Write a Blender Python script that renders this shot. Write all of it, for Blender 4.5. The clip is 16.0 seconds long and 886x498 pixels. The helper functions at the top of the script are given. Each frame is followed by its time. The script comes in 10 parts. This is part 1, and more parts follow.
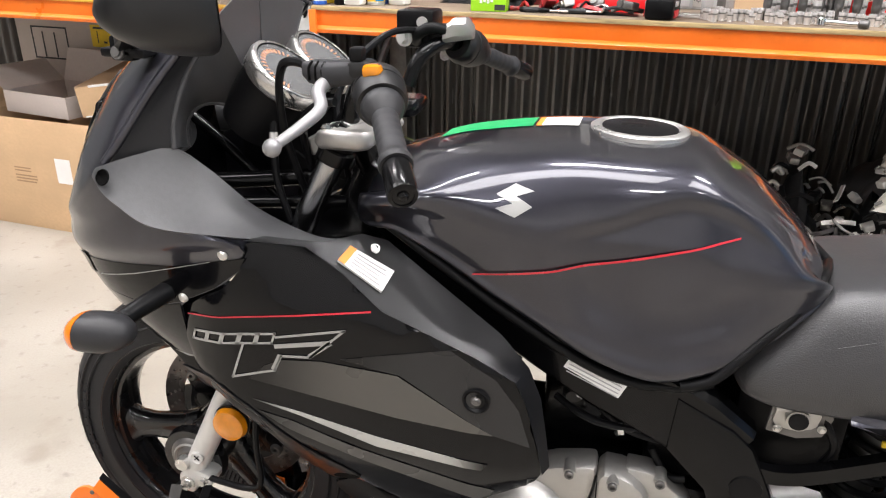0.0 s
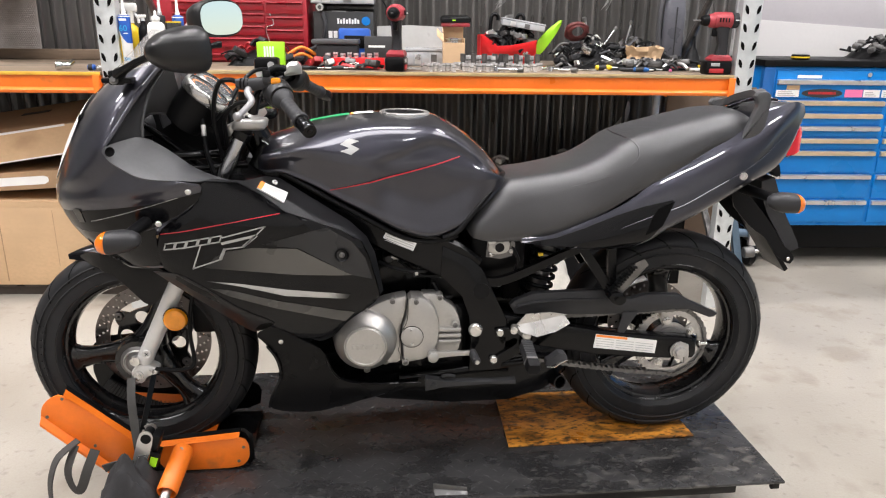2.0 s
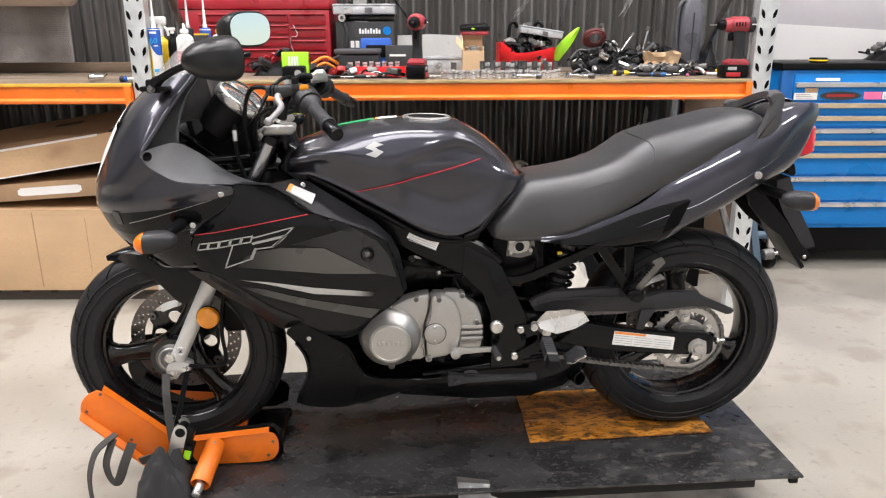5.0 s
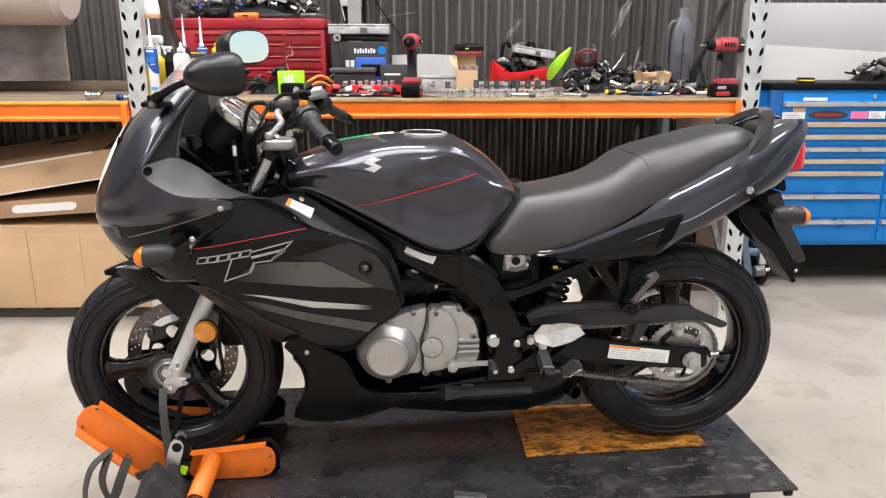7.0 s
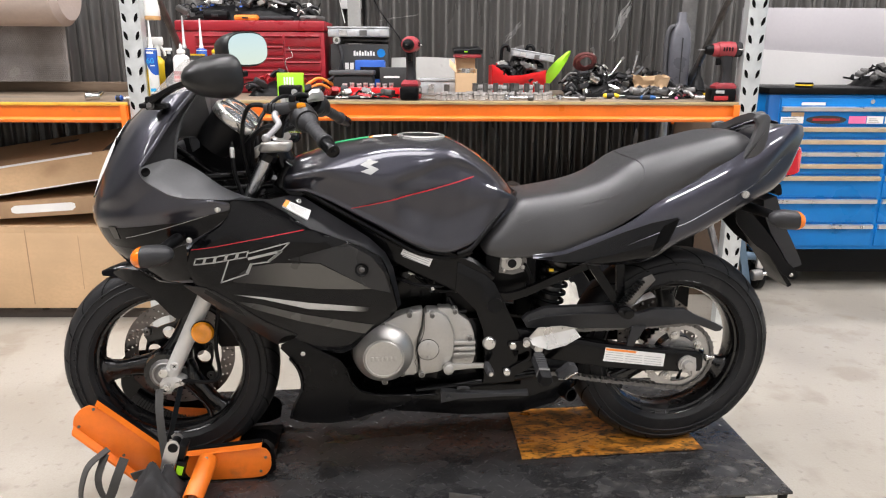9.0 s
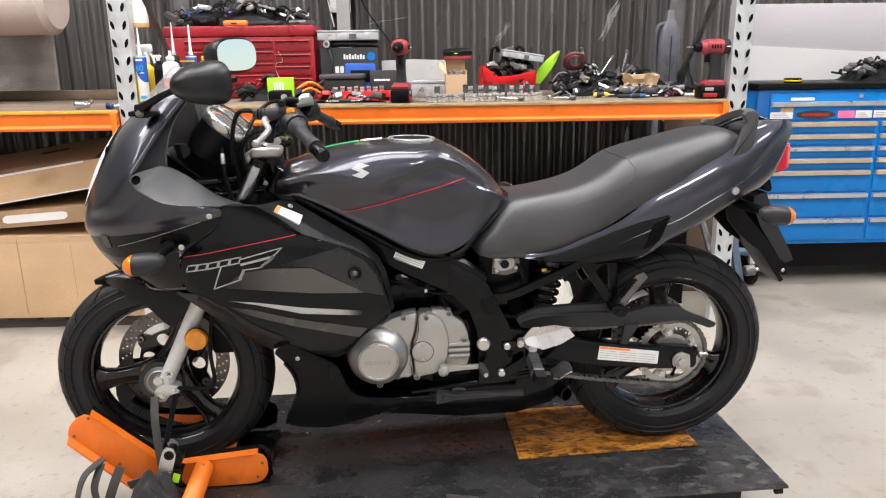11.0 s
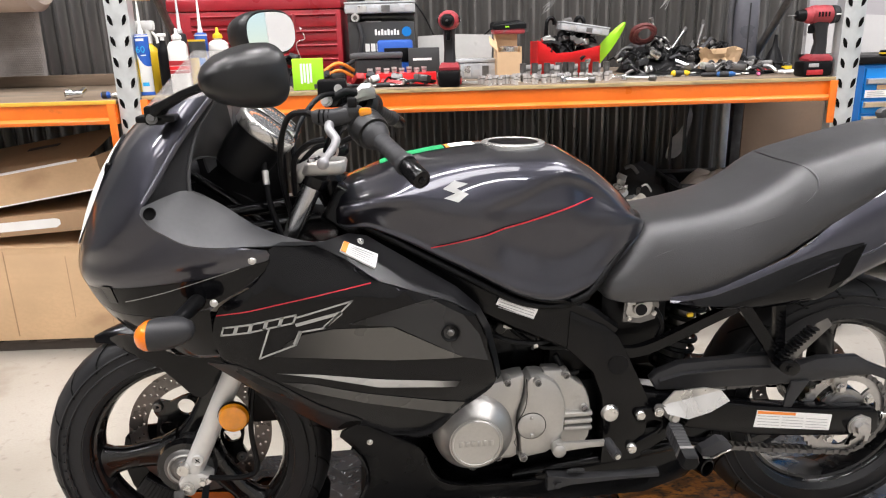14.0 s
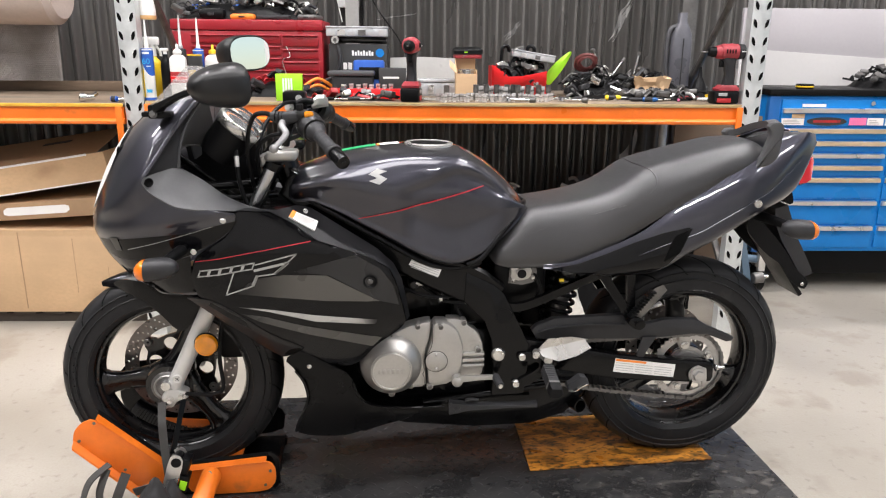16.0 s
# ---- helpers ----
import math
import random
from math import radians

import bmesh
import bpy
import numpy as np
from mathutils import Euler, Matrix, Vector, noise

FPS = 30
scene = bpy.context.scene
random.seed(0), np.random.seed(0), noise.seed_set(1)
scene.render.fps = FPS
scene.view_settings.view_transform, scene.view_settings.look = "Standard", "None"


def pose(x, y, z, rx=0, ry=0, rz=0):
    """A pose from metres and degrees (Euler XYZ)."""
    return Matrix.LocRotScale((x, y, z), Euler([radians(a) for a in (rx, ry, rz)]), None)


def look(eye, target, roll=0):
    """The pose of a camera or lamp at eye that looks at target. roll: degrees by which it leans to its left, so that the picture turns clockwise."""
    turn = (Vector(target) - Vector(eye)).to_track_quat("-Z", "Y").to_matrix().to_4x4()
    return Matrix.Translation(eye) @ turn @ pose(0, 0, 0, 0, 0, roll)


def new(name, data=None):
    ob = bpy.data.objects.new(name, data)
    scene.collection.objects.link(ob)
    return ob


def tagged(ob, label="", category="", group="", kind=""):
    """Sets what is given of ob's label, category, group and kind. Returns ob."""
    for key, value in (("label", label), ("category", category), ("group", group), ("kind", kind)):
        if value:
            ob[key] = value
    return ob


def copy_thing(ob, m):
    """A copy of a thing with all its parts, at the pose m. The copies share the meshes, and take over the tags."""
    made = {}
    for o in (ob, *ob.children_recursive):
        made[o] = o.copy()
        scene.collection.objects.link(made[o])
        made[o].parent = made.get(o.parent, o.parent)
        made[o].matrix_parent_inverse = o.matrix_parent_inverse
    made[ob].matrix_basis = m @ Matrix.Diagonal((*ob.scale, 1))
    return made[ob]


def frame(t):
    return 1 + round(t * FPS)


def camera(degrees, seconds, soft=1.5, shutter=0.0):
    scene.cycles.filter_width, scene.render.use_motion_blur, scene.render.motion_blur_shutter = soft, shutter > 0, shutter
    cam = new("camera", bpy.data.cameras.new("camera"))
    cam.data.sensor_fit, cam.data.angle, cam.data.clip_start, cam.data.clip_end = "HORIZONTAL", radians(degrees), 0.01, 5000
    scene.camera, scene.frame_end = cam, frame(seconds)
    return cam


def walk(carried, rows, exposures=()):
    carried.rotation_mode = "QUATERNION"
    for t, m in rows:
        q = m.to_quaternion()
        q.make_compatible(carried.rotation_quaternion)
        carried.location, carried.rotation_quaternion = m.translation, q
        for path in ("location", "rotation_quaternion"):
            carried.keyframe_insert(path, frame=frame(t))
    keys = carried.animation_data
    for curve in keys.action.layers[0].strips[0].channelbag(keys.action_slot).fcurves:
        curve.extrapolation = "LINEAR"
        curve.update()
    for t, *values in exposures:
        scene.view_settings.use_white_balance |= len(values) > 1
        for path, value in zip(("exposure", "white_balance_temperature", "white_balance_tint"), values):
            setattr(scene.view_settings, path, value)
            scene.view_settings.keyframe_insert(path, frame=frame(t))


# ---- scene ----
cam = camera(63.1, 16.0, soft=1.15)
PATH = [
    (0, (-0.036, -0.987, 1.336), (-0.508, 0.789, 0.547), 0.8),
    (0.5, (-0.06, -1.232, 1.353), (-0.239, 0.614, 0.606), 0.9),
    (1, (-0.145, -1.472, 1.337), (-0.101, 0.403, 0.644), 1.1),
    (1.5, (-0.148, -1.675, 1.344), (0.012, 0.213, 0.702), 0.8),
    (2, (-0.119, -1.882, 1.331), (0.078, 0.015, 0.73), 0.7),
    (2.5, (-0.12, -1.957, 1.328), (0.072, -0.049, 0.757), 0.5),
    (3, (-0.104, -1.958, 1.326), (0.069, -0.046, 0.765), 0.2),
    (3.5, (-0.108, -1.951, 1.324), (0.045, -0.038, 0.759), 0.0),
    (4, (-0.125, -1.942, 1.325), (0.012, -0.033, 0.746), -0.0),
    (6.5, (-0.135, -1.96, 1.318), (0.021, -0.042, 0.773), -0.4),
    (7, (-0.147, -1.967, 1.315), (0.021, -0.044, 0.791), -0.0),
    (7.5, (-0.151, -1.978, 1.319), (0.026, -0.052, 0.807), 0.4),
    (8, (-0.151, -1.977, 1.32), (0.035, -0.049, 0.824), 0.6),
    (8.5, (-0.144, -1.974, 1.319), (0.04, -0.046, 0.823), 0.6),
    (9, (-0.138, -1.974, 1.316), (0.03, -0.049, 0.799), 0.3),
    (11.5, (-0.132, -1.978, 1.32), (0.053, -0.054, 0.807), -0.8),
    (12, (-0.132, -1.976, 1.321), (0.027, -0.053, 0.795), -0.1),
    (12.5, (-0.146, -1.903, 1.309), (-0.024, 0.011, 0.74), 0.0),
    (13, (-0.187, -1.773, 1.314), (-0.061, 0.13, 0.711), -0.2),
    (13.5, (-0.273, -1.641, 1.338), (-0.117, 0.259, 0.733), -0.7),
    (14, (-0.315, -1.449, 1.328), (-0.133, 0.456, 0.749), -1.5),
    (14.5, (-0.36, -1.39, 1.353), (-0.14, 0.523, 0.812), -1.7),
    (15, (-0.373, -1.547, 1.357), (-0.089, 0.356, 0.814), -0.6),
    (15.5, (-0.282, -1.751, 1.353), (-0.046, 0.163, 0.824), 0.2),
    (16, (-0.182, -1.925, 1.346), (0.012, -0.007, 0.815), 0.5),
]
walk(cam, [(t, look(eye, target, roll)) for t, eye, target, roll in PATH],
     exposures=((0.0, 0.82), (1.0, 0.76), (2.5, 0.70), (12.5, 0.70), (14.5, 0.74), (16.0, 0.68)))

P = 0.17          # top of the lift table

# ---- world and light ----
world = bpy.data.worlds.new("world")
scene.world = world
world.use_nodes = True
wn = world.node_tree
sky = wn.nodes.new("ShaderNodeTexSky")
sky.sky_type, sky.sun_disc = "NISHITA", False
sky.sun_elevation, sky.sun_rotation = radians(40), radians(200)
wn.links.new(sky.outputs[0], wn.nodes["Background"].inputs[0])
wn.nodes["Background"].inputs[1].default_value = 0.115


# ---- materials ----
def surf(name, col, rough=0.5, metal=0.0, col2=None, scale=6.0, fine=60.0, var=0.25, bump=0.0, bscale=150.0, coat=0.0,
         stain=None, stain_scale=2.0, stain_at=0.6, rvar=0.12, spec=0.5, stretch=(1, 1, 1), flake=0.0, grime=None, reach=None):
    """A painted, moulded or cast surface: colour that varies at two scales, uneven gloss, fine relief, stains."""
    m = bpy.data.materials.new(name)
    m.use_nodes = True
    nt = m.node_tree
    b = nt.nodes["Principled BSDF"]
    tc = nt.nodes.new("ShaderNodeTexCoord")
    mp = nt.nodes.new("ShaderNodeMapping")
    mp.inputs["Scale"].default_value = stretch
    nt.links.new(tc.outputs["Object"], mp.inputs[0])

    def tex(s, d=4.0):
        n = nt.nodes.new("ShaderNodeTexNoise")
        n.inputs["Scale"].default_value, n.inputs["Detail"].default_value = s, d
        nt.links.new(mp.outputs[0], n.inputs["Vector"])
        return n.outputs["Fac"]

    def mix(f, a, c):
        n = nt.nodes.new("ShaderNodeMix")
        n.data_type = "RGBA"
        nt.links.new(f, n.inputs["Factor"])
        for sock, v in ((n.inputs["A"], a), (n.inputs["B"], c)):
            if isinstance(v, tuple):
                sock.default_value = (*v, 1)
            else:
                nt.links.new(v, sock)
        return n.outputs["Result"]

    def rng(f, a, c, lo=0.0, hi=1.0):
        n = nt.nodes.new("ShaderNodeMapRange")
        nt.links.new(f, n.inputs[0])
        for i, v in enumerate((lo, hi, a, c)):
            n.inputs[i + 1].default_value = v
        return n.outputs[0]
    dark = tuple(v * (1 - var) for v in col)
    light = col2 or tuple(min(1, v * (1 + var)) for v in col)
    big, small = tex(scale), tex(fine)
    c = mix(rng(big, 0, 1, 0.3, 0.7), dark, light)
    c = mix(rng(small, 0, 0.45, 0.4, 0.75), c, dark)
    if stain:
        c = mix(rng(tex(stain_scale, 9.0), 0, 0.85, stain_at, stain_at + 0.12), c, stain)
    if grime:
        # second layer: (colour, scale, threshold, strength), if asked only within a stretch of the plan
        f = rng(tex(grime[1], 14.0), 0, grime[3], grime[2], grime[2] + 0.16)
        if reach:
            geo = nt.nodes.new("ShaderNodeNewGeometry")
            sep = nt.nodes.new("ShaderNodeSeparateXYZ")
            nt.links.new(geo.outputs["Position"], sep.inputs[0])
            mul = nt.nodes.new("ShaderNodeMath")
            mul.operation = "MULTIPLY"
            nt.links.new(f, mul.inputs[0])
            nt.links.new(rng(sep.outputs["X"], reach[2], 1, reach[0], reach[1]), mul.inputs[1])
            f = mul.outputs[0]
        c = mix(f, c, grime[0])
    if flake:
        v = nt.nodes.new("ShaderNodeTexVoronoi")
        v.inputs["Scale"].default_value = 1400
        nt.links.new(mp.outputs[0], v.inputs["Vector"])
        c = mix(rng(v.outputs["Distance"], flake, 0, 0.0, 0.35), c, (0.35, 0.36, 0.42))
    nt.links.new(c, b.inputs["Base Color"])
    nt.links.new(rng(big, max(0.02, rough - rvar), min(1, rough + rvar), 0.3, 0.7), b.inputs["Roughness"])
    b.inputs["Metallic"].default_value = metal
    b.inputs["Specular IOR Level"].default_value = spec
    b.inputs["Coat Weight"].default_value = coat
    b.inputs["Coat Roughness"].default_value = 0.04
    if coat > 0.9:
        # wiped smears and swirl marks in the lacquer
        nt.links.new(rng(tex(9.0, 7.0), 0.015, 0.11, 0.45, 0.80), b.inputs["Coat Roughness"])
        cn = nt.nodes.new("ShaderNodeBump")
        cn.inputs["Strength"].default_value, cn.inputs["Distance"].default_value = 0.12, 0.0012
        nt.links.new(tex(26.0, 2.0), cn.inputs["Height"])
        nt.links.new(cn.outputs[0], b.inputs["Coat Normal"])
    if bump:
        n = nt.nodes.new("ShaderNodeBump")
        n.inputs["Strength"].default_value, n.inputs["Distance"].default_value = bump, 0.002
        nt.links.new(tex(bscale, 3.0), n.inputs["Height"])
        nt.links.new(n.outputs[0], b.inputs["Normal"])
    return m


def glow(name, col, strength):
    m = bpy.data.materials.new(name)
    m.use_nodes = True
    b = m.node_tree.nodes["Principled BSDF"]
    b.inputs["Emission Color"].default_value = (*col, 1)
    b.inputs["Emission Strength"].default_value = strength
    return m


CONCRETE = surf("concrete", (0.345, 0.312, 0.262), 0.42, col2=(0.400, 0.368, 0.318), scale=1.6, fine=140, var=0.16, bump=0.3, bscale=80, stain=(0.265, 0.232, 0.188), stain_scale=4.5, stain_at=0.55, grime=((0.20, 0.175, 0.145), 26, 0.60, 0.7), rvar=0.14)
WALL_STEEL = surf("wall_steel", (0.148, 0.142, 0.135), 0.30, 0.55, scale=2, fine=30, var=0.25, bump=0.05, stretch=(1, 1, 0.15), stain=(0.24, 0.232, 0.222), stain_scale=2.5, stain_at=0.62)
SMEAR = surf("pale_dust", (0.33, 0.325, 0.315), 0.5, 0.5, scale=20, fine=90, var=0.3, stain=(0.24, 0.235, 0.23), stain_scale=40, stain_at=0.5)
PLAIN_WALL = surf("plain_wall", (0.66, 0.65, 0.64), 0.7, scale=1.5, var=0.06)
FAR_WALL = surf("far_wall_steel", (0.22, 0.22, 0.22), 0.6, scale=1.5, var=0.15)
DARK_ROOF = surf("foil_lined_roof", (0.30, 0.30, 0.305), 0.6, scale=1.5, var=0.15)
WHITE_BOARD = surf("white_board", (0.41, 0.39, 0.405), 0.5, scale=1.2, var=0.06, stain=(0.35, 0.33, 0.345), stain_scale=1.0, stain_at=0.62)
LINING_WHITE = surf("lining_white", (0.60, 0.585, 0.575), 0.5, scale=1.2, var=0.05, stain=(0.50, 0.485, 0.475), stain_scale=1.5, stain_at=0.62)
YELLOW_EDGE = surf("yellow_edge_paint", (0.72, 0.40, 0.045), 0.5, scale=10, fine=90, var=0.2, stain=(0.25, 0.15, 0.05), stain_scale=14, stain_at=0.63)
ORANGE = surf("orange_paint", (0.78, 0.17, 0.012), 0.38, scale=8, fine=80, var=0.12, bump=0.04, stain=(0.33, 0.10, 0.03), stain_scale=9, stain_at=0.66)
GALV = surf("galvanised_steel", (0.62, 0.64, 0.64), 0.42, 0.55, scale=25, fine=90, var=0.10, bump=0.05, stain=(0.48, 0.48, 0.46), stain_scale=7, stain_at=0.64)
PLY = surf("worn_plywood", (0.215, 0.155, 0.105), 0.65, col2=(0.27, 0.21, 0.15), scale=4, fine=40, var=0.3, bump=0.2, stretch=(0.3, 2, 2),
           stain=(0.10, 0.085, 0.07), stain_scale=3, stain_at=0.55)
PLY_EDGE = surf("ply_edge", (0.44, 0.33, 0.16), 0.6, scale=10, fine=120, var=0.3, stretch=(0.5, 1, 6), stain=(0.17, 0.13, 0.08), stain_scale=16, stain_at=0.56)
CARD = surf("cardboard", (0.60, 0.405, 0.235), 0.8, scale=3, fine=50, var=0.12, bump=0.1, bscale=80, stretch=(1, 1, 1.5), stain=(0.44, 0.28, 0.16), stain_scale=2.2, stain_at=0.64)
CARD_DARK = surf("cardboard_inside", (0.36, 0.23, 0.13), 0.85, scale=3, fine=50, var=0.15, bump=0.1)
BLUE = surf("blue_paint", (0.003, 0.185, 0.56), 0.34, scale=3, var=0.10, bump=0.02, coat=0.08, spec=0.35)
BLUE_DARK = surf("blue_shell", (0.006, 0.09, 0.30), 0.36, scale=3, var=0.1)
ALU = surf("aluminium", (0.66, 0.65, 0.63), 0.34, 0.85, scale=15, var=0.10, bump=0.05)
TAN_TRIM = surf("worn_handle_trim", (0.62, 0.50, 0.34), 0.4, 0.5, scale=10, var=0.12)
RED = surf("red_paint", (0.33, 0.012, 0.022), 0.36, scale=4, var=0.2, bump=0.03, coat=0.15, stain=(0.12, 0.012, 0.014), stain_scale=9, stain_at=0.62)
RED_PLASTIC = surf("red_plastic", (0.40, 0.018, 0.022), 0.42, scale=8, var=0.2, stain=(0.10, 0.02, 0.02), stain_scale=20, stain_at=0.62)
BLACK_PLASTIC = surf("black_plastic", (0.0042, 0.0042, 0.0047), 0.40, scale=10, var=0.25, bump=0.12, bscale=300, spec=0.15)
SATIN = surf("satin_black_cowl", (0.072, 0.072, 0.075), 0.46, scale=5, fine=120, var=0.16, bump=0.12, bscale=400, rvar=0.06, spec=0.4)
GREY_PLASTIC = surf("grey_plastic", (0.030, 0.030, 0.032), 0.44, scale=10, var=0.18, bump=0.1, spec=0.25)
GLOSS = surf("dark_metallic_paint", (0.036, 0.036, 0.047), 0.32, 0.85, scale=3, fine=30, var=0.14, coat=1.0, flake=0.12, rvar=0.05)
BELLY_BLACK = surf("belly_black", (0.0035, 0.0035, 0.004), 0.30, scale=6, var=0.2, bump=0.05, spec=0.15)
PANEL_BLACK = surf("fairing_black", (0.0028, 0.0028, 0.0034), 0.14, 0.0, scale=4, var=0.1, coat=0.22, rvar=0.04, spec=0.14)
GREY_STRIPE = surf("grey_stripe", (0.055, 0.053, 0.049), 0.34, 0.2, scale=6, var=0.05, coat=0.2, spec=0.3)
SILVER_STRIPE = surf("silver_stripe", (0.36, 0.36, 0.35), 0.3, 0.4, scale=6, var=0.04, coat=0.3)
RED_STRIPE = surf("red_pinstripe", (0.50, 0.015, 0.03), 0.3, scale=6, var=0.05, coat=0.3)
FRAME_BLACK = surf("frame_black", (0.0030, 0.0030, 0.0034), 0.20, 0.0, scale=12, var=0.2, bump=0.05, coat=0.12, spec=0.16, rvar=0.07)
RUBBER = surf("tyre_rubber", (0.0150, 0.0150, 0.0162), 0.50, scale=9, fine=60, var=0.25, bump=0.12, bscale=200, stain=(0.036, 0.035, 0.033), stain_scale=14, stain_at=0.62, spec=0.26)
GROOVE = surf("groove_black", (0.002, 0.002, 0.002), 0.8, scale=9, var=0.1, spec=0.1)
RIM_BLACK = surf("rim_black", (0.0055, 0.0055, 0.006), 0.24, 0.0, scale=12, var=0.2, coat=0.45, spec=0.3)
VINYL = surf("seat_vinyl", (0.031, 0.031, 0.033), 0.35, scale=6, fine=300, var=0.18, bump=0.3, bscale=560, rvar=0.06, spec=0.65)
CAST = surf("cast_alloy", (0.44, 0.43, 0.41), 0.42, 0.85, scale=9, fine=160, var=0.10, bump=0.16, bscale=420, stain=(0.30, 0.288, 0.265), stain_scale=12, stain_at=0.64, rvar=0.08)
FORK_SILVER = surf("fork_silver", (0.60, 0.59, 0.57), 0.40, 0.35, scale=9, var=0.08, bump=0.05, stain=(0.42, 0.40, 0.37), stain_scale=16, stain_at=0.64)
DISC = surf("worn_disc_steel", (0.17, 0.155, 0.145), 0.34, 0.6, scale=20, fine=120, var=0.25, bump=0.05, stain=(0.10, 0.055, 0.035), stain_scale=12, stain_at=0.56)
SHELL_BLACK = surf("mirror_shell_black", (0.006, 0.006, 0.0065), 0.40, scale=10, var=0.2, bump=0.05, spec=0.42)
STEEL_BLUE = surf("steel_blue_paint", (0.10, 0.155, 0.215), 0.45, scale=9, var=0.2, bump=0.04, stain=(0.10, 0.09, 0.08), stain_scale=9, stain_at=0.62)
ARM_BLACK = surf("satin_fairing_arm", (0.0055, 0.0055, 0.0064), 0.34, scale=6, var=0.1, spec=0.36, rvar=0.04)
SOCKET = surf("bright_socket_steel", (0.82, 0.81, 0.80), 0.22, 0.5, scale=30, var=0.15)
BIN_RED = surf("red_bin", (0.80, 0.016, 0.02), 0.36, scale=8, var=0.12)
CHROME = surf("chrome", (0.78, 0.78, 0.79), 0.10, 1.0, scale=15, var=0.06, rvar=0.05)
FORK_TUBE = surf("dull_chrome_tube", (0.46, 0.46, 0.47), 0.22, 1.0, scale=15, fine=140, var=0.2, rvar=0.08, stretch=(3, 3, 0.4))
STEEL = surf("bright_steel", (0.62, 0.61, 0.59), 0.28, 0.95, scale=20, var=0.15, bump=0.04)
DARK_STEEL = surf("dark_steel", (0.16, 0.155, 0.15), 0.42, 0.7, scale=20, var=0.3, bump=0.1)
TABLE_BLACK = surf("lift_table_black", (0.026, 0.0255, 0.0262), 0.27, 0.15, scale=7, fine=160, var=0.5, bump=0.3, bscale=70, rvar=0.16, stain=(0.062, 0.060, 0.058), stain_scale=70, stain_at=0.58, spec=0.65, stretch=(0.8, 1.3, 1), grime=((0.22, 0.205, 0.185), 24, 0.52, 0.42), reach=(0.20, 0.95, 0.10))
OSB = surf("orange_painted_board", (0.58, 0.21, 0.028), 0.36, col2=(0.78, 0.34, 0.05), scale=9, fine=150, var=0.4, bump=0.35, bscale=120, coat=0.2, stain=(0.12, 0.050, 0.012), stain_scale=22, stain_at=0.47, stretch=(0.6, 1.3, 1), grime=((0.012, 0.010, 0.008), 95, 0.49, 0.95))
PAPER = surf("white_label", (0.80, 0.79, 0.77), 0.5, scale=10, var=0.04)
ORANGE_LABEL = surf("orange_label", (0.85, 0.25, 0.03), 0.5, scale=10, var=0.04)
GREEN_LABEL = surf("green_label", (0.01, 0.30, 0.10), 0.35, scale=10, var=0.08)
INK = surf("grey_ink", (0.40, 0.39, 0.39), 0.6, scale=10, var=0.1)
BLACK_INK = surf("black_ink", (0.03, 0.03, 0.03), 0.6, scale=10, var=0.1)
AMBER = surf("amber_lens", (0.75, 0.17, 0.005), 0.12, scale=20, var=0.12, coat=0.6)
AMBER_DEEP = surf("amber_reflector", (0.70, 0.24, 0.004), 0.15, scale=40, var=0.2, coat=0.6)
RED_LENS = surf("red_lens", (0.65, 0.012, 0.02), 0.12, scale=20, var=0.12, coat=0.6)
LIME = surf("lime_green", (0.36, 0.78, 0.02), 0.45, scale=10, var=0.08)
YELLOW = surf("yellow_plastic", (0.80, 0.55, 0.02), 0.45, scale=10, var=0.08)
BLUE_PLASTIC = surf("blue_plastic", (0.02, 0.10, 0.45), 0.45, scale=10, var=0.1)
WHITE_PLASTIC = surf("white_plastic", (0.78, 0.77, 0.74), 0.45, scale=10, var=0.05)
PINK = surf("pink_plastic", (0.80, 0.18, 0.38), 0.45, scale=10, var=0.05)
WEBBING = surf("grey_webbing", (0.045, 0.043, 0.040), 0.8, scale=12, fine=300, var=0.25, bump=0.3, bscale=700)
CLOTH = surf("dark_rag", (0.02, 0.019, 0.02), 0.9, scale=12, fine=200, var=0.3, bump=0.3, bscale=300)
LEVER = surf("lever_alloy", (0.30, 0.295, 0.30), 0.48, 0.5, scale=18, var=0.12, bump=0.05)
GAUGE_LENS = bpy.data.materials.new("gauge_lens")
GAUGE_LENS.use_nodes = True
GAUGE_LENS.node_tree.nodes["Principled BSDF"].inputs["Base Color"].default_value = (0.8, 0.8, 0.8, 1)
GAUGE_LENS.node_tree.nodes["Principled BSDF"].inputs["Roughness"].default_value = 0.05
GAUGE_LENS.node_tree.nodes["Principled BSDF"].inputs["Alpha"].default_value = 0.16
SCREEN = bpy.data.materials.new("windscreen_plastic")
SCREEN.use_nodes = True
SCREEN.node_tree.nodes["Principled BSDF"].inputs["Base Color"].default_value = (0.55, 0.53, 0.51, 1)
SCREEN.node_tree.nodes["Principled BSDF"].inputs["Roughness"].default_value = 0.06
SCREEN.node_tree.nodes["Principled BSDF"].inputs["Alpha"].default_value = 0.34
MIRROR = bpy.data.materials.new("mirror")
MIRROR.use_nodes = True
MIRROR.node_tree.nodes["Principled BSDF"].inputs["Metallic"].default_value = 1.0
MIRROR.node_tree.nodes["Principled BSDF"].inputs["Roughness"].default_value = 0.02
MIRROR.node_tree.nodes["Principled BSDF"].inputs["Base Color"].default_value = (0.9, 0.9, 0.9, 1)
SKY_SHEET = glow("translucent_roof_sheet", (0.985, 0.955, 0.965), 1.5)
LAMP_GLOW = glow("lamp_diffuser", (1.0, 0.97, 0.92), 14.0)


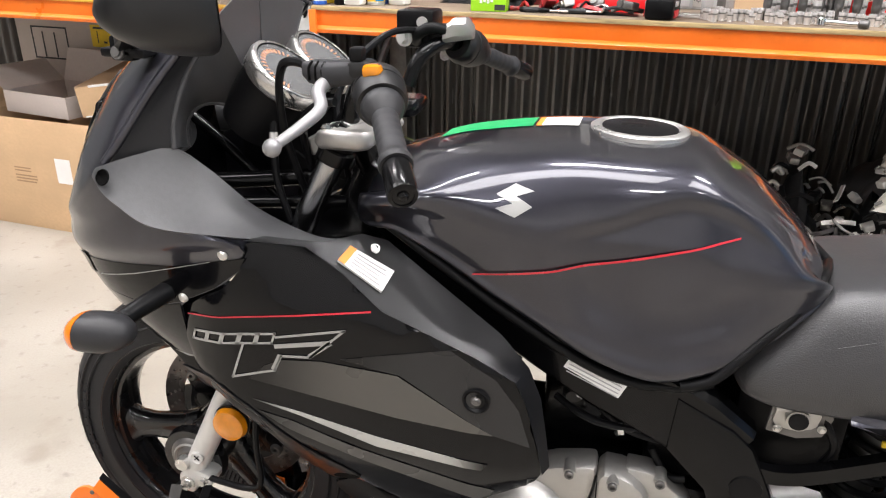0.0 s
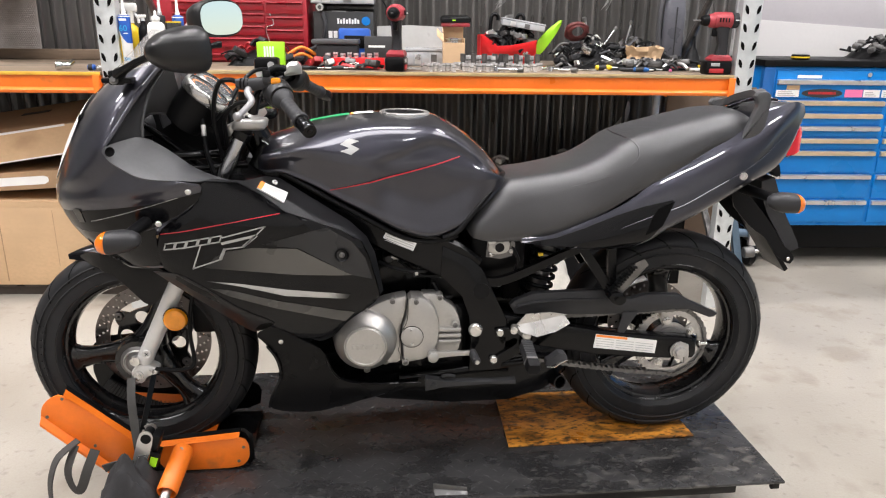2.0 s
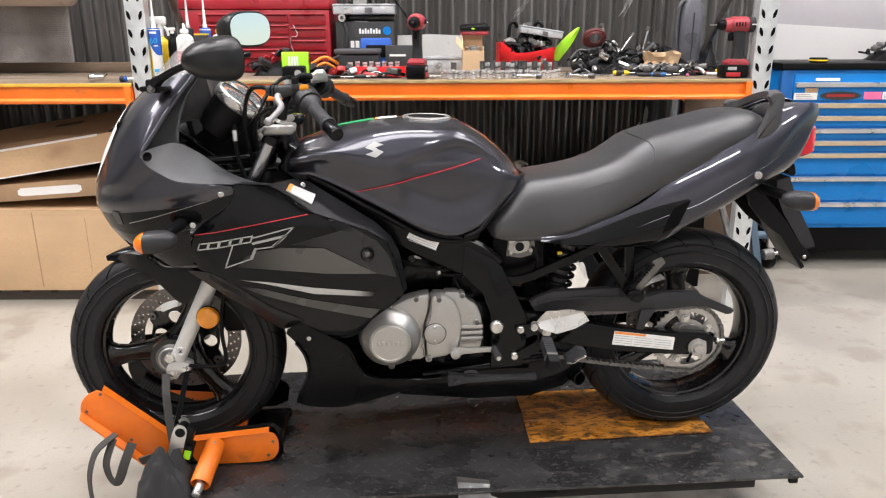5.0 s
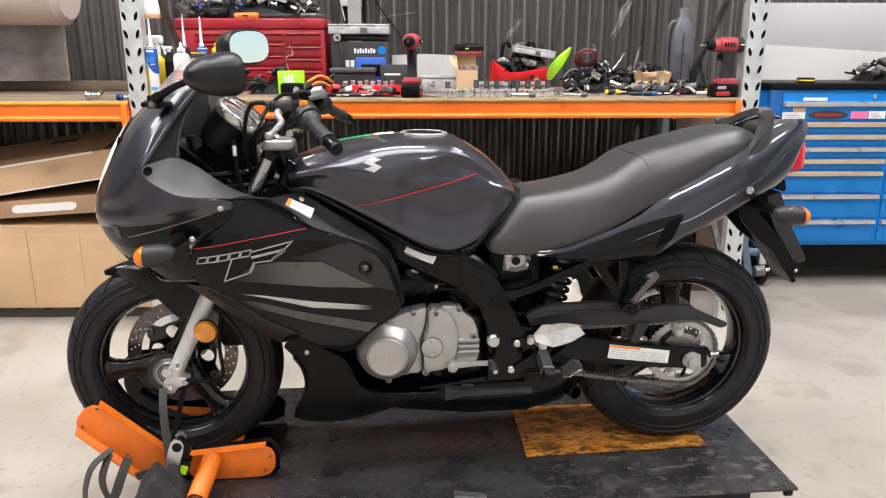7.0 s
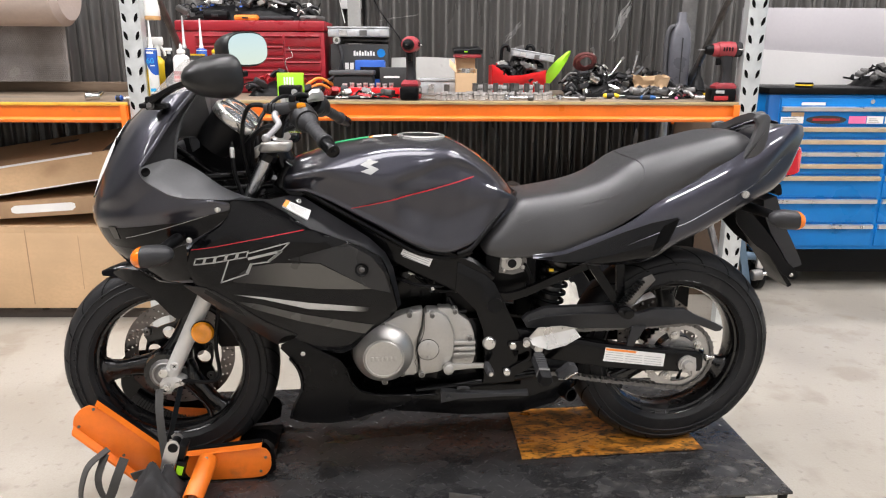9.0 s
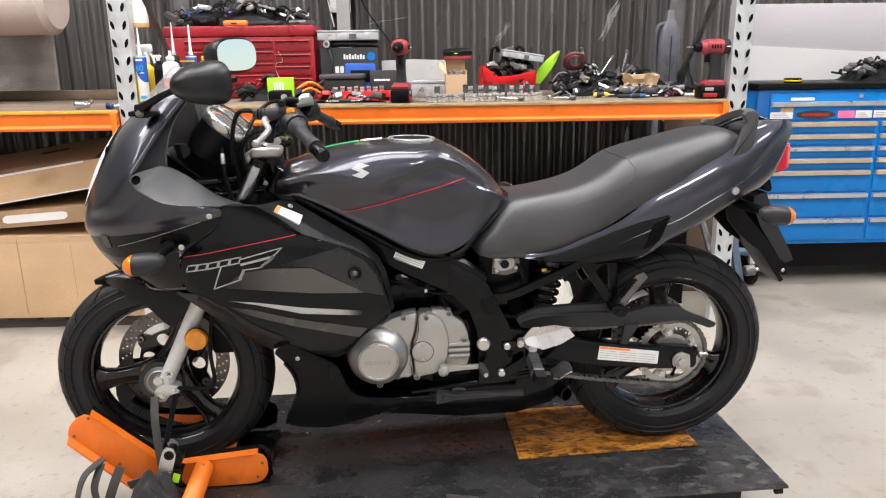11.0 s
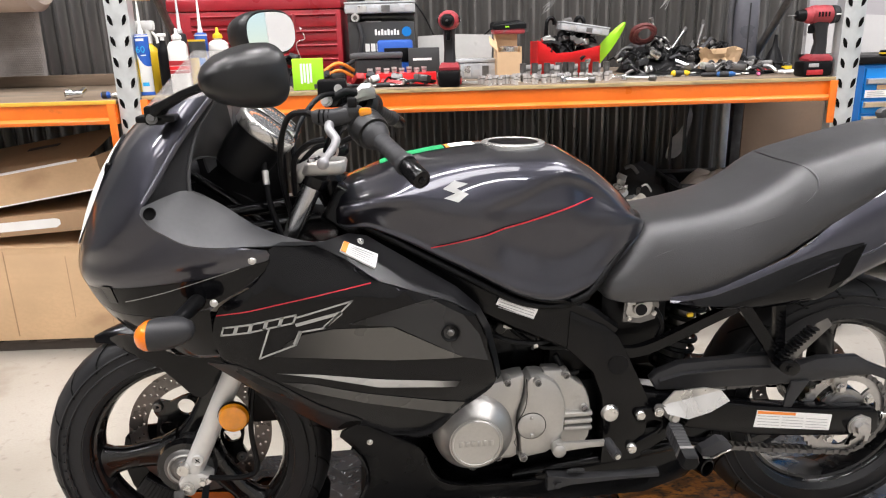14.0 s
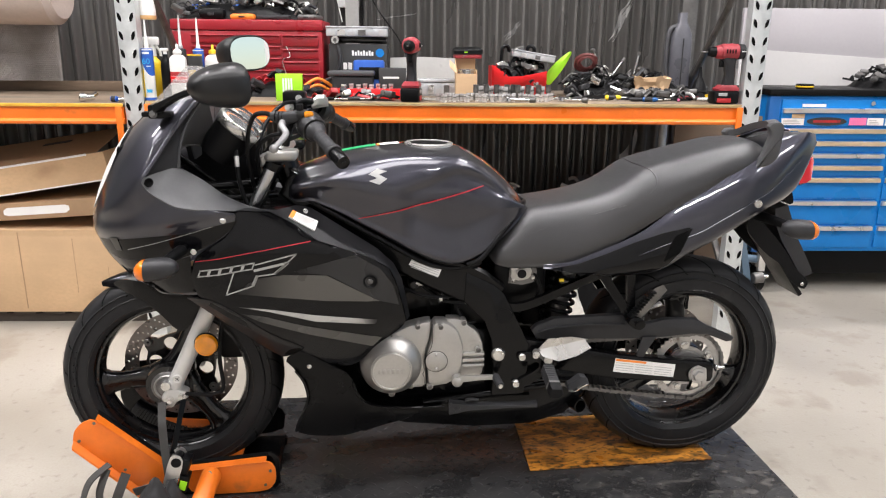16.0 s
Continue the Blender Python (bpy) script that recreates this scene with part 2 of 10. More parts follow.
# ---- building tools ----
ROOT = {}


def thing(name, m, label, category, group="", kind=""):
    ob = new(name)
    ob.empty_display_size = 0.05
    ob.matrix_basis = m
    ROOT[ob] = m
    return tagged(ob, label, category, group, kind)


def finish(bm, mat, name, angle=38):
    bmesh.ops.remove_doubles(bm, verts=bm.verts, dist=1e-6)
    bmesh.ops.recalc_face_normals(bm, faces=bm.faces)
    cs = math.cos(radians(angle))
    for e in bm.edges:
        f = e.link_faces
        e.smooth = not (len(f) == 2 and f[0].normal.dot(f[1].normal) < cs)
    for f in bm.faces:
        f.smooth = True
    me = bpy.data.meshes.new(name)
    bm.to_mesh(me)
    bm.free()
    me.materials.append(mat)
    return me


def part(name, bm, mat, parent, label="", world_coords=False, angle=38):
    """One mesh under a thing or a part; its shape is in the thing's own axes, or in the world's."""
    me = finish(bm, mat, name, angle)
    if world_coords:
        me.transform(ROOT[parent].inverted())
    ob = new(name, me)
    ob.parent = parent
    ROOT[ob] = ROOT[parent]
    return tagged(ob, label)


def solo(name, bm, mat, label, category, group="", kind="", m=None):
    ob = new(name, finish(bm, mat, name))
    if m is not None:
        ob.matrix_basis = m
    return tagged(ob, label, category, group, kind)


def B():
    return bmesh.new()


def add(bm, verts, faces):
    vs = [bm.verts.new(v) for v in verts]
    for f in faces:
        try:
            bm.faces.new([vs[i] for i in f])
        except ValueError:
            pass
    return vs


def box(bm, x0, x1, y0, y1, z0, z1, r=0.0):
    """A block, with its edges cut back by r."""
    t = bmesh.new()
    bmesh.ops.create_cube(t, size=1)
    for v in t.verts:
        v.co = Vector((x0 + (v.co.x + 0.5) * (x1 - x0), y0 + (v.co.y + 0.5) * (y1 - y0), z0 + (v.co.z + 0.5) * (z1 - z0)))
    if r:
        bmesh.ops.bevel(t, geom=t.edges[:], offset=r, segments=2, affect="EDGES", profile=0.5)
    merge(bm, t)
    return bm


def merge(bm, t, m=None):
    t.verts.index_update()
    add(bm, [(m @ v.co if m else v.co.copy()) for v in t.verts], [[v.index for v in f.verts] for f in t.faces])
    t.free()


def cyl(bm, p, q, r0, r1=None, seg=20, caps=True, bev=0.0):
    """A round bar from p to q; bev rounds its two ends."""
    p, q = Vector(p), Vector(q)
    r1 = r0 if r1 is None else r1
    d = (q - p).normalized()
    a = d.orthogonal().normalized()
    b = d.cross(a)
    n = (q - p).length
    prof = [(0, r0), (n, r1)] if not bev else [(0, r0 - bev), (bev, r0), (n - bev, r1), (n, r1 - bev)]
    rings = []
    for s, r in prof:
        rings.append([bm.verts.new(p + d * s + (a * math.cos(2 * math.pi * i / seg) + b * math.sin(2 * math.pi * i / seg)) * r) for i in range(seg)])
    for A, C in zip(rings, rings[1:]):
        for i in range(seg):
            bm.faces.new((A[i], A[(i + 1) % seg], C[(i + 1) % seg], C[i]))
    if caps:
        bm.faces.new(rings[0][::-1])
        bm.faces.new(rings[-1])
    return bm


def lathe(bm, prof, o=(0, 0, 0), axis=(0, 1, 0), seg=48, closed=False):
    """Turns the profile of (radius, along the axis) round the axis through o."""
    o, d = Vector(o), Vector(axis).normalized()
    a = d.orthogonal().normalized()
    b = d.cross(a)
    rings = []
    for i in range(seg):
        w = 2 * math.pi * i / seg
        u = a * math.cos(w) + b * math.sin(w)
        rings.append([bm.verts.new(o + d * h + u * r) for r, h in prof])
    n = len(prof)
    for i in range(seg):
        A, C = rings[i], rings[(i + 1) % seg]
        for k in range(n if closed else n - 1):
            try:
                bm.faces.new((A[k], A[(k + 1) % n], C[(k + 1) % n], C[k]))
            except ValueError:
                pass
    return bm


def curve(pts, n=8, closed=False):
    """Points along a smooth line through pts."""
    pts = [Vector(p) for p in pts]
    k = len(pts)
    out = []
    for i in range(k if closed else k - 1):
        if closed:
            a, b, c, d = (pts[(i + j) % k] for j in (-1, 0, 1, 2))
        else:
            a, b, c, d = pts[max(i - 1, 0)], pts[i], pts[i + 1], pts[min(i + 2, k - 1)]
        for j in range(n):
            t = j / n
            out.append(0.5 * (2 * b + (c - a) * t + (2 * a - 5 * b + 4 * c - d) * t * t + (3 * b - a - 3 * c + d) * t ** 3))
    if not closed:
        out.append(pts[-1])
    return out


def tube(bm, pts, r, seg=10, n=6, smooth=True, flat=None):
    """A bent round bar, hose or wire; flat=(width, thickness) makes a strap of it."""
    line = curve(pts, n) if smooth else [Vector(p) for p in pts]
    rings, up = [], None
    for i, p in enumerate(line):
        d = (line[min(i + 1, len(line) - 1)] - line[max(i - 1, 0)]).normalized()
        if up is None:
            up = d.orthogonal().normalized() if not flat else (Vector(flat[2]) if len(flat) > 2 else d.orthogonal()).normalized()
        up = (up - d * up.dot(d)).normalized()
        sd = d.cross(up)
        rr = r(i / (len(line) - 1)) if callable(r) else r
        if flat:
            ring = [p + up * a * flat[0] / 2 + sd * b * flat[1] / 2 for a, b in ((-1, -1), (1, -1), (1, 1), (-1, 1))]
        else:
            ring = [p + (up * math.cos(2 * math.pi * k / seg) + sd * math.sin(2 * math.pi * k / seg)) * rr for k in range(seg)]
        rings.append([bm.verts.new(v) for v in ring])
    for A, C in zip(rings, rings[1:]):
        m = len(A)
        for k in range(m):
            bm.faces.new((A[k], A[(k + 1) % m], C[(k + 1) % m], C[k]))
    bm.faces.new(rings[0][::-1])
    bm.faces.new(rings[-1])
    return bm


def loft(bm, sections, caps=True):
    rings = [[bm.verts.new(p) for p in s] for s in sections]
    n = len(rings[0])
    for A, C in zip(rings, rings[1:]):
        for k in range(n):
            try:
                bm.faces.new((A[k], A[(k + 1) % n], C[(k + 1) % n], C[k]))
            except ValueError:
                pass
    if caps:
        bm.faces.new(rings[0][::-1])
        bm.faces.new(rings[-1])
    return bm


def spl(pairs):
    """A smooth function through (x, value) pairs that does not overshoot."""
    xs = np.array([p[0] for p in pairs], float)
    ys = np.array([p[1] for p in pairs], float)
    h = np.diff(xs)
    s = np.diff(ys) / h
    m = np.zeros(len(xs))
    m[0], m[-1] = s[0], s[-1]
    for i in range(1, len(xs) - 1):
        if s[i - 1] * s[i] > 0:
            m[i] = 3 * (h[i - 1] + h[i]) / ((2 * h[i] + h[i - 1]) / s[i - 1] + (h[i] + 2 * h[i - 1]) / s[i])

    def f(x):
        x = min(max(x, xs[0]), xs[-1])
        i = min(max(int(np.searchsorted(xs, x)) - 1, 0), len(h) - 1)
        t = (x - xs[i]) / h[i]
        return float((1 + 2 * t) * (1 - t) ** 2 * ys[i] + t * (1 - t) ** 2 * h[i] * m[i] + t * t * (3 - 2 * t) * ys[i + 1] + t * t * (t - 1) * h[i] * m[i + 1])
    return f


def chaikin(pts, n=1):
    for _ in range(n):
        out = []
        for i, p in enumerate(pts):
            q = pts[(i + 1) % len(pts)]
            out += [(0.8 * p[0] + 0.2 * q[0], 0.8 * p[1] + 0.2 * q[1]), (0.2 * p[0] + 0.8 * q[0], 0.2 * p[1] + 0.8 * q[1])]
        pts = out
    return pts


def panel(bm, outline, yf, th=0.004, grid=0.02, rounds=1, side=-1, rim=0.003):
    """A moulded sheet whose outline is given in side view (x, z) and whose depth is yf(x, z); side -1 is the machine's left."""
    pts = chaikin(outline, rounds) if rounds else outline
    t = bmesh.new()
    t.faces.new([t.verts.new((x, 0, z)) for x, z in pts])
    for ax, lo, hi in ((0, min(p[0] for p in pts), max(p[0] for p in pts)), (2, min(p[1] for p in pts), max(p[1] for p in pts))):
        k = max(1, int((hi - lo) / grid))
        no = (1, 0, 0) if ax == 0 else (0, 0, 1)
        for i in range(1, k):
            c = lo + (hi - lo) * i / k
            bmesh.ops.bisect_plane(t, geom=t.verts[:] + t.edges[:] + t.faces[:], plane_co=(c, 0, 0) if ax == 0 else (0, 0, c), plane_no=no)
    edge = {v for e in t.edges if len(e.link_faces) == 1 for v in e.verts}
    for v in t.verts:
        y = yf(v.co.x, v.co.z)
        v.co.y = y + (rim if v in edge else 0)
    ret = bmesh.ops.extrude_face_region(t, geom=t.faces[:])
    for v in ret["geom"]:
        if isinstance(v, bmesh.types.BMVert):
            v.co.y += th
    if side > 0:
        for v in t.verts:
            v.co.y = -v.co.y
    merge(bm, t)
    return bm


def prism(bm, outline, y0, y1, rounds=0, r=0.0):
    """A plate cut to an outline in side view, from y0 to y1, with its edges cut back by r."""
    pts = chaikin(outline, rounds) if rounds else outline
    t = bmesh.new()
    f = t.faces.new([t.verts.new((x, y0, z)) for x, z in pts])
    ret = bmesh.ops.extrude_face_region(t, geom=[f])
    for v in ret["geom"]:
        if isinstance(v, bmesh.types.BMVert):
            v.co.y = y1
    if r:
        bmesh.ops.recalc_face_normals(t, faces=t.faces)
        es = [e for e in t.edges if abs(e.verts[0].co.y - e.verts[1].co.y) < 1e-6]
        bmesh.ops.bevel(t, geom=es, offset=r, segments=2, affect="EDGES", profile=0.5)
    merge(bm, t)
    return bm


def ruled(bm, a, b, n=8, bulge=0.0, th=0.004, out=(0, -1, 0), k=6):
    """A bent sheet between two smooth lines a and b."""
    A, C = curve(a, k), curve(b, k)
    o = Vector(out)
    rows = []
    for s in range(n + 1):
        w = s / n
        rows.append([p.lerp(q, w) + o * bulge * 4 * w * (1 - w) for p, q in zip(A, C)])
    t = bmesh.new()
    g = [[t.verts.new(p) for p in r] for r in rows]
    for r0, r1 in zip(g, g[1:]):
        for i in range(len(r0) - 1):
            t.faces.new((r0[i], r0[i + 1], r1[i + 1], r1[i]))
    ret = bmesh.ops.extrude_face_region(t, geom=t.faces[:])
    for v in ret["geom"]:
        if isinstance(v, bmesh.types.BMVert):
            v.co -= o * th
    merge(bm, t)
    return bm


def plate(outer, holes, y0, y1, bm=None):
    """A flat plate in side view with round or shaped holes through it, from y0 to y1."""
    t = bmesh.new()
    for ring in [outer] + list(holes):
        vs = [t.verts.new((x, y0, z)) for x, z in ring]
        for a, b in zip(vs, vs[1:] + vs[:1]):
            t.edges.new((a, b))
    bmesh.ops.triangle_fill(t, edges=t.edges[:], use_beauty=True)
    ret = bmesh.ops.extrude_face_region(t, geom=t.faces[:])
    for v in ret["geom"]:
        if isinstance(v, bmesh.types.BMVert):
            v.co.y = y1
    if bm is None:
        return t
    merge(bm, t)
    return bm


def ring_of(x, z, r, n=24, a0=0.0):
    return [(x + r * math.cos(a0 + 2 * math.pi * i / n), z + r * math.sin(a0 + 2 * math.pi * i / n)) for i in range(n)]


def arc_slot(x, z, r0, r1, a0, a1, n=7):
    """The outline of a curved slot between two radii and two angles, in degrees."""
    w = [radians(a0 + (a1 - a0) * i / (n - 1)) for i in range(n)]
    return [(x + r1 * math.cos(a), z + r1 * math.sin(a)) for a in w] + [(x + r0 * math.cos(a), z + r0 * math.sin(a)) for a in w[::-1]]


def stroke(pts, w):
    """The four corners of each straight stroke of a line, for flat markings."""
    out = []
    for a, b in zip(pts, pts[1:]):
        a, b = Vector(a), Vector(b)
        n = Vector((-(b - a).y, (b - a).x)).normalized() * w / 2
        e = (b - a).normalized() * w / 2
        out.append([tuple(v) for v in (a - e - n, b + e - n, b + e + n, a - e + n)])
    return out


def hexbolt(bm, p, d, r=0.008, h=0.006, seg=6):
    p, d = Vector(p), Vector(d).normalized()
    cyl(bm, p, p + d * h * 0.35, r * 1.35, r * 1.35, 16)
    cyl(bm, p + d * h * 0.35, p + d * h, r, r * 0.95, seg)
    return bm


def screw(bm, p, d, r=0.008):
    p, d = Vector(p), Vector(d).normalized()
    cyl(bm, p, p + d * 0.002, r, r * 0.98, 18)
    cyl(bm, p + d * 0.002, p + d * 0.004, r * 0.85, r * 0.55, 18)
    cyl(bm, p + d * 0.004, p + d * 0.0045, r * 0.3, r * 0.3, 6)
    return bm

# ---- the hall ----
RA = -3.99
R = pose(-1.249, 1.476, 0, 0, 0, RA)      # the rack's own axes: along its front, back from it, up
WALL_D = 1.12

bm = B()
N = 40
add(bm, [(-9 + 18 * i / N, -9 + 14 * j / N, 0) for j in range(N + 1) for i in range(N + 1)],
    [(j * (N + 1) + i, j * (N + 1) + i + 1, (j + 1) * (N + 1) + i + 1, (j + 1) * (N + 1) + i) for j in range(N) for i in range(N)])
solo("ground", bm, CONCRETE, "pale worn concrete workshop floor with grey stains", "floor", kind="structure")

# corrugated sheet behind the rack
bm = B()
pitch, deep, a0, a1, step = 0.0773, 0.0175, -4.5146, 6.55, 0.0773 / 12
cols = int((a1 - a0) / step)
vs = []
for z in (0.0, 5.2):
    vs.append([bm.verts.new((a0 + i * step, WALL_D + 0.02 - deep * max(-1.0, min(1.0, 0.10 + 1.12 * math.cos(2 * math.pi * i * step / pitch))), z)) for i in range(cols)])
for i in range(cols - 1):
    bm.faces.new((vs[0][i], vs[0][i + 1], vs[1][i + 1], vs[1][i]))
bmesh.ops.solidify(bm, geom=bm.faces[:], thickness=0.0015)
solo("wall_north", bm, WALL_STEEL, "grey corrugated steel wall sheeting, scuffed", "wall", kind="structure", m=R)


def wall_face(s):
    return WALL_D + 0.02 - deep * max(-1.0, min(1.0, 0.10 + 1.12 * math.cos(2 * math.pi * (s - a0) / pitch)))


# dusty smears wiped across the sheeting
rs = random.Random(5)
for s0, z0, s1, z1, n in ((1.775, 1.385, 1.885, 1.52, 5), (2.43, 1.40, 2.58, 1.72, 8), (0.95, 1.50, 1.30, 1.56, 4)):
    bm = B()
    for k in range(n):
        f0, f1 = sorted((rs.uniform(0, 0.55), rs.uniform(0.45, 1.0)))
        off, w = rs.uniform(-0.02, 0.02), rs.uniform(0.004, 0.013)
        rows_ = []
        for i in range(41):
            f = f0 + (f1 - f0) * i / 40
            s, z = s0 + (s1 - s0) * f + off + 0.006 * math.sin(9 * f + k), z0 + (z1 - z0) * f
            ww = w * math.sin(math.pi * (0.02 + 0.96 * i / 40)) * rs.uniform(0.7, 1.2)
            rows_.append([bm.verts.new((s + ww * q, wall_face(s + ww * q) - 0.0022, z)) for q in (-1, -0.5, 0, 0.5, 1)])
        for r0, r1 in zip(rows_, rows_[1:]):
            for q in range(4):
                bm.faces.new((r0[q], r0[q + 1], r1[q + 1], r1[q]))
    solo("wall_smear", bm, SMEAR, "pale dusty smear on the corrugated wall", "mark", "smears on the wall", "structure", R)
bm = B()
box(bm, -9, 9, -6.15, -6, 0, 5.2)
solo("wall_south", bm, PLAIN_WALL, "plain pale workshop wall", "wall", kind="structure")
bm = B()
box(bm, -9.15, -9, -9, 5, 0, 5.2)
solo("wall_west", bm, FAR_WALL, "plain dark grey workshop wall", "wall", kind="structure")
bm = B()
box(bm, 5.3, 5.45, -9, -5.6, 0, 5.2)
box(bm, 5.3, 5.45, 0.6, 5, 0, 5.2)
box(bm, 5.3, 5.45, -5.6, 0.6, 4.3, 5.2)
solo("wall_east", bm, PLAIN_WALL, "pale workshop wall with a wide open roller door", "wall", kind="structure")
bm = B()
add(bm, [(9, -60, -0.004), (80, -60, -0.004), (80, 60, -0.004), (9, 60, -0.004)], [(0, 1, 2, 3)])
solo("pavement", bm, CONCRETE, "pale concrete yard outside the open door", "pavement", kind="structure")
bm = B()
box(bm, -9.2, 9.2, -9.2, 5.2, 5.2, 5.3)
solo("ceiling", bm, DARK_ROOF, "grey foil-lined ceiling of the workshop", "ceiling", kind="structure")
# white lining board low on the wall, right of the rack
bm = B()
box(bm, 3.2, 6.5, WALL_D - 0.03, WALL_D, 1.25, 1.602, 0.004)
solo("wall_lining", bm, WHITE_BOARD, "pale grey lining board fixed low on the steel wall", "panel", kind="structure", m=R)
bm = B()
loft(bm, [[(s, WALL_D - 0.036, 0.0), (s, WALL_D - 0.036, z), (s, WALL_D, z), (s, WALL_D, 0.0)] for s, z in ((3.2, 1.372), (4.05, 1.322), (6.5, 1.30))])
solo("wall_lining_low", bm, LINING_WHITE, "white lower lining board on the steel wall", "panel", kind="structure", m=R)

# ceiling lights: long tubes in rows
def ceiling_light(x, y, rz=0.0, w=1.5, power=70):
    t = thing("ceiling_light", pose(x, y, 5.08, 0, 0, rz), "long white fluorescent batten light under the ceiling", "lamp", "ceiling lights")
    part("housing", box(B(), -w / 2, w / 2, -0.07, 0.07, 0.04, 0.12, 0.006), WHITE_PLASTIC, t)
    part("diffuser", box(B(), -w / 2 + 0.02, w / 2 - 0.02, -0.055, 0.055, 0.01, 0.039, 0.006), LAMP_GLOW, t)
    la = bpy.data.lights.new("tube_light", "AREA")
    la.shape, la.size, la.size_y, la.energy, la.color = "RECTANGLE", w, 0.14, power, (0.978, 0.955, 0.978)
    lo = new("tube_light", la)
    lo.matrix_basis = pose(x, y, 5.07, 0, 0, rz)
    return t


def skylight(x, y, w=3.2, d=1.6, power=84):
    """A ribbed translucent roof sheet in an aluminium frame, lit by the sky."""
    t = thing("skylight", pose(x, y, 5.17), "milky translucent roof sheet letting daylight in", "skylight", "skylights", "structure")
    bm = B()
    for q in range(21):
        box(bm, -w / 2 + w * q / 21, -w / 2 + w * (q + 1) / 21, -d / 2, d / 2, 0.0 + 0.006 * (q % 2), 0.012 + 0.006 * (q % 2))
    part("sheet", bm, SKY_SHEET, t)
    for y0, y1, x0, x1 in ((-d / 2 - 0.04, -d / 2, -w / 2 - 0.04, w / 2 + 0.04), (d / 2, d / 2 + 0.04, -w / 2 - 0.04, w / 2 + 0.04), (-d / 2, d / 2, -w / 2 - 0.04, -w / 2), (-d / 2, d / 2, w / 2, w / 2 + 0.04)):
        part("frame", box(B(), x0, x1, y0, y1, -0.01, 0.029, 0.003), ALU, t)
    la = bpy.data.lights.new("sky_light", "AREA")
    la.shape, la.size, la.size_y, la.energy, la.color = "RECTANGLE", w, d, power, (0.985, 0.955, 0.965)
    lo = new("sky_light", la)
    lo.matrix_basis = pose(x, y, 5.155)
    return t


for x in (-4.6, -0.6, 3.4):
    skylight(x, -0.9)
for x in (-4.6, -1.7, 1.2, 4.1):
    ceiling_light(x, -3.6, 0.0, w=1.2, power=34)
for x in (-5.6, -2.9, -0.2, 2.6):
    ceiling_light(x, 1.1, 0.0, power=56)


# ---- pallet rack used as a bench ----
rack = thing("pallet_rack", R, "galvanised pallet rack with orange beams and plywood shelves", "rack")


def upright(s, d, z1=2.6):
    """A folded post: a front with two rows of slots and two returns."""
    t = bmesh.new()
    w = 0.085
    prof = [(-w / 2, 0.06), (-w / 2, 0.004), (-0.018, 0.0), (0.018, 0.0), (w / 2, 0.004), (w / 2, 0.06), (w / 2 - 0.002, 0.06), (w / 2 - 0.003, 0.008), (0.016, 0.003), (-0.016, 0.003), (-w / 2 + 0.003, 0.008), (-w / 2 + 0.002, 0.06)]
    loft(t, [[(s + x, d + y, z) for x, y in prof] for z in (0.0, z1)])
    return t


def slot(s, d, z, sg):
    """A dark slot punched in a post, slanting towards its middle."""
    t = bmesh.new()
    o = [(-0.008, -0.019), (0.001, -0.014), (0.008, 0.001), (0.008, 0.020), (-0.001, 0.015), (-0.008, 0.000)]
    vs = [(s + sg * (0.026 + x), d + 0.0006, z + zz) for x, zz in o]
    add(t, vs + [(x, y - 0.0035, zz) for x, y, zz in vs], [(0, 1, 2, 3, 4, 5)] + [(i, (i + 1) % 6, 6 + (i + 1) % 6, 6 + i) for i in range(6)] + [(11, 10, 9, 8, 7, 6)])
    return t


UPS = (0.02, 2.81)
for s in UPS:
    u = part("upright", upright(s, -0.005), GALV, rack, "perforated galvanised steel post")
    for zz in range(32):
        for sg in (-1, 1):
            part("slot", slot(s, -0.005, 0.1 + 0.0762 * zz, sg), GROOVE, u)
    part("upright", upright(s, 0.90), DARK_STEEL, rack, "dark perforated rear post")
    for k in range(3):
        z = 0.25 + k * 0.85
        part("brace", tube(B(), [(s, 0.05, z + (0.75 if k % 2 else 0)), (s, 0.9, z + (0 if k % 2 else 0.75))], 0.018, smooth=False, seg=8), DARK_STEEL, rack, "diagonal steel brace between posts")
part("upright", upright(-2.77, -0.005), GALV, rack, "perforated galvanised steel post")


def beam(s0, s1, z1, d=0.0):
    """A stepped box beam with hooked end plates."""
    t = bmesh.new()
    pr = [(-0.017, z1 - 0.074), (-0.020, z1 - 0.070), (-0.020, z1 - 0.061), (-0.016, z1 - 0.057), (0.0, z1 - 0.050), (0, z1), (0.012, z1), (0.012, z1 - 0.018), (0.05, z1 - 0.018), (0.05, z1 - 0.074)]
    loft(t, [[(s, d + y, z) for y, z in pr] for s in (s0, s1)])
    for s in (s0, s1):
        e = 0.028 if s == s0 else -0.028
        box(t, min(s, s + e), max(s, s + e), d - 0.028, d - 0.020, z1 - 0.16, z1 + 0.004, 0.002)
    return t


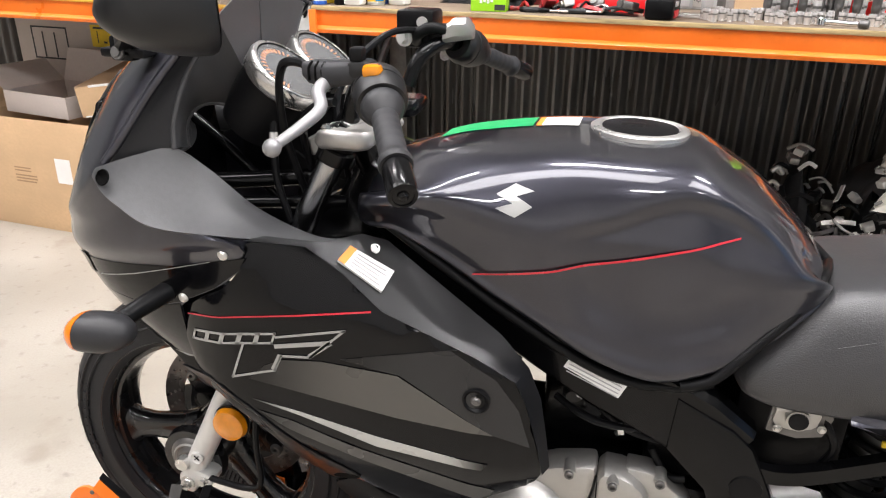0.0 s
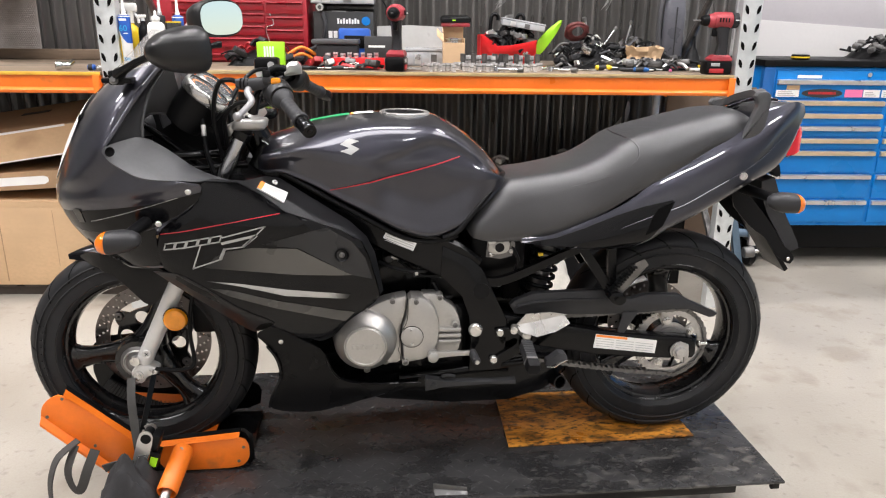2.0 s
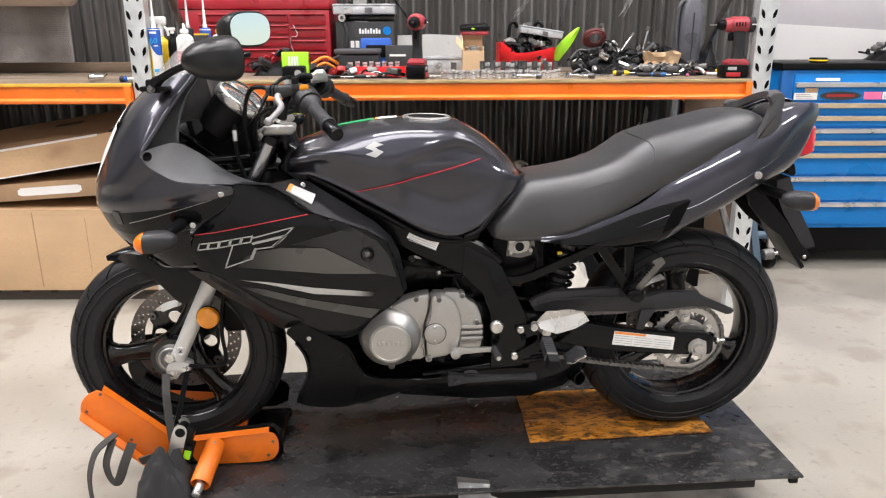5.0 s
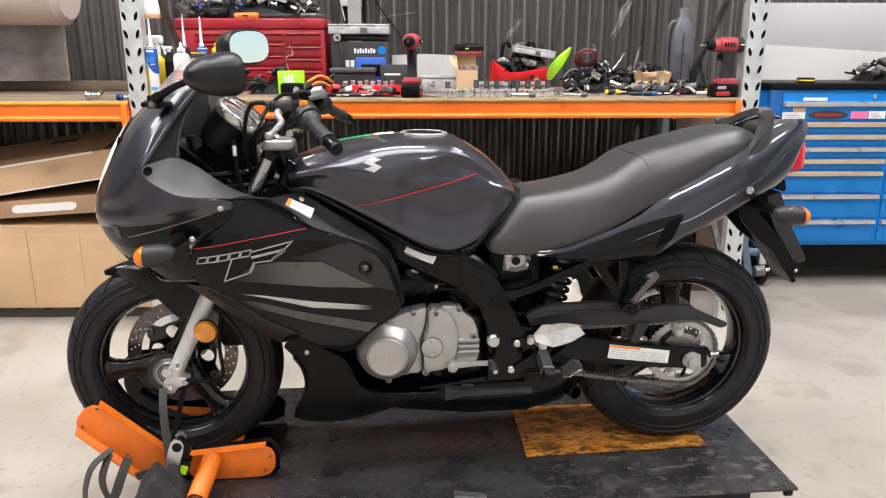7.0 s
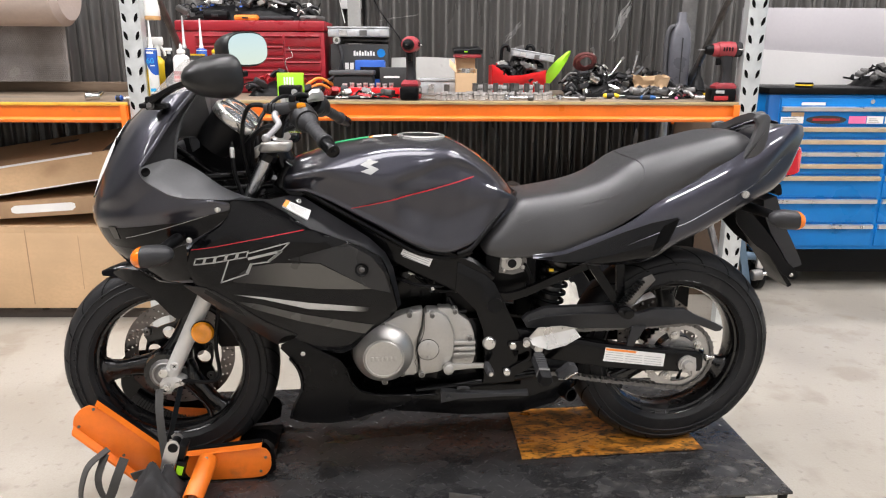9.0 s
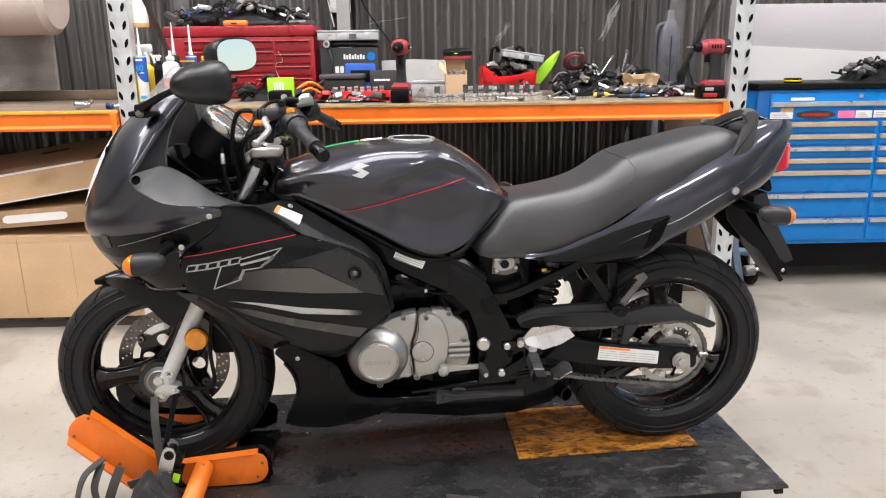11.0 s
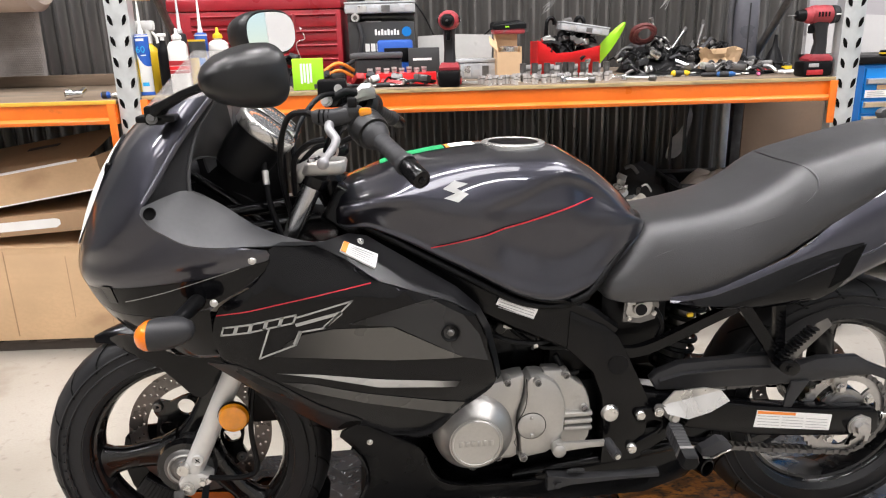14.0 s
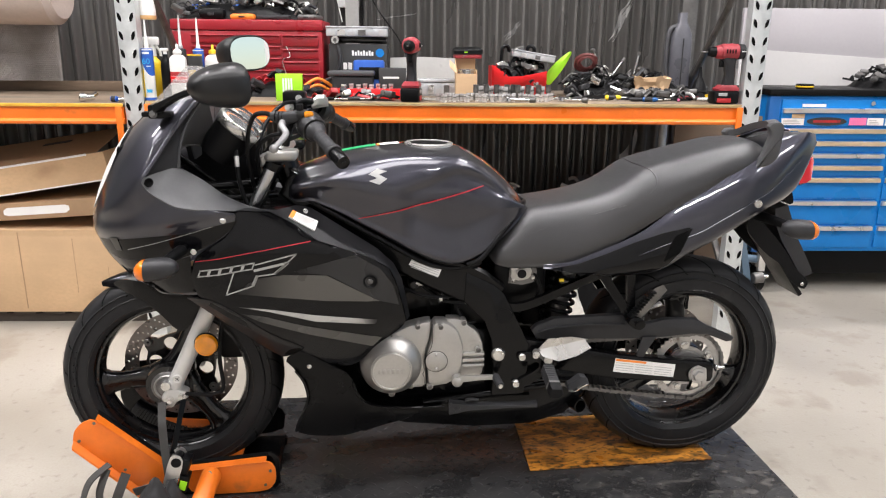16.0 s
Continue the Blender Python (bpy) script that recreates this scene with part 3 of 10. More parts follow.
part("beam", beam(0.07, 2.765, 1.101), ORANGE, rack, "orange steel front beam")
part("beam", beam(0.07, 2.765, 1.101, 0.86), ORANGE, rack, "orange steel rear beam")
part("beam", beam(-2.72, -0.03, 1.089), ORANGE, rack, "orange steel front beam")
part("beam", beam(-2.72, -0.03, 1.089, 0.86), ORANGE, rack, "orange steel rear beam")
for s0, s1, z in ((0.07, 2.765, 1.101), (-2.72, -0.03, 1.089)):
    b = part("shelf_board", box(B(), s0, s1, -0.004, 1.095, z + 0.001, z + 0.017, 0.002), PLY, rack, "stained plywood shelf board")
    part("board_edge", box(B(), s0, s1, -0.008, -0.0045, z + 0.001, z + 0.016, 0.001), PLY_EDGE if s0 > 0 else YELLOW_EDGE, b, "yellowish board edge")
BENCH = 1.119      # top of the main bench
BENCH_L = 1.107

# ---- blue tool chest ----
C = R @ pose(3.19, 0.60, 0.0)
chest = thing("tool_chest", C, "blue steel roller tool chest with pale drawer pulls", "tool chest")
part("body", box(B(), 0.0, 1.25, 0.0, 0.48, 0.255, 1.125, 0.006), BLUE, chest)
part("worktop", box(B(), -0.02, 1.27, -0.02, 0.49, 1.127, 1.16, 0.006), BLACK_PLASTIC, chest, "black rubber worktop mat")
# corner strip in darker blue paints in the shaded side of the chest
part("corner_post", box(B(), -0.012, 0.05, -0.012, 0.03, 0.25, 1.125, 0.006), BLUE_DARK, chest, "dark blue folded corner")
rows = [(0.962, 1.108, "c"), (0.892, 0.955, "t"), (0.825, 0.887, "t"), (0.758, 0.820, "c"), (0.690, 0.753, "t"), (0.560, 0.685, "t"), (0.415, 0.555, "c"), (0.275, 0.410, "c")]
for i, (z0, z1, k) in enumerate(rows):
    for s0, s1 in (((0.06, 1.2),) if i == 0 else ((0.06, 0.665), (0.69, 1.2))):
        d = part("drawer", box(B(), s0, s1, -0.010, 0.02, z0 + 0.003, z1 - 0.003, 0.004), BLUE, chest)
        bm = B()
        zt = z1 - 0.012 if i else z1 - 0.055
        add(bm, [], [])
        prism_pts = [(-0.010, zt - 0.020), (-0.028, zt - 0.016), (-0.030, zt + 0.004), (-0.010, zt + 0.008)]
        loft(bm, [[(s, y, z) for y, z in prism_pts] for s in (s0 + 0.004, s1 - 0.004)])
        part("handle", bm, ALU if k == "c" else TAN_TRIM, d, "full-width metal drawer pull")
bm = B()
cyl(bm, (0.555, -0.010, 1.088), (0.555, -0.018, 1.088), 0.012)
part("lock", bm, CHROME, chest, "small chrome lock")
for s0, s1, z0, z1, m, l in ((0.065, 0.19, 0.985, 1.02, PAPER, "white sticker"), (0.12, 0.19, 1.022, 1.045, CARD, "brown sticker"), (0.44, 0.535, 0.985, 1.025, PINK, "pink sticker"),
                             (0.54, 0.63, 0.985, 1.025, PAPER, "white sticker"), (0.64, 0.75, 0.985, 1.025, PAPER, "white sticker"), (0.17, 0.30, 1.082, 1.098, PAPER, "silver maker's plate")):
    k = part("sticker", box(B(), s0, s1, -0.0125, -0.0105, z0 - 0.015, z1 - 0.015), m, chest, l)
    if m is PAPER and z0 < 1.05:
        bm = B()
        for j in range(3):
            box(bm, s0 + 0.01, s1 - 0.02 - 0.01 * j, -0.0131, -0.0126, z0 - 0.009 + j * 0.009, z0 - 0.005 + j * 0.009)
        part("print", bm, INK, k)
bm = B()
lathe(bm, [(0.0, 0), (0.115, 0), (0.12, 0.002), (0.0, 0.002)], (0, 0, 0), (0, -1, 0), 36)
for v in bm.verts:
    v.co = Vector((0.315 + v.co.x * 0.93, v.co.y - 0.0105, 0.990 + v.co.z * 0.19))
k = part("sticker", bm, BLACK_INK, chest, "black oval sticker with coloured print")
bm = B()
box(bm, 0.24, 0.39, -0.0142, -0.0132, 0.984, 0.997)
part("print", bm, RED_PLASTIC, k)
# added block: its black stands in for the shade beneath the chest
part("undercarriage", box(B(), 0.03, 1.22, 0.12, 0.42, 0.085, 0.2555, 0.004), BLACK_PLASTIC, chest, "black steel undercarriage between the castors")
for s, d in ((0.08, 0.07), (1.17, 0.07), (0.08, 0.41), (1.17, 0.41)):
    bm = B()
    cyl(bm, (s - 0.02, d, 0.075), (s + 0.02, d, 0.075), 0.075, seg=24, bev=0.006)
    c = part("castor", bm, BLACK_PLASTIC, chest)
    part("fork", box(B(), s - 0.032, s + 0.032, d - 0.03, d + 0.03, 0.15, 0.256, 0.004), DARK_STEEL, c)

# ---- lift table ----
L = pose(0.12, 0.04, 0)
lift = thing("lift_table", L, "black steel motorcycle lift table with checker plate top", "lift table")
part("top_plate", box(B(), -0.86, 0.85, -0.37, 0.37, P - 0.008, P, 0.002), TABLE_BLACK, lift)
bm = B()
box(bm, -0.84, 0.74, -0.33, 0.33, P - 0.06, P - 0.0085, 0.004)
part("top_frame", bm, FRAME_BLACK, lift)
bm = B()
box(bm, -0.84, 0.68, -0.31, -0.24, 0.0, P - 0.065, 0.004)
box(bm, -0.84, 0.68, 0.24, 0.31, 0.0, P - 0.065, 0.004)
box(bm, -0.84, -0.74, -0.24, 0.24, 0.0, 0.06, 0.004)
box(bm, 0.60, 0.68, -0.24, 0.24, 0.0, 0.06, 0.004)
part("base_frame", bm, DARK_STEEL, lift)
for s, d in ((0.83, -0.355), (0.83, 0.355)):
    part("hook", box(B(), s - 0.012, s + 0.012, d - 0.006, d + 0.006, P - 0.03, P - 0.009, 0.002), FRAME_BLACK, lift)
bm = B()
k = 0
yy = -0.36
while yy < 0.36:
    xx = -0.84 + (0.023 if k % 2 else 0)
    q = 0
    while xx < 0.84:
        w = radians(45 if (q + k) % 2 else -45)
        c, s = math.cos(w), math.sin(w)
        o = [(-0.013, 0, 0), (0, -0.0036, 0.0003), (0.013, 0, 0), (0, 0.0038, 0.0004), (0, 0, 0.0021)]
        add(bm, [(xx + c * a - s * b, yy + s * a + c * b, P + z + 0.0001) for a, b, z in o], [(0, 1, 4), (1, 2, 4), (2, 3, 4), (3, 0, 4)])
        xx += 0.046
        q += 1
    yy += 0.026
    k += 1
tagged(part("tread_pattern", bm, TABLE_BLACK, lift), kind="stuff")
sheet = thing("painted_board", pose(0.53, 0.03, P + 0.0025), "scuffed orange-painted board lying on the lift table", "board")
bm = B()
prism(bm, [(-0.27, -0.146), (0.285, -0.132), (0.27, 0.16), (-0.26, 0.155)], 0, 0.005, r=0.001)
for v in bm.verts:
    v.co = Vector((v.co.x, v.co.z, v.co.y))
part("sheet", bm, OSB, sheet)

# ---- motorcycle ----
SPROCKET = surf("sprocket_steel", (0.46, 0.45, 0.44), 0.36, 0.85, scale=14, fine=90, var=0.22, bump=0.06, stain=(0.12, 0.10, 0.08), stain_scale=30, stain_at=0.60)


def faded(name, col, ground, x0, x1, x2, x3, rough=0.3):
    """A printed stripe whose dots thin out towards its ends: from ground at x0 to full colour at x1, and back from x2 to x3."""
    m = surf(name, col, rough, 0.1, scale=6, var=0.05, coat=0.15, spec=0.3)
    nt = m.node_tree
    b = nt.nodes["Principled BSDF"]
    src = b.inputs["Base Color"].links[0].from_socket
    tc = nt.nodes.new("ShaderNodeTexCoord")
    sx = nt.nodes.new("ShaderNodeSeparateXYZ")
    nt.links.new(tc.outputs["Object"], sx.inputs[0])
    f = None
    for a, c in ((x0, x1), (x3, x2)):
        r = nt.nodes.new("ShaderNodeMapRange")
        r.interpolation_type = "SMOOTHSTEP"
        nt.links.new(sx.outputs["X"], r.inputs[0])
        for i, v in enumerate((a, c, 0.0, 1.0)):
            r.inputs[i + 1].default_value = v
        if f is None:
            f = r.outputs[0]
        else:
            mu = nt.nodes.new("ShaderNodeMath")
            mu.operation = "MULTIPLY"
            nt.links.new(f, mu.inputs[0])
            nt.links.new(r.outputs[0], mu.inputs[1])
            f = mu.outputs[0]
    mx = nt.nodes.new("ShaderNodeMix")
    mx.data_type = "RGBA"
    nt.links.new(f, mx.inputs["Factor"])
    mx.inputs["A"].default_value = (*ground, 1)
    nt.links.new(src, mx.inputs["B"])
    nt.links.new(mx.outputs["Result"], b.inputs["Base Color"])
    return m


STRIPE_BROAD = faded("broad_faded_stripe", (0.085, 0.080, 0.072), (0.004, 0.004, 0.0046), -0.52, -0.34, -0.10, -0.05)
STRIPE_SILVER = faded("silver_faded_stripe", (0.42, 0.41, 0.39), (0.006, 0.006, 0.0066), -0.515, -0.44, -0.235, -0.17)
STRIPE_LOW = faded("low_faded_stripe", (0.075, 0.072, 0.068), (0.005, 0.005, 0.0056), -0.52, -0.40, -0.10, -0.05)
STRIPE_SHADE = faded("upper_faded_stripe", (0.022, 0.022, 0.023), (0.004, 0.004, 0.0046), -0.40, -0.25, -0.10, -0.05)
FIN = surf("black_cast_fins", (0.007, 0.007, 0.007), 0.5, 0.2, scale=20, var=0.3, bump=0.1)
bike = thing("motorcycle", pose(0, 0, P), "dark metallic grey faired motorcycle strapped upright on the lift table", "motorcycle")
FX, FZ, FR = -0.736, P + 0.298, 0.298     # front wheel
BX, BZ, BR = 0.713, P + 0.306, 0.306      # rear wheel


def bp(name, bm, mat, parent=None, label="", angle=38):
    return part(name, bm, mat, parent or bike, label, True, angle)


def tyre(x, z, R0, w, rim):
    """A tyre's round section, bead to bead."""
    prof = []
    for i in range(17):
        a = math.pi * (i / 16)
        prof.append((rim + 0.004 + (R0 - rim - 0.004) * (math.sin(a) ** 0.62), -w / 2 * math.cos(a) * (1.0 if 2 < i < 14 else 0.93)))
    prof += [(rim - 0.006, w * 0.38), (rim - 0.006, -w * 0.38)]
    return lathe(B(), prof, (x, 0, z), (0, 1, 0), 72, closed=True)


def grooves(x, z, R0, w, n, slant, length):
    """Cut tread grooves, as dark strips set in the crown and shoulders."""
    t = bmesh.new()
    for i in range(n):
        for sg in (-1, 1):
            a0 = 2 * math.pi * (i + (0.5 if sg > 0 else 0)) / n
            pts = []
            for k in range(6):
                f = k / 5
                yy = sg * (0.08 + 0.385 * f) * w
                c = abs(yy) / (w / 2)
                r = 0.218 + (R0 - 0.218) * math.sqrt(max(0, 1 - c * c)) ** 0.62 + 0.0014
                a = a0 + slant * f * length
                pts.append((a, yy, r))
            L0, L1 = [], []
            for a, yy, r in pts:
                for lst, da in ((L0, -0.0095), (L1, 0.0095)):
                    lst.append(t.verts.new((x + r * math.cos(a + da), yy, z + r * math.sin(a + da))))
            for k in range(5):
                t.faces.new((L0[k], L0[k + 1], L1[k + 1], L1[k]))
    return t


def spokes(x, z, r0, r1, angles, y, w0, w1, th):
    """Cast spokes: waisted bars that flare into the hub and the rim."""
    t = bmesh.new()
    for a in angles:
        c, s = math.cos(radians(a)), math.sin(radians(a))
        secs = []
        for f, wf, hf in ((0.0, w0 * 1.15, 1.0), (0.22, w0 * 0.82, 0.95), (0.45, w0 * 0.70, 0.85), (0.68, w1 * 0.85, 0.8), (0.85, w1 * 1.05, 0.82), (0.95, w1 * 1.40, 0.9), (1.0, w1 * 1.95, 1.0)):
            r, w, h = r0 + (r1 - r0) * f, wf, th * hf
            ring = []
            for u, v in ((-1, -0.35), (-0.82, -0.8), (-0.5, -1), (0.5, -1), (0.82, -0.8), (1, -0.35), (1, 0.35), (0.82, 0.8), (0.5, 1), (-0.5, 1), (-0.82, 0.8), (-1, 0.35)):
                ring.append((x + c * r - s * u * w / 2, y + v * h / 2, z + s * r + c * u * w / 2))
            secs.append(ring)
        loft(t, secs)
    return t


def rim_mesh(x, z, r, w):
    h = w / 2
    t = lathe(B(), [(r + 0.008, -h), (r + 0.008, -h + 0.005), (r - 0.004, -h + 0.010), (r - 0.009, -h + 0.024), (r - 0.012, 0), (r - 0.009, h - 0.024), (r - 0.004, h - 0.010), (r + 0.008, h - 0.005),
                    (r + 0.008, h), (r + 0.001, h), (r - 0.006, h - 0.005), (r - 0.009, h - 0.012), (r - 0.015, h - 0.014), (r - 0.019, h - 0.026), (r - 0.022, 0), (r - 0.019, -h + 0.026), (r - 0.015, -h + 0.014), (r - 0.009, -h + 0.012), (r - 0.006, -h + 0.005), (r + 0.001, -h)],
              (x, 0, z), (0, 1, 0), 96, closed=True)
    return t


def disc(x, z, y, r0, r1, holes, th=0.005, hr=0.0045, at=(0.26, 0.62, 0.40, 0.78)):
    """A drilled brake disc: a ring with through holes, made from cells round the circle."""
    t = bmesh.new()
    n = holes * 2
    for i in range(n):
        a0, a1 = 2 * math.pi * i / n, 2 * math.pi * (i + 1) / n
        mid = (a0 + a1) / 2
        rc = r0 + (r1 - r0) * at[i % 4]
        def P2(r, a):
            return (x + r * math.cos(a), z + r * math.sin(a))
        outer = [P2(r0, a0), P2(r0, mid), P2(r0, a1), P2(rc, a1), P2(r1, a1), P2(r1, mid), P2(r1, a0), P2(rc, a0)]
        cx, cz = P2(rc, mid)
        inner = []
        for (ox, oz) in outer:
            w = math.atan2(oz - cz, ox - cx)
            inner.append((cx + hr * math.cos(w), cz + hr * math.sin(w)))
        for yy in (y - th / 2, y + th / 2):
            add(t, [(a, yy, b) for a, b in outer + inner], [(k, (k + 1) % 8, 8 + (k + 1) % 8, 8 + k) for k in range(8)])
        add(t, [(a, y - th / 2, b) for a, b in inner] + [(a, y + th / 2, b) for a, b in inner], [(k, (k + 1) % 8, 8 + (k + 1) % 8, 8 + k) for k in range(8)])
        for r in (r0, r1):
            add(t, [(*P2(r, a0)[:1], y - th / 2, P2(r, a0)[1]), (P2(r, a1)[0], y - th / 2, P2(r, a1)[1]), (P2(r, a1)[0], y + th / 2, P2(r, a1)[1]), (P2(r, a0)[0], y + th / 2, P2(r, a0)[1])], [(0, 1, 2, 3)])
    return t


# wheels
fw = bp("front_wheel", spokes(FX, FZ, 0.03, 0.198, (187, 307, 67), 0, 0.078, 0.058, 0.046), RIM_BLACK, label="black three-spoke cast front wheel")
bp("rim", rim_mesh(FX, FZ, 0.212, 0.088), RIM_BLACK, fw)
bp("tyre", tyre(FX, FZ, FR, 0.116, 0.214), RUBBER, fw, "black road tyre with cut grooves")
for sg in (-1, 1):
    bp("rim_lip", lathe(B(), [(0.2145, sg * 0.0464), (0.2175, sg * 0.0528), (0.2205, sg * 0.0545), (0.2225, sg * 0.0528)], (FX, 0, FZ), (0, 1, 0), 72), RIM_BLACK, fw)
    for q in (0.40, 0.62):
        ca = math.sqrt(1 - q ** (2 / 0.62))
        bp("sidewall_ring", lathe(B(), [(0.218 + (FR - 0.218) * q - 0.0025, sg * 0.0580 * ca), (0.218 + (FR - 0.218) * q, sg * (0.0580 * ca + 0.0018)), (0.218 + (FR - 0.218) * q + 0.0025, sg * (0.0580 * ca - 0.001))], (FX, 0, FZ), (0, 1, 0), 72), RUBBER, fw)
tagged(bp("tread_pattern", grooves(FX, FZ, FR, 0.116, 22, 1, 0.22), GROOVE, fw), kind="stuff")
bm = cyl(B(), (FX, -0.075, FZ), (FX, 0.075, FZ), 0.046, seg=32, bev=0.006)
cyl(bm, (FX, -0.09, FZ), (FX, -0.075, FZ), 0.058, 0.062, seg=32)
bp("hub", bm, RIM_BLACK, fw)
sd = bp("speedometer_drive", lathe(B(), [(0.0, 0.014), (0.022, 0.014), (0.026, 0.010), (0.040, 0.008), (0.044, 0.004), (0.044, -0.012), (0.0, -0.012)], (FX, -0.086, FZ), (0, -1, 0), 36), DARK_STEEL, fw, "dull round speedometer drive on the hub")
bp("drive_ring", lathe(B(), [(0.030, 0.0095), (0.033, 0.012), (0.036, 0.0095)], (FX, -0.086, FZ), (0, -1, 0), 36), CAST, sd)
dh = []
for k in range(30):
    for q in range(3):
        dh.append(ring_of(FX + (0.126 + 0.0105 * q + 0.002 * (k % 2)) * math.cos(radians(12 * k + 3.6 * q)), FZ + (0.126 + 0.0105 * q + 0.002 * (k % 2)) * math.sin(radians(12 * k + 3.6 * q)), 0.0031, 8))
dh.append(ring_of(FX, FZ, 0.119, 60))
d = bp("brake_disc", plate(ring_of(FX, FZ, 0.158, 90), dh, 0.0595, 0.0645), DISC, fw, "drilled worn steel brake disc", 30)
star = []
for k in range(6):
    for a, r in ((-30, 0.097), (-22, 0.097), (-14, 0.099), (-9, 0.112), (-5, 0.117), (0, 0.118), (5, 0.117), (9, 0.112), (14, 0.099), (22, 0.097)):
        star.append((FX + r * math.cos(radians(20 + 60 * k + a)), FZ + r * math.sin(radians(20 + 60 * k + a))))
holes_ = [ring_of(FX + 0.070 * math.cos(radians(50 + 60 * k)), FZ + 0.070 * math.sin(radians(50 + 60 * k)), 0.0195, 20) for k in range(6)] + [ring_of(FX, FZ, 0.036, 24)]
bp("disc_carrier", plate(star, holes_, 0.054, 0.062), RIM_BLACK, d, "black six-armed disc carrier with round holes", 30)
for k in range(6):
    a = radians(20 + 60 * k)
    bo = bp("disc_bobbin", lathe(B(), [(0.004, 0.022), (0.0095, 0.022), (0.0125, 0.018), (0.0125, 0.0), (0.004, 0.0)], (FX + 0.111 * math.cos(a), 0.070, FZ + 0.111 * math.sin(a)), (0, -1, 0), 18, closed=True), DARK_STEEL, d)
bm = box(B(), FX + 0.115, FX + 0.19, 0.035, 0.10, FZ + 0.02, FZ + 0.11, 0.012)
bp("brake_caliper", bm, BLACK_PLASTIC)

rw = bp("rear_wheel", spokes(BX, BZ, 0.03, 0.198, (95, 215, 335), 0, 0.082, 0.062, 0.05), RIM_BLACK, label="black three-spoke cast rear wheel")
bp("rim", rim_mesh(BX, BZ, 0.212, 0.105), RIM_BLACK, rw)
bp("tyre", tyre(BX, BZ, BR, 0.136, 0.214), RUBBER, rw, "black road tyre with cut grooves")
for sg in (-1, 1):
    bp("rim_lip", lathe(B(), [(0.2145, sg * 0.0544), (0.2175, sg * 0.0619), (0.2205, sg * 0.0639), (0.2225, sg * 0.0619)], (BX, 0, BZ), (0, 1, 0), 72), RIM_BLACK, rw)
    for q in (0.40, 0.62):
        ca = math.sqrt(1 - q ** (2 / 0.62))
        bp("sidewall_ring", lathe(B(), [(0.218 + (BR - 0.218) * q - 0.0025, sg * 0.0680 * ca), (0.218 + (BR - 0.218) * q, sg * (0.0680 * ca + 0.0018)), (0.218 + (BR - 0.218) * q + 0.0025, sg * (0.0680 * ca - 0.001))], (BX, 0, BZ), (0, 1, 0), 72), RUBBER, rw)
tagged(bp("tread_pattern", grooves(BX, BZ, BR, 0.136, 20, -1, 0.26), GROOVE, rw), kind="stuff")
for wh, cx, cz, rr_, yy, a0 in ((rw, BX, BZ, 0.262, 0.0652, 292), (fw, FX, FZ, 0.252, 0.0560, 20), (fw, FX, FZ, 0.252, 0.0560, 160)):
    for q in range(9):
        a = radians(a0 + 4.6 * q)
        c, sn = math.cos(a), math.sin(a)
        h2 = 0.0055 if q % 4 else 0.0045
        bp("raised_bar", prism(B(), [(cx + c * (rr_ + u) - sn * v, cz + sn * (rr_ + u) + c * v) for u, v in ((-h2, -0.006), (h2, -0.006), (h2, 0.006), (-h2, 0.006))], -yy - 0.0008, -yy + 0.004), RUBBER, wh)
bp("hub", cyl(B(), (BX, -0.085, BZ), (BX, 0.085, BZ), 0.06, seg=32, bev=0.006), RIM_BLACK, rw)
bp("brake_disc", disc(BX, BZ, 0.075, 0.09, 0.125, 24), DISC, rw, "drilled steel brake disc", 1)
# sprocket
n = 84
teeth = [(BX + (0.105 if i % 2 else 0.0985) * math.cos(2 * math.pi * i / n), BZ + (0.105 if i % 2 else 0.0985) * math.sin(2 * math.pi * i / n)) for i in range(n)]
cuts = [arc_slot(BX, BZ, 0.058, 0.081, 30 + 72 * k + 14, 30 + 72 * k + 58) for k in range(5)] + [ring_of(BX, BZ, 0.030, 28)]
bm = plate(teeth, cuts, -0.089, -0.083)
lathe(bm, [(0.024, -0.094), (0.044, -0.094), (0.047, -0.0885), (0.047, -0.080), (0.024, -0.080)], (BX, 0, BZ), (0, 1, 0), 36, closed=True)
sp = bp("sprocket", bm, SPROCKET, rw, "bright steel rear sprocket with five cut-outs", 20)
for k in range(5):
    a = radians(30 + 72 * k)
    bp("sprocket_bolt", hexbolt(B(), (BX + 0.066 * math.cos(a), -0.089, BZ + 0.066 * math.sin(a)), (0, -1, 0), 0.0085, 0.011), STEEL, sp)
vs_ = cyl(B(), (BX + 0.175, -0.012, BZ - 0.070), (BX + 0.148, -0.034, BZ - 0.060), 0.0045, 0.0035, 12)
bp("tyre_valve", vs_, BLACK_PLASTIC, rw)

# chain: plates along the upper and lower runs and round the sprocket
GX, GZ, GR = 0.165, 0.520, 0.036
line = []
for i in range(60):
    line.append((GX + (BX - GX) * i / 59, GZ + 0.038 + (BZ + 0.098 - GZ - 0.038) * i / 59))
for i in range(1, 18):
    a = math.pi / 2 - math.pi * i / 18
    line.append((BX + 0.102 * math.cos(a), BZ + 0.102 * math.sin(a)))
for i in range(60):
    s = i / 59
    line.append((BX + (GX - BX) * s, BZ - 0.098 + (GZ - 0.046 - BZ + 0.098) * s - 0.010 * math.sin(math.pi * s)))
bm = B()
acc, last, k = 0.0, line[0], 0
dense = []
for a, b in zip(line, line[1:]):
    for j in range(8):
        dense.append((a[0] + (b[0] - a[0]) * j / 8, a[1] + (b[1] - a[1]) * j / 8))
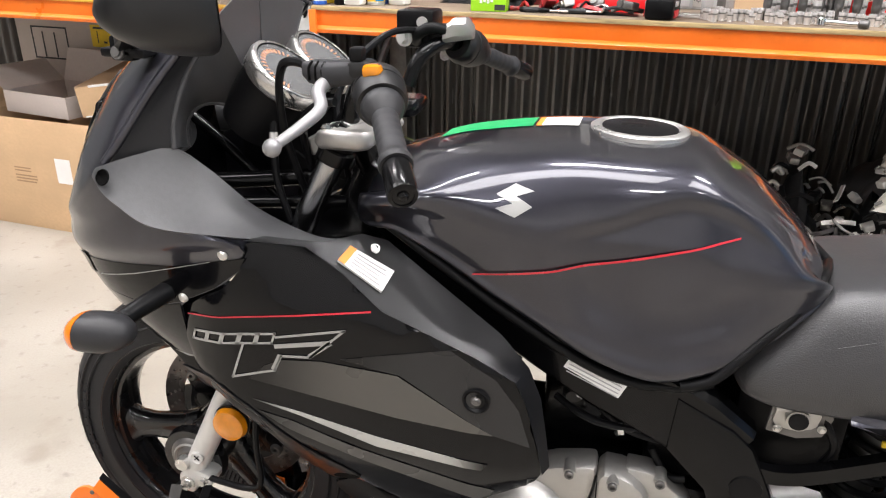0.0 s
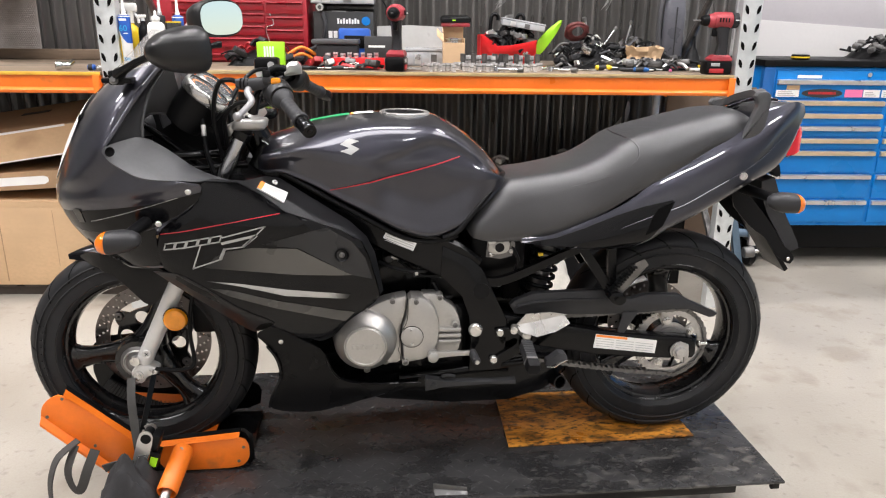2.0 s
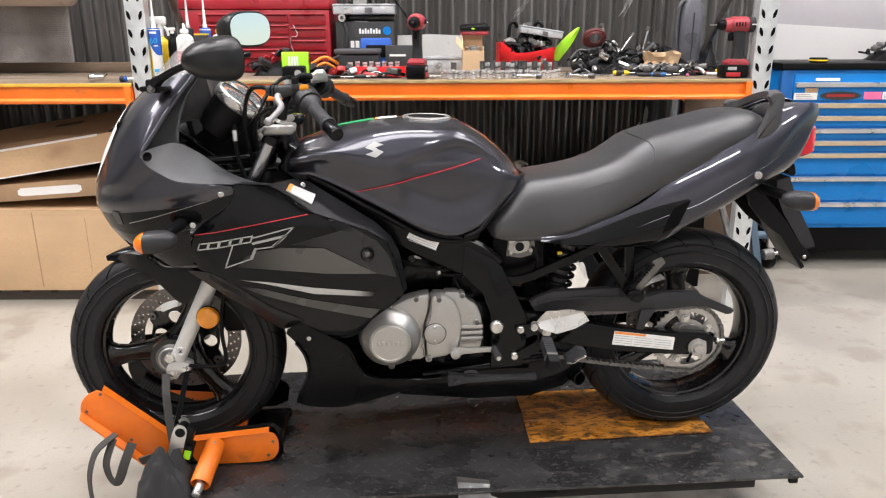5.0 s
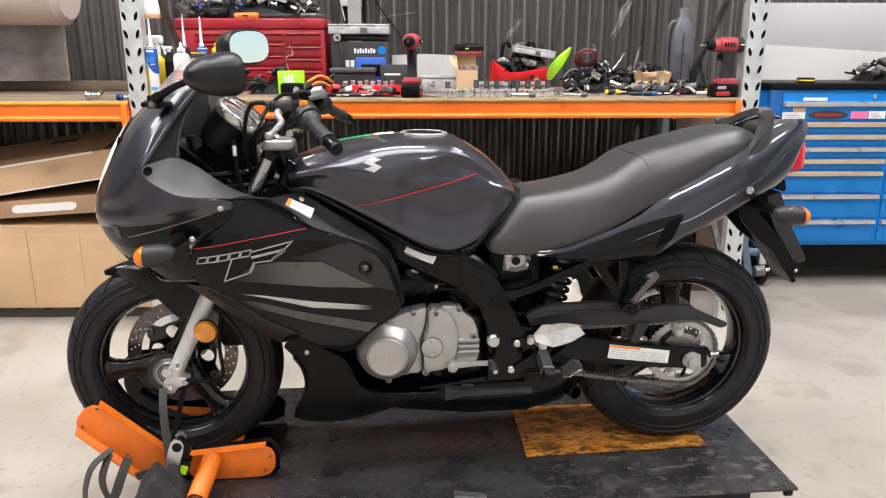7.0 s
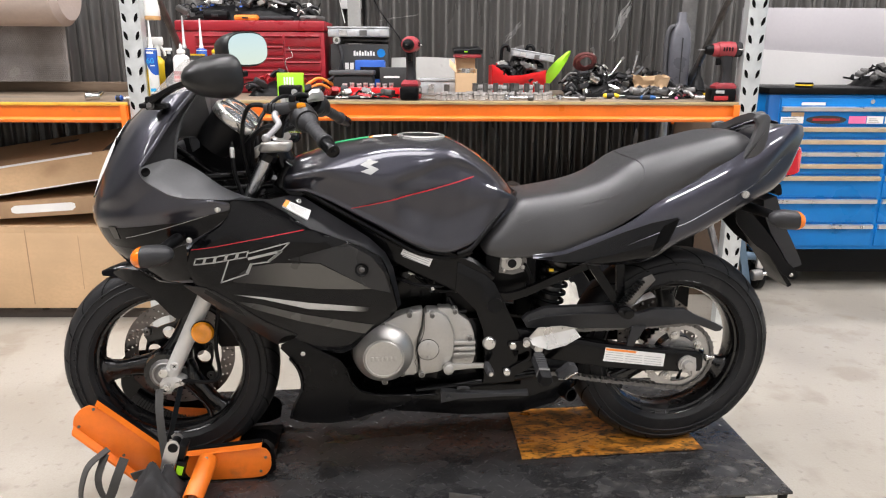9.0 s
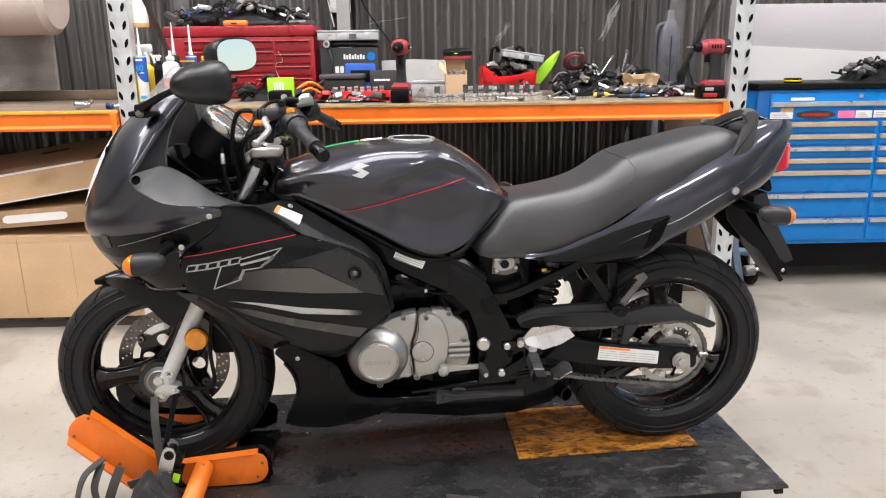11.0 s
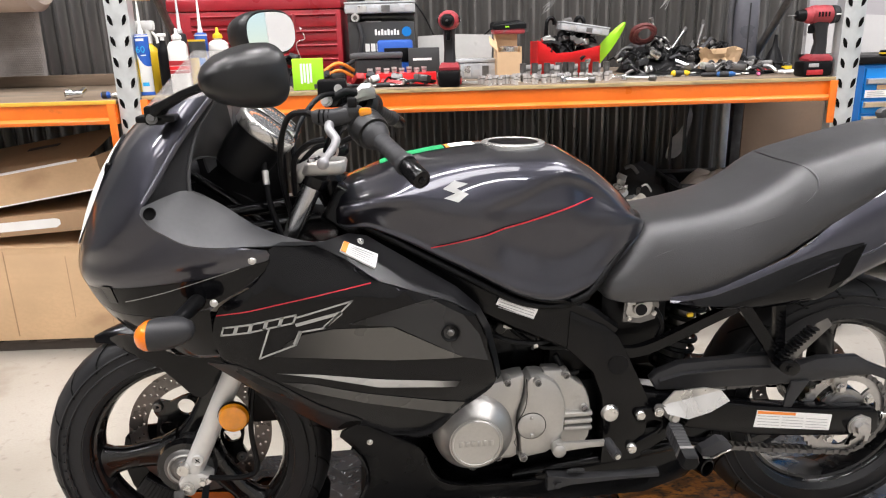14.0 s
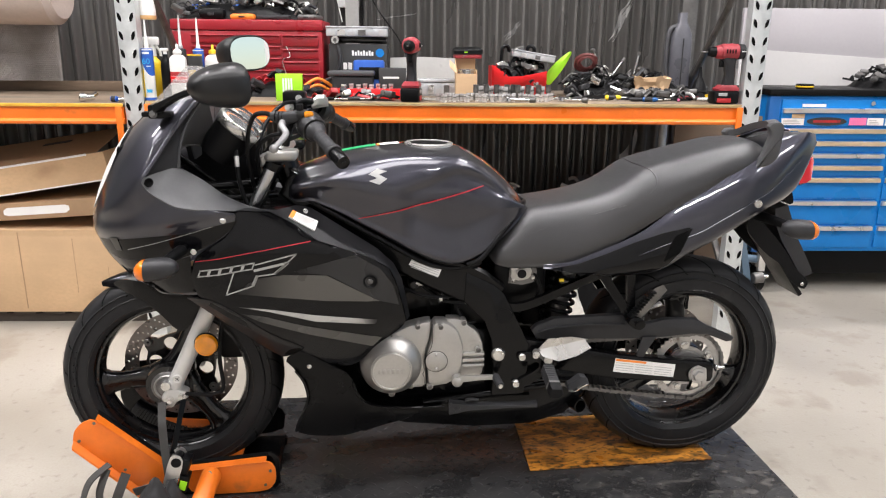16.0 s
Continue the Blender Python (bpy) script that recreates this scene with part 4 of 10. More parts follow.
for p, q in zip(dense, dense[1:]):
    acc += math.dist(p, q)
    if acc >= 0.0159:
        acc = 0.0
        w = math.atan2(q[1] - p[1], q[0] - p[0])
        c, s = math.cos(w), math.sin(w)
        off = 0.0 if k % 2 else 0.0022
        o = [(-0.0125, 0), (-0.0095, 0.0062), (-0.003, 0.0048), (0.003, 0.0048), (0.0095, 0.0062), (0.0125, 0), (0.0095, -0.0062), (0.003, -0.0048), (-0.003, -0.0048), (-0.0095, -0.0062)]
        for y0, y1 in ((-0.0945 - off, -0.0925 - off), (-0.0775 + off, -0.0755 + off)):
            prism(bm, [(p[0] + c * u - s * v, p[1] + s * u + c * v) for u, v in o], y0, y1)
        cyl(bm, (p[0] + c * 0.008, -0.098, p[1] + s * 0.008), (p[0] + c * 0.008, -0.072, p[1] + s * 0.008), 0.0036, seg=8)
        k += 1
bp("chain", bm, DARK_STEEL, label="oily grey drive chain")

# fork
FS = Vector((-0.731, 0, 0.445))
FT = Vector((-0.415, 0, 1.085))
fdir = (FT - FS).normalized()


def on_fork(t, y):
    p = FS + fdir * t
    return Vector((p.x, y, p.z))


for y in (-0.105, 0.105):
    bm = B()
    cyl(bm, on_fork(0.035, y), on_fork(0.32, y), 0.0205, 0.0215, 28)
    cyl(bm, on_fork(0.32, y), on_fork(0.345, y), 0.0255, 0.0245, 28, bev=0.003)
    loft(bm, [[on_fork(t_, y) + Vector((a, 0, b)) for a, b in ((-0.021 * w_, -0.004), (-0.013 * w_, -0.012), (0.012 * w_, -0.010), (0.022 * w_, 0.0), (0.014 * w_, 0.010), (-0.012 * w_, 0.008))] for t_, w_ in ((-0.026, 0.45), (-0.014, 0.75), (0.0, 0.95), (0.04, 0.95))])
    prism(bm, [(-0.748, 0.452), (-0.738, 0.424), (-0.720, 0.420), (-0.706, 0.440), (-0.680, 0.446), (-0.678, 0.464), (-0.700, 0.474), (-0.728, 0.476)], y - 0.019, y + 0.019, rounds=1, r=0.005)
    fk = bp("fork_leg", bm, FORK_SILVER, label="silver lower fork leg")
    bp("fork_tube", cyl(B(), on_fork(0.34, y), on_fork(0.70, y), 0.0185, seg=28), FORK_TUBE, fk, "polished upper fork tube")
    sg = -1 if y < 0 else 1
    bp("pinch_bolt", hexbolt(B(), (-0.727, y + sg * 0.018, 0.444), (0, sg, 0), 0.010, 0.012), STEEL, fk)
    bp("pinch_bolt", hexbolt(B(), (-0.695, y + sg * 0.018, 0.455), (0, sg, 0), 0.0068, 0.010), STEEL, fk)
    bm = lathe(B(), [(0.0125, 0.0), (0.0125, 0.004), (0.0105, 0.006), (0.008, 0.0035), (0.0, 0.0035)], (-0.700, y + sg * 0.0185, 0.506), (0, sg, 0), 24)
    dr = bp("drain_boss", bm, FORK_SILVER, fk)
    for q in range(2):
        w_ = radians(45 + 90 * q)
        bp("cross_slot", tube(B(), [(-0.700 - 0.006 * math.cos(w_), y + sg * 0.0226, 0.506 - 0.006 * math.sin(w_)), (-0.700 + 0.006 * math.cos(w_), y + sg * 0.0226, 0.506 + 0.006 * math.sin(w_))], 0.0010, smooth=False, seg=5), GROOVE, dr)
    bp("fork_clamp", cyl(B(), on_fork(0.682, y), on_fork(0.706, y), 0.0255, 0.0265, 24, bev=0.003), FRAME_BLACK, fk)
    bp("axle_end", cyl(B(), (FX + 0.006, y + sg * 0.012, FZ + 0.020), (FX + 0.006, y + sg * 0.028, FZ + 0.020), 0.012, seg=18), STEEL, fk)
    bm = B()
    lathe(bm, [(0.0, 0.016), (0.018, 0.015), (0.027, 0.010), (0.030, 0.0), (0.028, -0.004), (0.0, -0.004)], (-0.615, sg * 0.140, 0.606), (0.25 * 0, sg, 0), 28)
    rf = bp("side_reflector", bm, AMBER_DEEP, fk, "round amber side reflector")
    bm = cyl(B(), (-0.615, sg * 0.115, 0.606), (-0.615, sg * 0.137, 0.606), 0.012, seg=12)
    cyl(bm, (-0.615, sg * 0.134, 0.606), (-0.615, sg * 0.137, 0.606), 0.032, seg=28)
    bp("bracket", bm, BLACK_PLASTIC, rf)
bp("speedometer_cable", tube(B(), [(-0.700, -0.118, 0.462), (-0.660, -0.120, 0.458), (-0.610, -0.120, 0.456), (-0.585, -0.118, 0.475), (-0.590, -0.112, 0.56), (-0.575, -0.105, 0.66), (-0.53, -0.10, 0.75)], 0.0055, seg=8), BLACK_PLASTIC)
bp("brake_hose", tube(B(), [(-0.565, 0.075, 0.56), (-0.535, 0.05, 0.62), (-0.54, 0.03, 0.72), (-0.50, 0.02, 0.84)], 0.006, seg=8), BLACK_PLASTIC)
# front mudguard: a sheet bent over the tyre
bm = B()
secs = []
for i in range(15):
    a = radians(122 - 62 * i / 14)
    taper = min(1.0, 0.22 + 0.78 * math.sin(min(1.0, i / 7.0) * math.pi / 2))
    r = FR + 0.016 + 0.010 * (1 - taper)
    ring = []
    for k in range(13):
        f = -1 + 2 * k / 12
        yy = f * 0.070 * taper
        rr = r - (abs(f) ** 2.2) * 0.055 * taper
        ring.append((FX + rr * math.cos(a), yy, FZ + rr * math.sin(a)))
    secs.append(ring)
vs = [[bm.verts.new(p) for p in s] for s in secs]
for A, C2 in zip(vs, vs[1:]):
    for k in range(12):
        bm.faces.new((A[k], A[k + 1], C2[k + 1], C2[k]))
bmesh.ops.solidify(bm, geom=bm.faces[:], thickness=0.003)
for sg in (-1, 1):
    panel(bm, [(-0.872, 0.742), (-0.850, 0.755), (-0.815, 0.764), (-0.750, 0.758), (-0.690, 0.736), (-0.632, 0.704), (-0.652, 0.655), (-0.686, 0.618), (-0.708, 0.628), (-0.735, 0.662), (-0.775, 0.706), (-0.802, 0.718), (-0.845, 0.729)], lambda x, z: -0.078 + 0.05 * max(0.0, -0.80 - x) / 0.07, 0.004, 0.03, side=sg)
bp("front_mudguard", bm, PANEL_BLACK, label="black plastic front mudguard")

# main frame: the twin spar, side plate and rails
for sg in (-1, 1):
    bm = B()
    secs = []
    for x, z, w, y in ((-0.40, 1.02, 0.075, 0.075), (-0.32, 0.972, 0.085, 0.115), (-0.18, 0.884, 0.098, 0.140), (-0.03, 0.800, 0.104, 0.143), (0.085, 0.745, 0.104, 0.142), (0.14, 0.705, 0.10, 0.140)):
        nx, nz = 0.5, 0.866
        ring = []
        for u, v in ((-1, -0.6), (-0.85, -1), (0.85, -1), (1, -0.6), (1, 0.6), (0.85, 1), (-0.85, 1), (-1, 0.6)):
            ring.append((x + nx * u * w / 2, sg * (y - 0.022) - sg * 0.022 * -v * -1, z + nz * u * w / 2))
        secs.append(ring)
    loft(bm, secs)
    prism(bm, [(0.060, 0.790), (0.135, 0.752), (0.162, 0.728), (0.185, 0.682), (0.236, 0.575), (0.232, 0.500), (0.224, 0.436), (0.135, 0.434), (0.138, 0.520), (0.132, 0.593), (0.112, 0.650), (0.055, 0.708)], sg * 0.146, sg * 0.100, r=0.005)
    fr = bp("frame_spar", bm, FRAME_BLACK, label="black painted steel frame spar")
    bp("subframe_tube", tube(B(), [(0.16, sg * 0.13, 0.690), (0.20, sg * 0.128, 0.684), (0.25, sg * 0.126, 0.696), (0.35, sg * 0.122, 0.738), (0.50, sg * 0.115, 0.80), (0.85, sg * 0.09, 0.95)], 0.0, flat=(0.021, 0.018, (0, 0, 1))), FRAME_BLACK)
    bp("footrest_strut", tube(B(), [(0.42, sg * 0.125, 0.785), (0.515, sg * 0.135, 0.645)], 0.0, smooth=False, flat=(0.024, 0.014, (1, 0, 0.6))), FRAME_BLACK)
    bp("footrest_strut", tube(B(), [(0.507, sg * 0.125, 0.80), (0.515, sg * 0.135, 0.645)], 0.0, smooth=False, flat=(0.022, 0.014, (1, 0, 0))), FRAME_BLACK)
    bm = B()
    cyl(bm, (0.150, sg * 0.144, 0.556), (0.150, sg * 0.156, 0.556), 0.019, 0.017, 28, bev=0.002)
    bp("pivot_cap", bm, STEEL, fr, "bright swingarm pivot cap")
    for x, z in ((0.215, 0.548), (0.200, 0.470)):
        bp("bracket_bolt", cyl(B(), (x, sg * 0.146, z), (x, sg * 0.158, z), 0.0115, 0.0105, 20, bev=0.002), STEEL, fr)
    bm = cyl(B(), (0.163, sg * 0.140, 0.665), (0.163, sg * 0.148, 0.665), 0.022, 0.021, 24)
    bp("frame_plug", bm, BLACK_PLASTIC, fr)

# swingarm
for sg in (-1, 1):
    bm = B()
    prism(bm, [(0.20, 0.598), (0.30, 0.575), (0.394, 0.555), (0.486, 0.537), (0.602, 0.520), (0.750, 0.506), (0.766, 0.500), (0.772, 0.488), (0.774, 0.456), (0.766, 0.444), (0.741, 0.441), (0.599, 0.452), (0.490, 0.462), (0.30, 0.500), (0.20, 0.515)], sg * 0.133, sg * 0.093, r=0.007)
    sa = bp("swingarm", bm, FRAME_BLACK, label="black box-section swingarm")
    bm = B()
    hexbolt(bm, (BX + 0.010, sg * 0.138, BZ - 0.006), (0, sg, 0), 0.016, 0.016)
    lathe(bm, [(0.018, 0.0), (0.026, 0.0), (0.026, 0.004), (0.018, 0.004)], (BX + 0.010, sg * 0.134, BZ - 0.006), (0, sg, 0), 24, closed=True)
    bp("axle_nut", bm, SPROCKET, sa)
    bm = B()
    prism(bm, [(BX - 0.020, BZ - 0.050), (BX - 0.010, BZ - 0.050), (BX - 0.008, BZ), (BX + 0.010, BZ + 0.022), (BX + 0.034, BZ + 0.012), (BX + 0.038, BZ - 0.02), (BX + 0.034, BZ - 0.045), (BX + 0.026, BZ - 0.045), (BX + 0.026, BZ - 0.012), (BX + 0.010, BZ + 0.006), (BX - 0.006, BZ - 0.020)], sg * 0.1345, sg * 0.139)
    bp("chain_adjuster", bm, SPROCKET, sa)
    bm = cyl(B(), (0.785, sg * 0.113, 0.478), (0.812, sg * 0.113, 0.478), 0.005, seg=10)
    bp("adjuster_bolt", hexbolt(bm, (0.786, sg * 0.113, 0.478), (1, 0, 0), 0.008, 0.007), STEEL, sa)
    if sg < 0:
        lab = prism(B(), [(0.483, 0.527), (0.657, 0.502), (0.654, 0.464), (0.478, 0.487)], -0.1348, -0.1335)
        lb = bp("warning_label", lab, PAPER, sa, "white chain warning label with orange heading")
        bp("heading", prism(B(), [(0.484, 0.526), (0.572, 0.5135), (0.571, 0.5075), (0.484, 0.5195)], -0.1356, -0.1350), ORANGE_LABEL, lb)
        bm = B()
        for j in range(4):
            for k in range(3):
                x0 = 0.485 + k * 0.056
                zz = 0.515 - j * 0.0070 - k * 0.0081
                prism(bm, [(x0, zz), (x0 + 0.050, zz - 0.0072), (x0 + 0.050, zz - 0.0086), (x0, zz - 0.0014)], -0.1354, -0.1350)
        bp("print", bm, INK, lb)
# chain guard
bm = B()
prism(bm, [(0.245, 0.612), (0.259, 0.626), (0.306, 0.644), (0.504, 0.650), (0.513, 0.637), (0.545, 0.624), (0.575, 0.621), (0.620, 0.633), (0.712, 0.630), (0.745, 0.610), (0.828, 0.572), (0.820, 0.562), (0.806, 0.560), (0.747, 0.584), (0.700, 0.587), (0.624, 0.580), (0.509, 0.578), (0.26, 0.586)], -0.122, -0.098, r=0.004)
loft(bm, [[(x, y, z + dz) for y, dz in ((-0.122, -0.004), (-0.131, -0.002), (-0.131, 0.001), (-0.122, 0.003))] for x, z in ((0.262, 0.610), (0.31, 0.622), (0.40, 0.627), (0.505, 0.624))])
prism(bm, [(0.557, 0.585), (0.599, 0.585), (0.575, 0.545), (0.564, 0.522), (0.545, 0.524), (0.548, 0.545)], -0.128, -0.121, r=0.002)
bp("chain_guard", bm, GREY_PLASTIC, label="dark grey plastic chain guard")
# rear hugger, shock
bm = B()
tube(bm, [(0.33, 0.0, 0.56), (0.38, 0.0, 0.80)], 0.028, smooth=False, seg=14)
shock = bp("rear_shock", bm, DARK_STEEL)
for i in range(9):
    bp("coil", lathe(B(), [(0.040 + 0.006 * math.cos(w), 0.006 * math.sin(w)) for w in [2 * math.pi * q / 8 for q in range(8)]], (0.335 + 0.0052 * i, 0, 0.585 + 0.024 * i), (0.2, 0, 1), 20, closed=True), BLACK_PLASTIC, shock)

# engine
eng = bp("engine", box(B(), -0.20, 0.14, -0.11, 0.12, 0.42, 0.62, 0.02), FRAME_BLACK, label="air-cooled engine with dark crankcase and silver covers")
bp("cylinder", box(B(), -0.12, 0.03, -0.07, 0.07, 0.619, 0.801, 0.01), FRAME_BLACK, eng)
# added black block hides the orange reflection on top of the crankcase
bp("starter_cover", box(B(), 0.032, 0.138, -0.088, 0.10, 0.6205, 0.690, 0.012), BLACK_PLASTIC, eng)
bp("cylinder_head", box(B(), -0.16, 0.08, -0.12, 0.12, 0.80, 0.86, 0.02), FIN, eng)
bm = B()
prism(bm, [(-0.178, 0.476), (-0.204, 0.523), (-0.194, 0.572), (-0.161, 0.609), (-0.100, 0.645), (-0.047, 0.657), (-0.030, 0.657), (-0.034, 0.609), (-0.048, 0.568), (-0.045, 0.510), (-0.042, 0.468), (-0.116, 0.466)], -0.152, -0.10, rounds=1, r=0.010)
lathe(bm, [(0.083, 0.0), (0.080, 0.016), (0.070, 0.030), (0.058, 0.040), (0.054, 0.052), (0.0, 0.052)], (-0.139, -0.148, 0.541), (0, -1, 0), 48)
ec = bp("generator_cover", bm, CAST, eng, "silver cast generator cover")
bm = B()
lathe(bm, [(0.052, 0.0), (0.050, 0.003), (0.047, 0.0035), (0.046, 0.0015), (0.0, 0.0015)], (-0.139, -0.2005, 0.541), (0, -1, 0), 48)
for j in range(6):
    box(bm, -0.173 + j * 0.012, -0.165 + j * 0.012, -0.2040, -0.2015, 0.536, 0.548, 0.0008)
bp("cover_boss", bm, CAST, ec, "round boss with raised lettering bars")
bm = B()
prism(bm, [(-0.028, 0.657), (0.010, 0.656), (0.038, 0.634), (0.055, 0.585), (0.050, 0.519), (0.024, 0.480), (-0.040, 0.470), (-0.043, 0.510), (-0.046, 0.568), (-0.032, 0.609)], -0.160, -0.10, rounds=1, r=0.010)
sc = bp("sprocket_cover", bm, CAST, eng, "silver cast sprocket cover with ribs")
bp("rear_cover", prism(B(), [(0.000, 0.659), (0.048, 0.658), (0.072, 0.636), (0.097, 0.618), (0.111, 0.578), (0.112, 0.505), (0.096, 0.480), (0.030, 0.473)], -0.140, -0.10, rounds=1, r=0.006), CAST, sc)
for j in range(3):
    bp("cover_rib", box(B(), 0.052, 0.112, -0.152, -0.138, 0.522 + 0.0165 * j, 0.532 + 0.0165 * j, 0.003), CAST, sc)
bm = lathe(B(), [(0.0, 0.0030), (0.0265, 0.0030), (0.0285, 0.0015), (0.0285, 0.0)], (-0.019, -0.160, 0.547), (0, -1, 0), 40)
for z in (0.527, 0.567):
    screw(bm, (-0.019, -0.1630, z), (0, -1, 0), 0.0045)
ic_ = bp("inspection_cap", bm, CAST, sc)
bp("cap_joint", lathe(B(), [(0.0292, 0.0009), (0.0300, 0.0011), (0.0306, 0.0002)], (-0.019, -0.160, 0.547), (0, -1, 0), 40), GROOVE, ic_)
bp("cover_joint", tube(B(), [(-0.030, -0.1598, 0.654), (-0.029, -0.1602, 0.632), (-0.029, -0.1602, 0.609), (-0.034, -0.1602, 0.584), (-0.051, -0.1602, 0.552), (-0.051, -0.1602, 0.522), (-0.055, -0.1602, 0.512), (-0.050, -0.1602, 0.500), (-0.049, -0.1598, 0.476)], 0.0008, seg=6), GROOVE, sc)
for x, z, y in ((-0.141, 0.623, -0.150), (-0.068, 0.647, -0.152), (-0.008, 0.647, -0.160), (0.055, 0.649, -0.140), (0.096, 0.571, -0.140), (-0.088, 0.478, -0.152), (-0.036, 0.476, -0.158), (-0.137, 0.440, -0.120)):
    bm = cyl(B(), (x, y + 0.02, z), (x, y - 0.007, z), 0.0095, 0.0085, 18)
    bo = bp("cover_boss_lug", bm, CAST, eng)
    bm = lathe(B(), [(0.0065, 0.0), (0.0065, 0.004), (0.0055, 0.005), (0.0036, 0.005), (0.0034, 0.0015), (0.0, 0.0015)], (x, y - 0.007, z), (0, -1, 0), 16)
    bp("cover_bolt", bm, DARK_STEEL, bo)
for sx in (-0.06, 0.02):
    bp("inlet_stub", tube(B(), [(sx, -0.06, 0.86), (sx + 0.03, -0.05, 0.90)], 0.02, smooth=False), BLACK_PLASTIC, eng)
for a, b in (((-0.05, -0.10, 0.74), (0.06, -0.118, 0.70)), ((-0.02, -0.11, 0.78), (0.10, -0.118, 0.72)), ((0.04, -0.11, 0.68), (0.09, -0.115, 0.64))):
    bp("hose", tube(B(), [a, ((a[0] + b[0]) / 2, a[1] - 0.005, (a[2] + b[2]) / 2 - 0.02), b], 0.006), BLACK_PLASTIC, eng)
bp("carburettor_fitting", box(B(), -0.070, -0.050, -0.118, -0.08, 0.745, 0.762, 0.004), CAST, eng)
bp("carburettor_fitting", cyl(B(), (0.06, -0.12, 0.70), (0.075, -0.125, 0.695), 0.006), STEEL, eng)
for x, z, r_ in ((-0.075, 0.752, 0.016), (-0.030, 0.748, 0.013), (0.020, 0.742, 0.016)):
    cb = bp("carburettor_bowl", lathe(B(), [(0.0, 0.030), (r_ * 0.6, 0.029), (r_, 0.020), (r_, 0.0), (0.0, 0.0)], (x, -0.090, z), (0, -1, -0.15), 18), FIN, eng)
    bp("bowl_screw", screw(B(), (x + r_ * 0.5, -0.119, z + 0.002), (0, -1, 0), 0.0035), STEEL, cb)
for pts, r_, mt in ((((-0.11, -0.105, 0.775), (-0.06, -0.122, 0.778), (0.0, -0.122, 0.770), (0.045, -0.118, 0.752)), 0.0045, BLACK_PLASTIC), (((-0.10, -0.10, 0.735), (-0.05, -0.125, 0.722), (0.01, -0.125, 0.716), (0.05, -0.115, 0.725)), 0.0055, BLACK_PLASTIC),
                    (((-0.02, -0.12, 0.79), (0.00, -0.126, 0.765), (0.005, -0.124, 0.735), (-0.01, -0.12, 0.70)), 0.004, GREY_PLASTIC), (((0.235, -0.115, 0.790), (0.250, -0.122, 0.765), (0.262, -0.120, 0.735), (0.255, -0.11, 0.70)), 0.005, BLACK_PLASTIC)):
    bp("hose", tube(B(), pts, r_, seg=8), mt, eng)
for x, z in ((-0.052, 0.765), (0.046, 0.728), (-0.005, 0.712)):
    bp("hose_clip", lathe(B(), [(0.006, -0.004), (0.0085, -0.004), (0.0085, 0.004), (0.006, 0.004)], (x, -0.124, z), (1, 0, 0.2), 14, closed=True), STEEL, eng)
bp("carburettor", box(B(), 0.02, 0.11, -0.10, 0.10, 0.70, 0.79, 0.015), FIN, eng)
# gear lever, footrest, heel guard
bm = B()
loft(bm, [[(x, y, z + dz * h) for y, dz in ((-0.166, -1), (-0.174, -1), (-0.176, 0), (-0.174, 1), (-0.166, 1))] for x, z, h in ((0.030, 0.498, 0.011), (0.060, 0.500, 0.0085), (0.100, 0.501, 0.0065), (0.138, 0.501, 0.006), (0.142, 0.501, 0.005))])
lathe(bm, [(0.0, 0.034), (0.008, 0.034), (0.014, 0.030), (0.015, 0.0), (0.0, 0.0)], (0.036, -0.150, 0.494), (0, -1, 0), 22)
gl = bp("gear_lever", bm, CAST, label="dull silver gear lever")
bp("rubber_peg", cyl(B(), (0.140, -0.165, 0.501), (0.146, -0.215, 0.496), 0.0105, seg=16, bev=0.002), GREY_PLASTIC, gl)
bp("peg_end", cyl(B(), (0.146, -0.215, 0.496), (0.1465, -0.219, 0.4955), 0.006, seg=14), STEEL, gl)
bm = B()
crease = [(0.258, 0.571), (0.290, 0.577), (0.340, 0.587), (0.384, 0.596)]
above = [(0.262, 0.580), (0.281, 0.602), (0.345, 0.606), (0.392, 0.597)]
below = [(0.266, 0.556), (0.312, 0.540), (0.360, 0.553), (0.399, 0.576)]
for y0, y1, flip in ((0.0, 0.0, 1), (0.004, 0.004, -1)):
    rows_ = [[(x, -0.162 + y0, z) for x, z in above], [(x, -0.158 + y0, z) for x, z in crease], [(x, -0.170 + y0, z) for x, z in below]]
    add(bm, [p for r in rows_ for p in r], [(i * 4 + j, i * 4 + j + 1, i * 4 + j + 5, i * 4 + j + 4)[::flip] for i in range(2) for j in range(3)])
ring_ = [0, 1, 2, 3, 7, 11, 10, 9, 8, 4]
bm.verts.ensure_lookup_table()
for i, j in zip(ring_, ring_[1:] + ring_[:1]):
    bm.faces.new([bm.verts[q] for q in (i, j, j + 12, i + 12)])
hg = bp("heel_guard", bm, ALU, label="brushed aluminium heel guard folded along a crease", angle=12)
bp("guard_bracket", prism(B(), [(0.240, 0.560), (0.246, 0.574), (0.262, 0.572), (0.300, 0.540), (0.296, 0.524), (0.280, 0.528), (0.262, 0.548)], -0.160, -0.153, rounds=1, r=0.002), DARK_STEEL, hg)
for x, z, r_ in ((0.251, 0.556, 0.0075), (0.285, 0.540, 0.0085)):
    bp("bracket_bolt", hexbolt(B(), (x, -0.160, z), (0, -1, 0), r_, 0.007), STEEL, hg)
bm = B()
prism(bm, [(0.200, 0.560), (0.232, 0.562), (0.300, 0.560), (0.310, 0.540), (0.292, 0.500), (0.230, 0.458), (0.195, 0.458), (0.205, 0.480), (0.262, 0.512), (0.262, 0.532), (0.206, 0.535)], -0.152, -0.144, rounds=1, r=0.002)
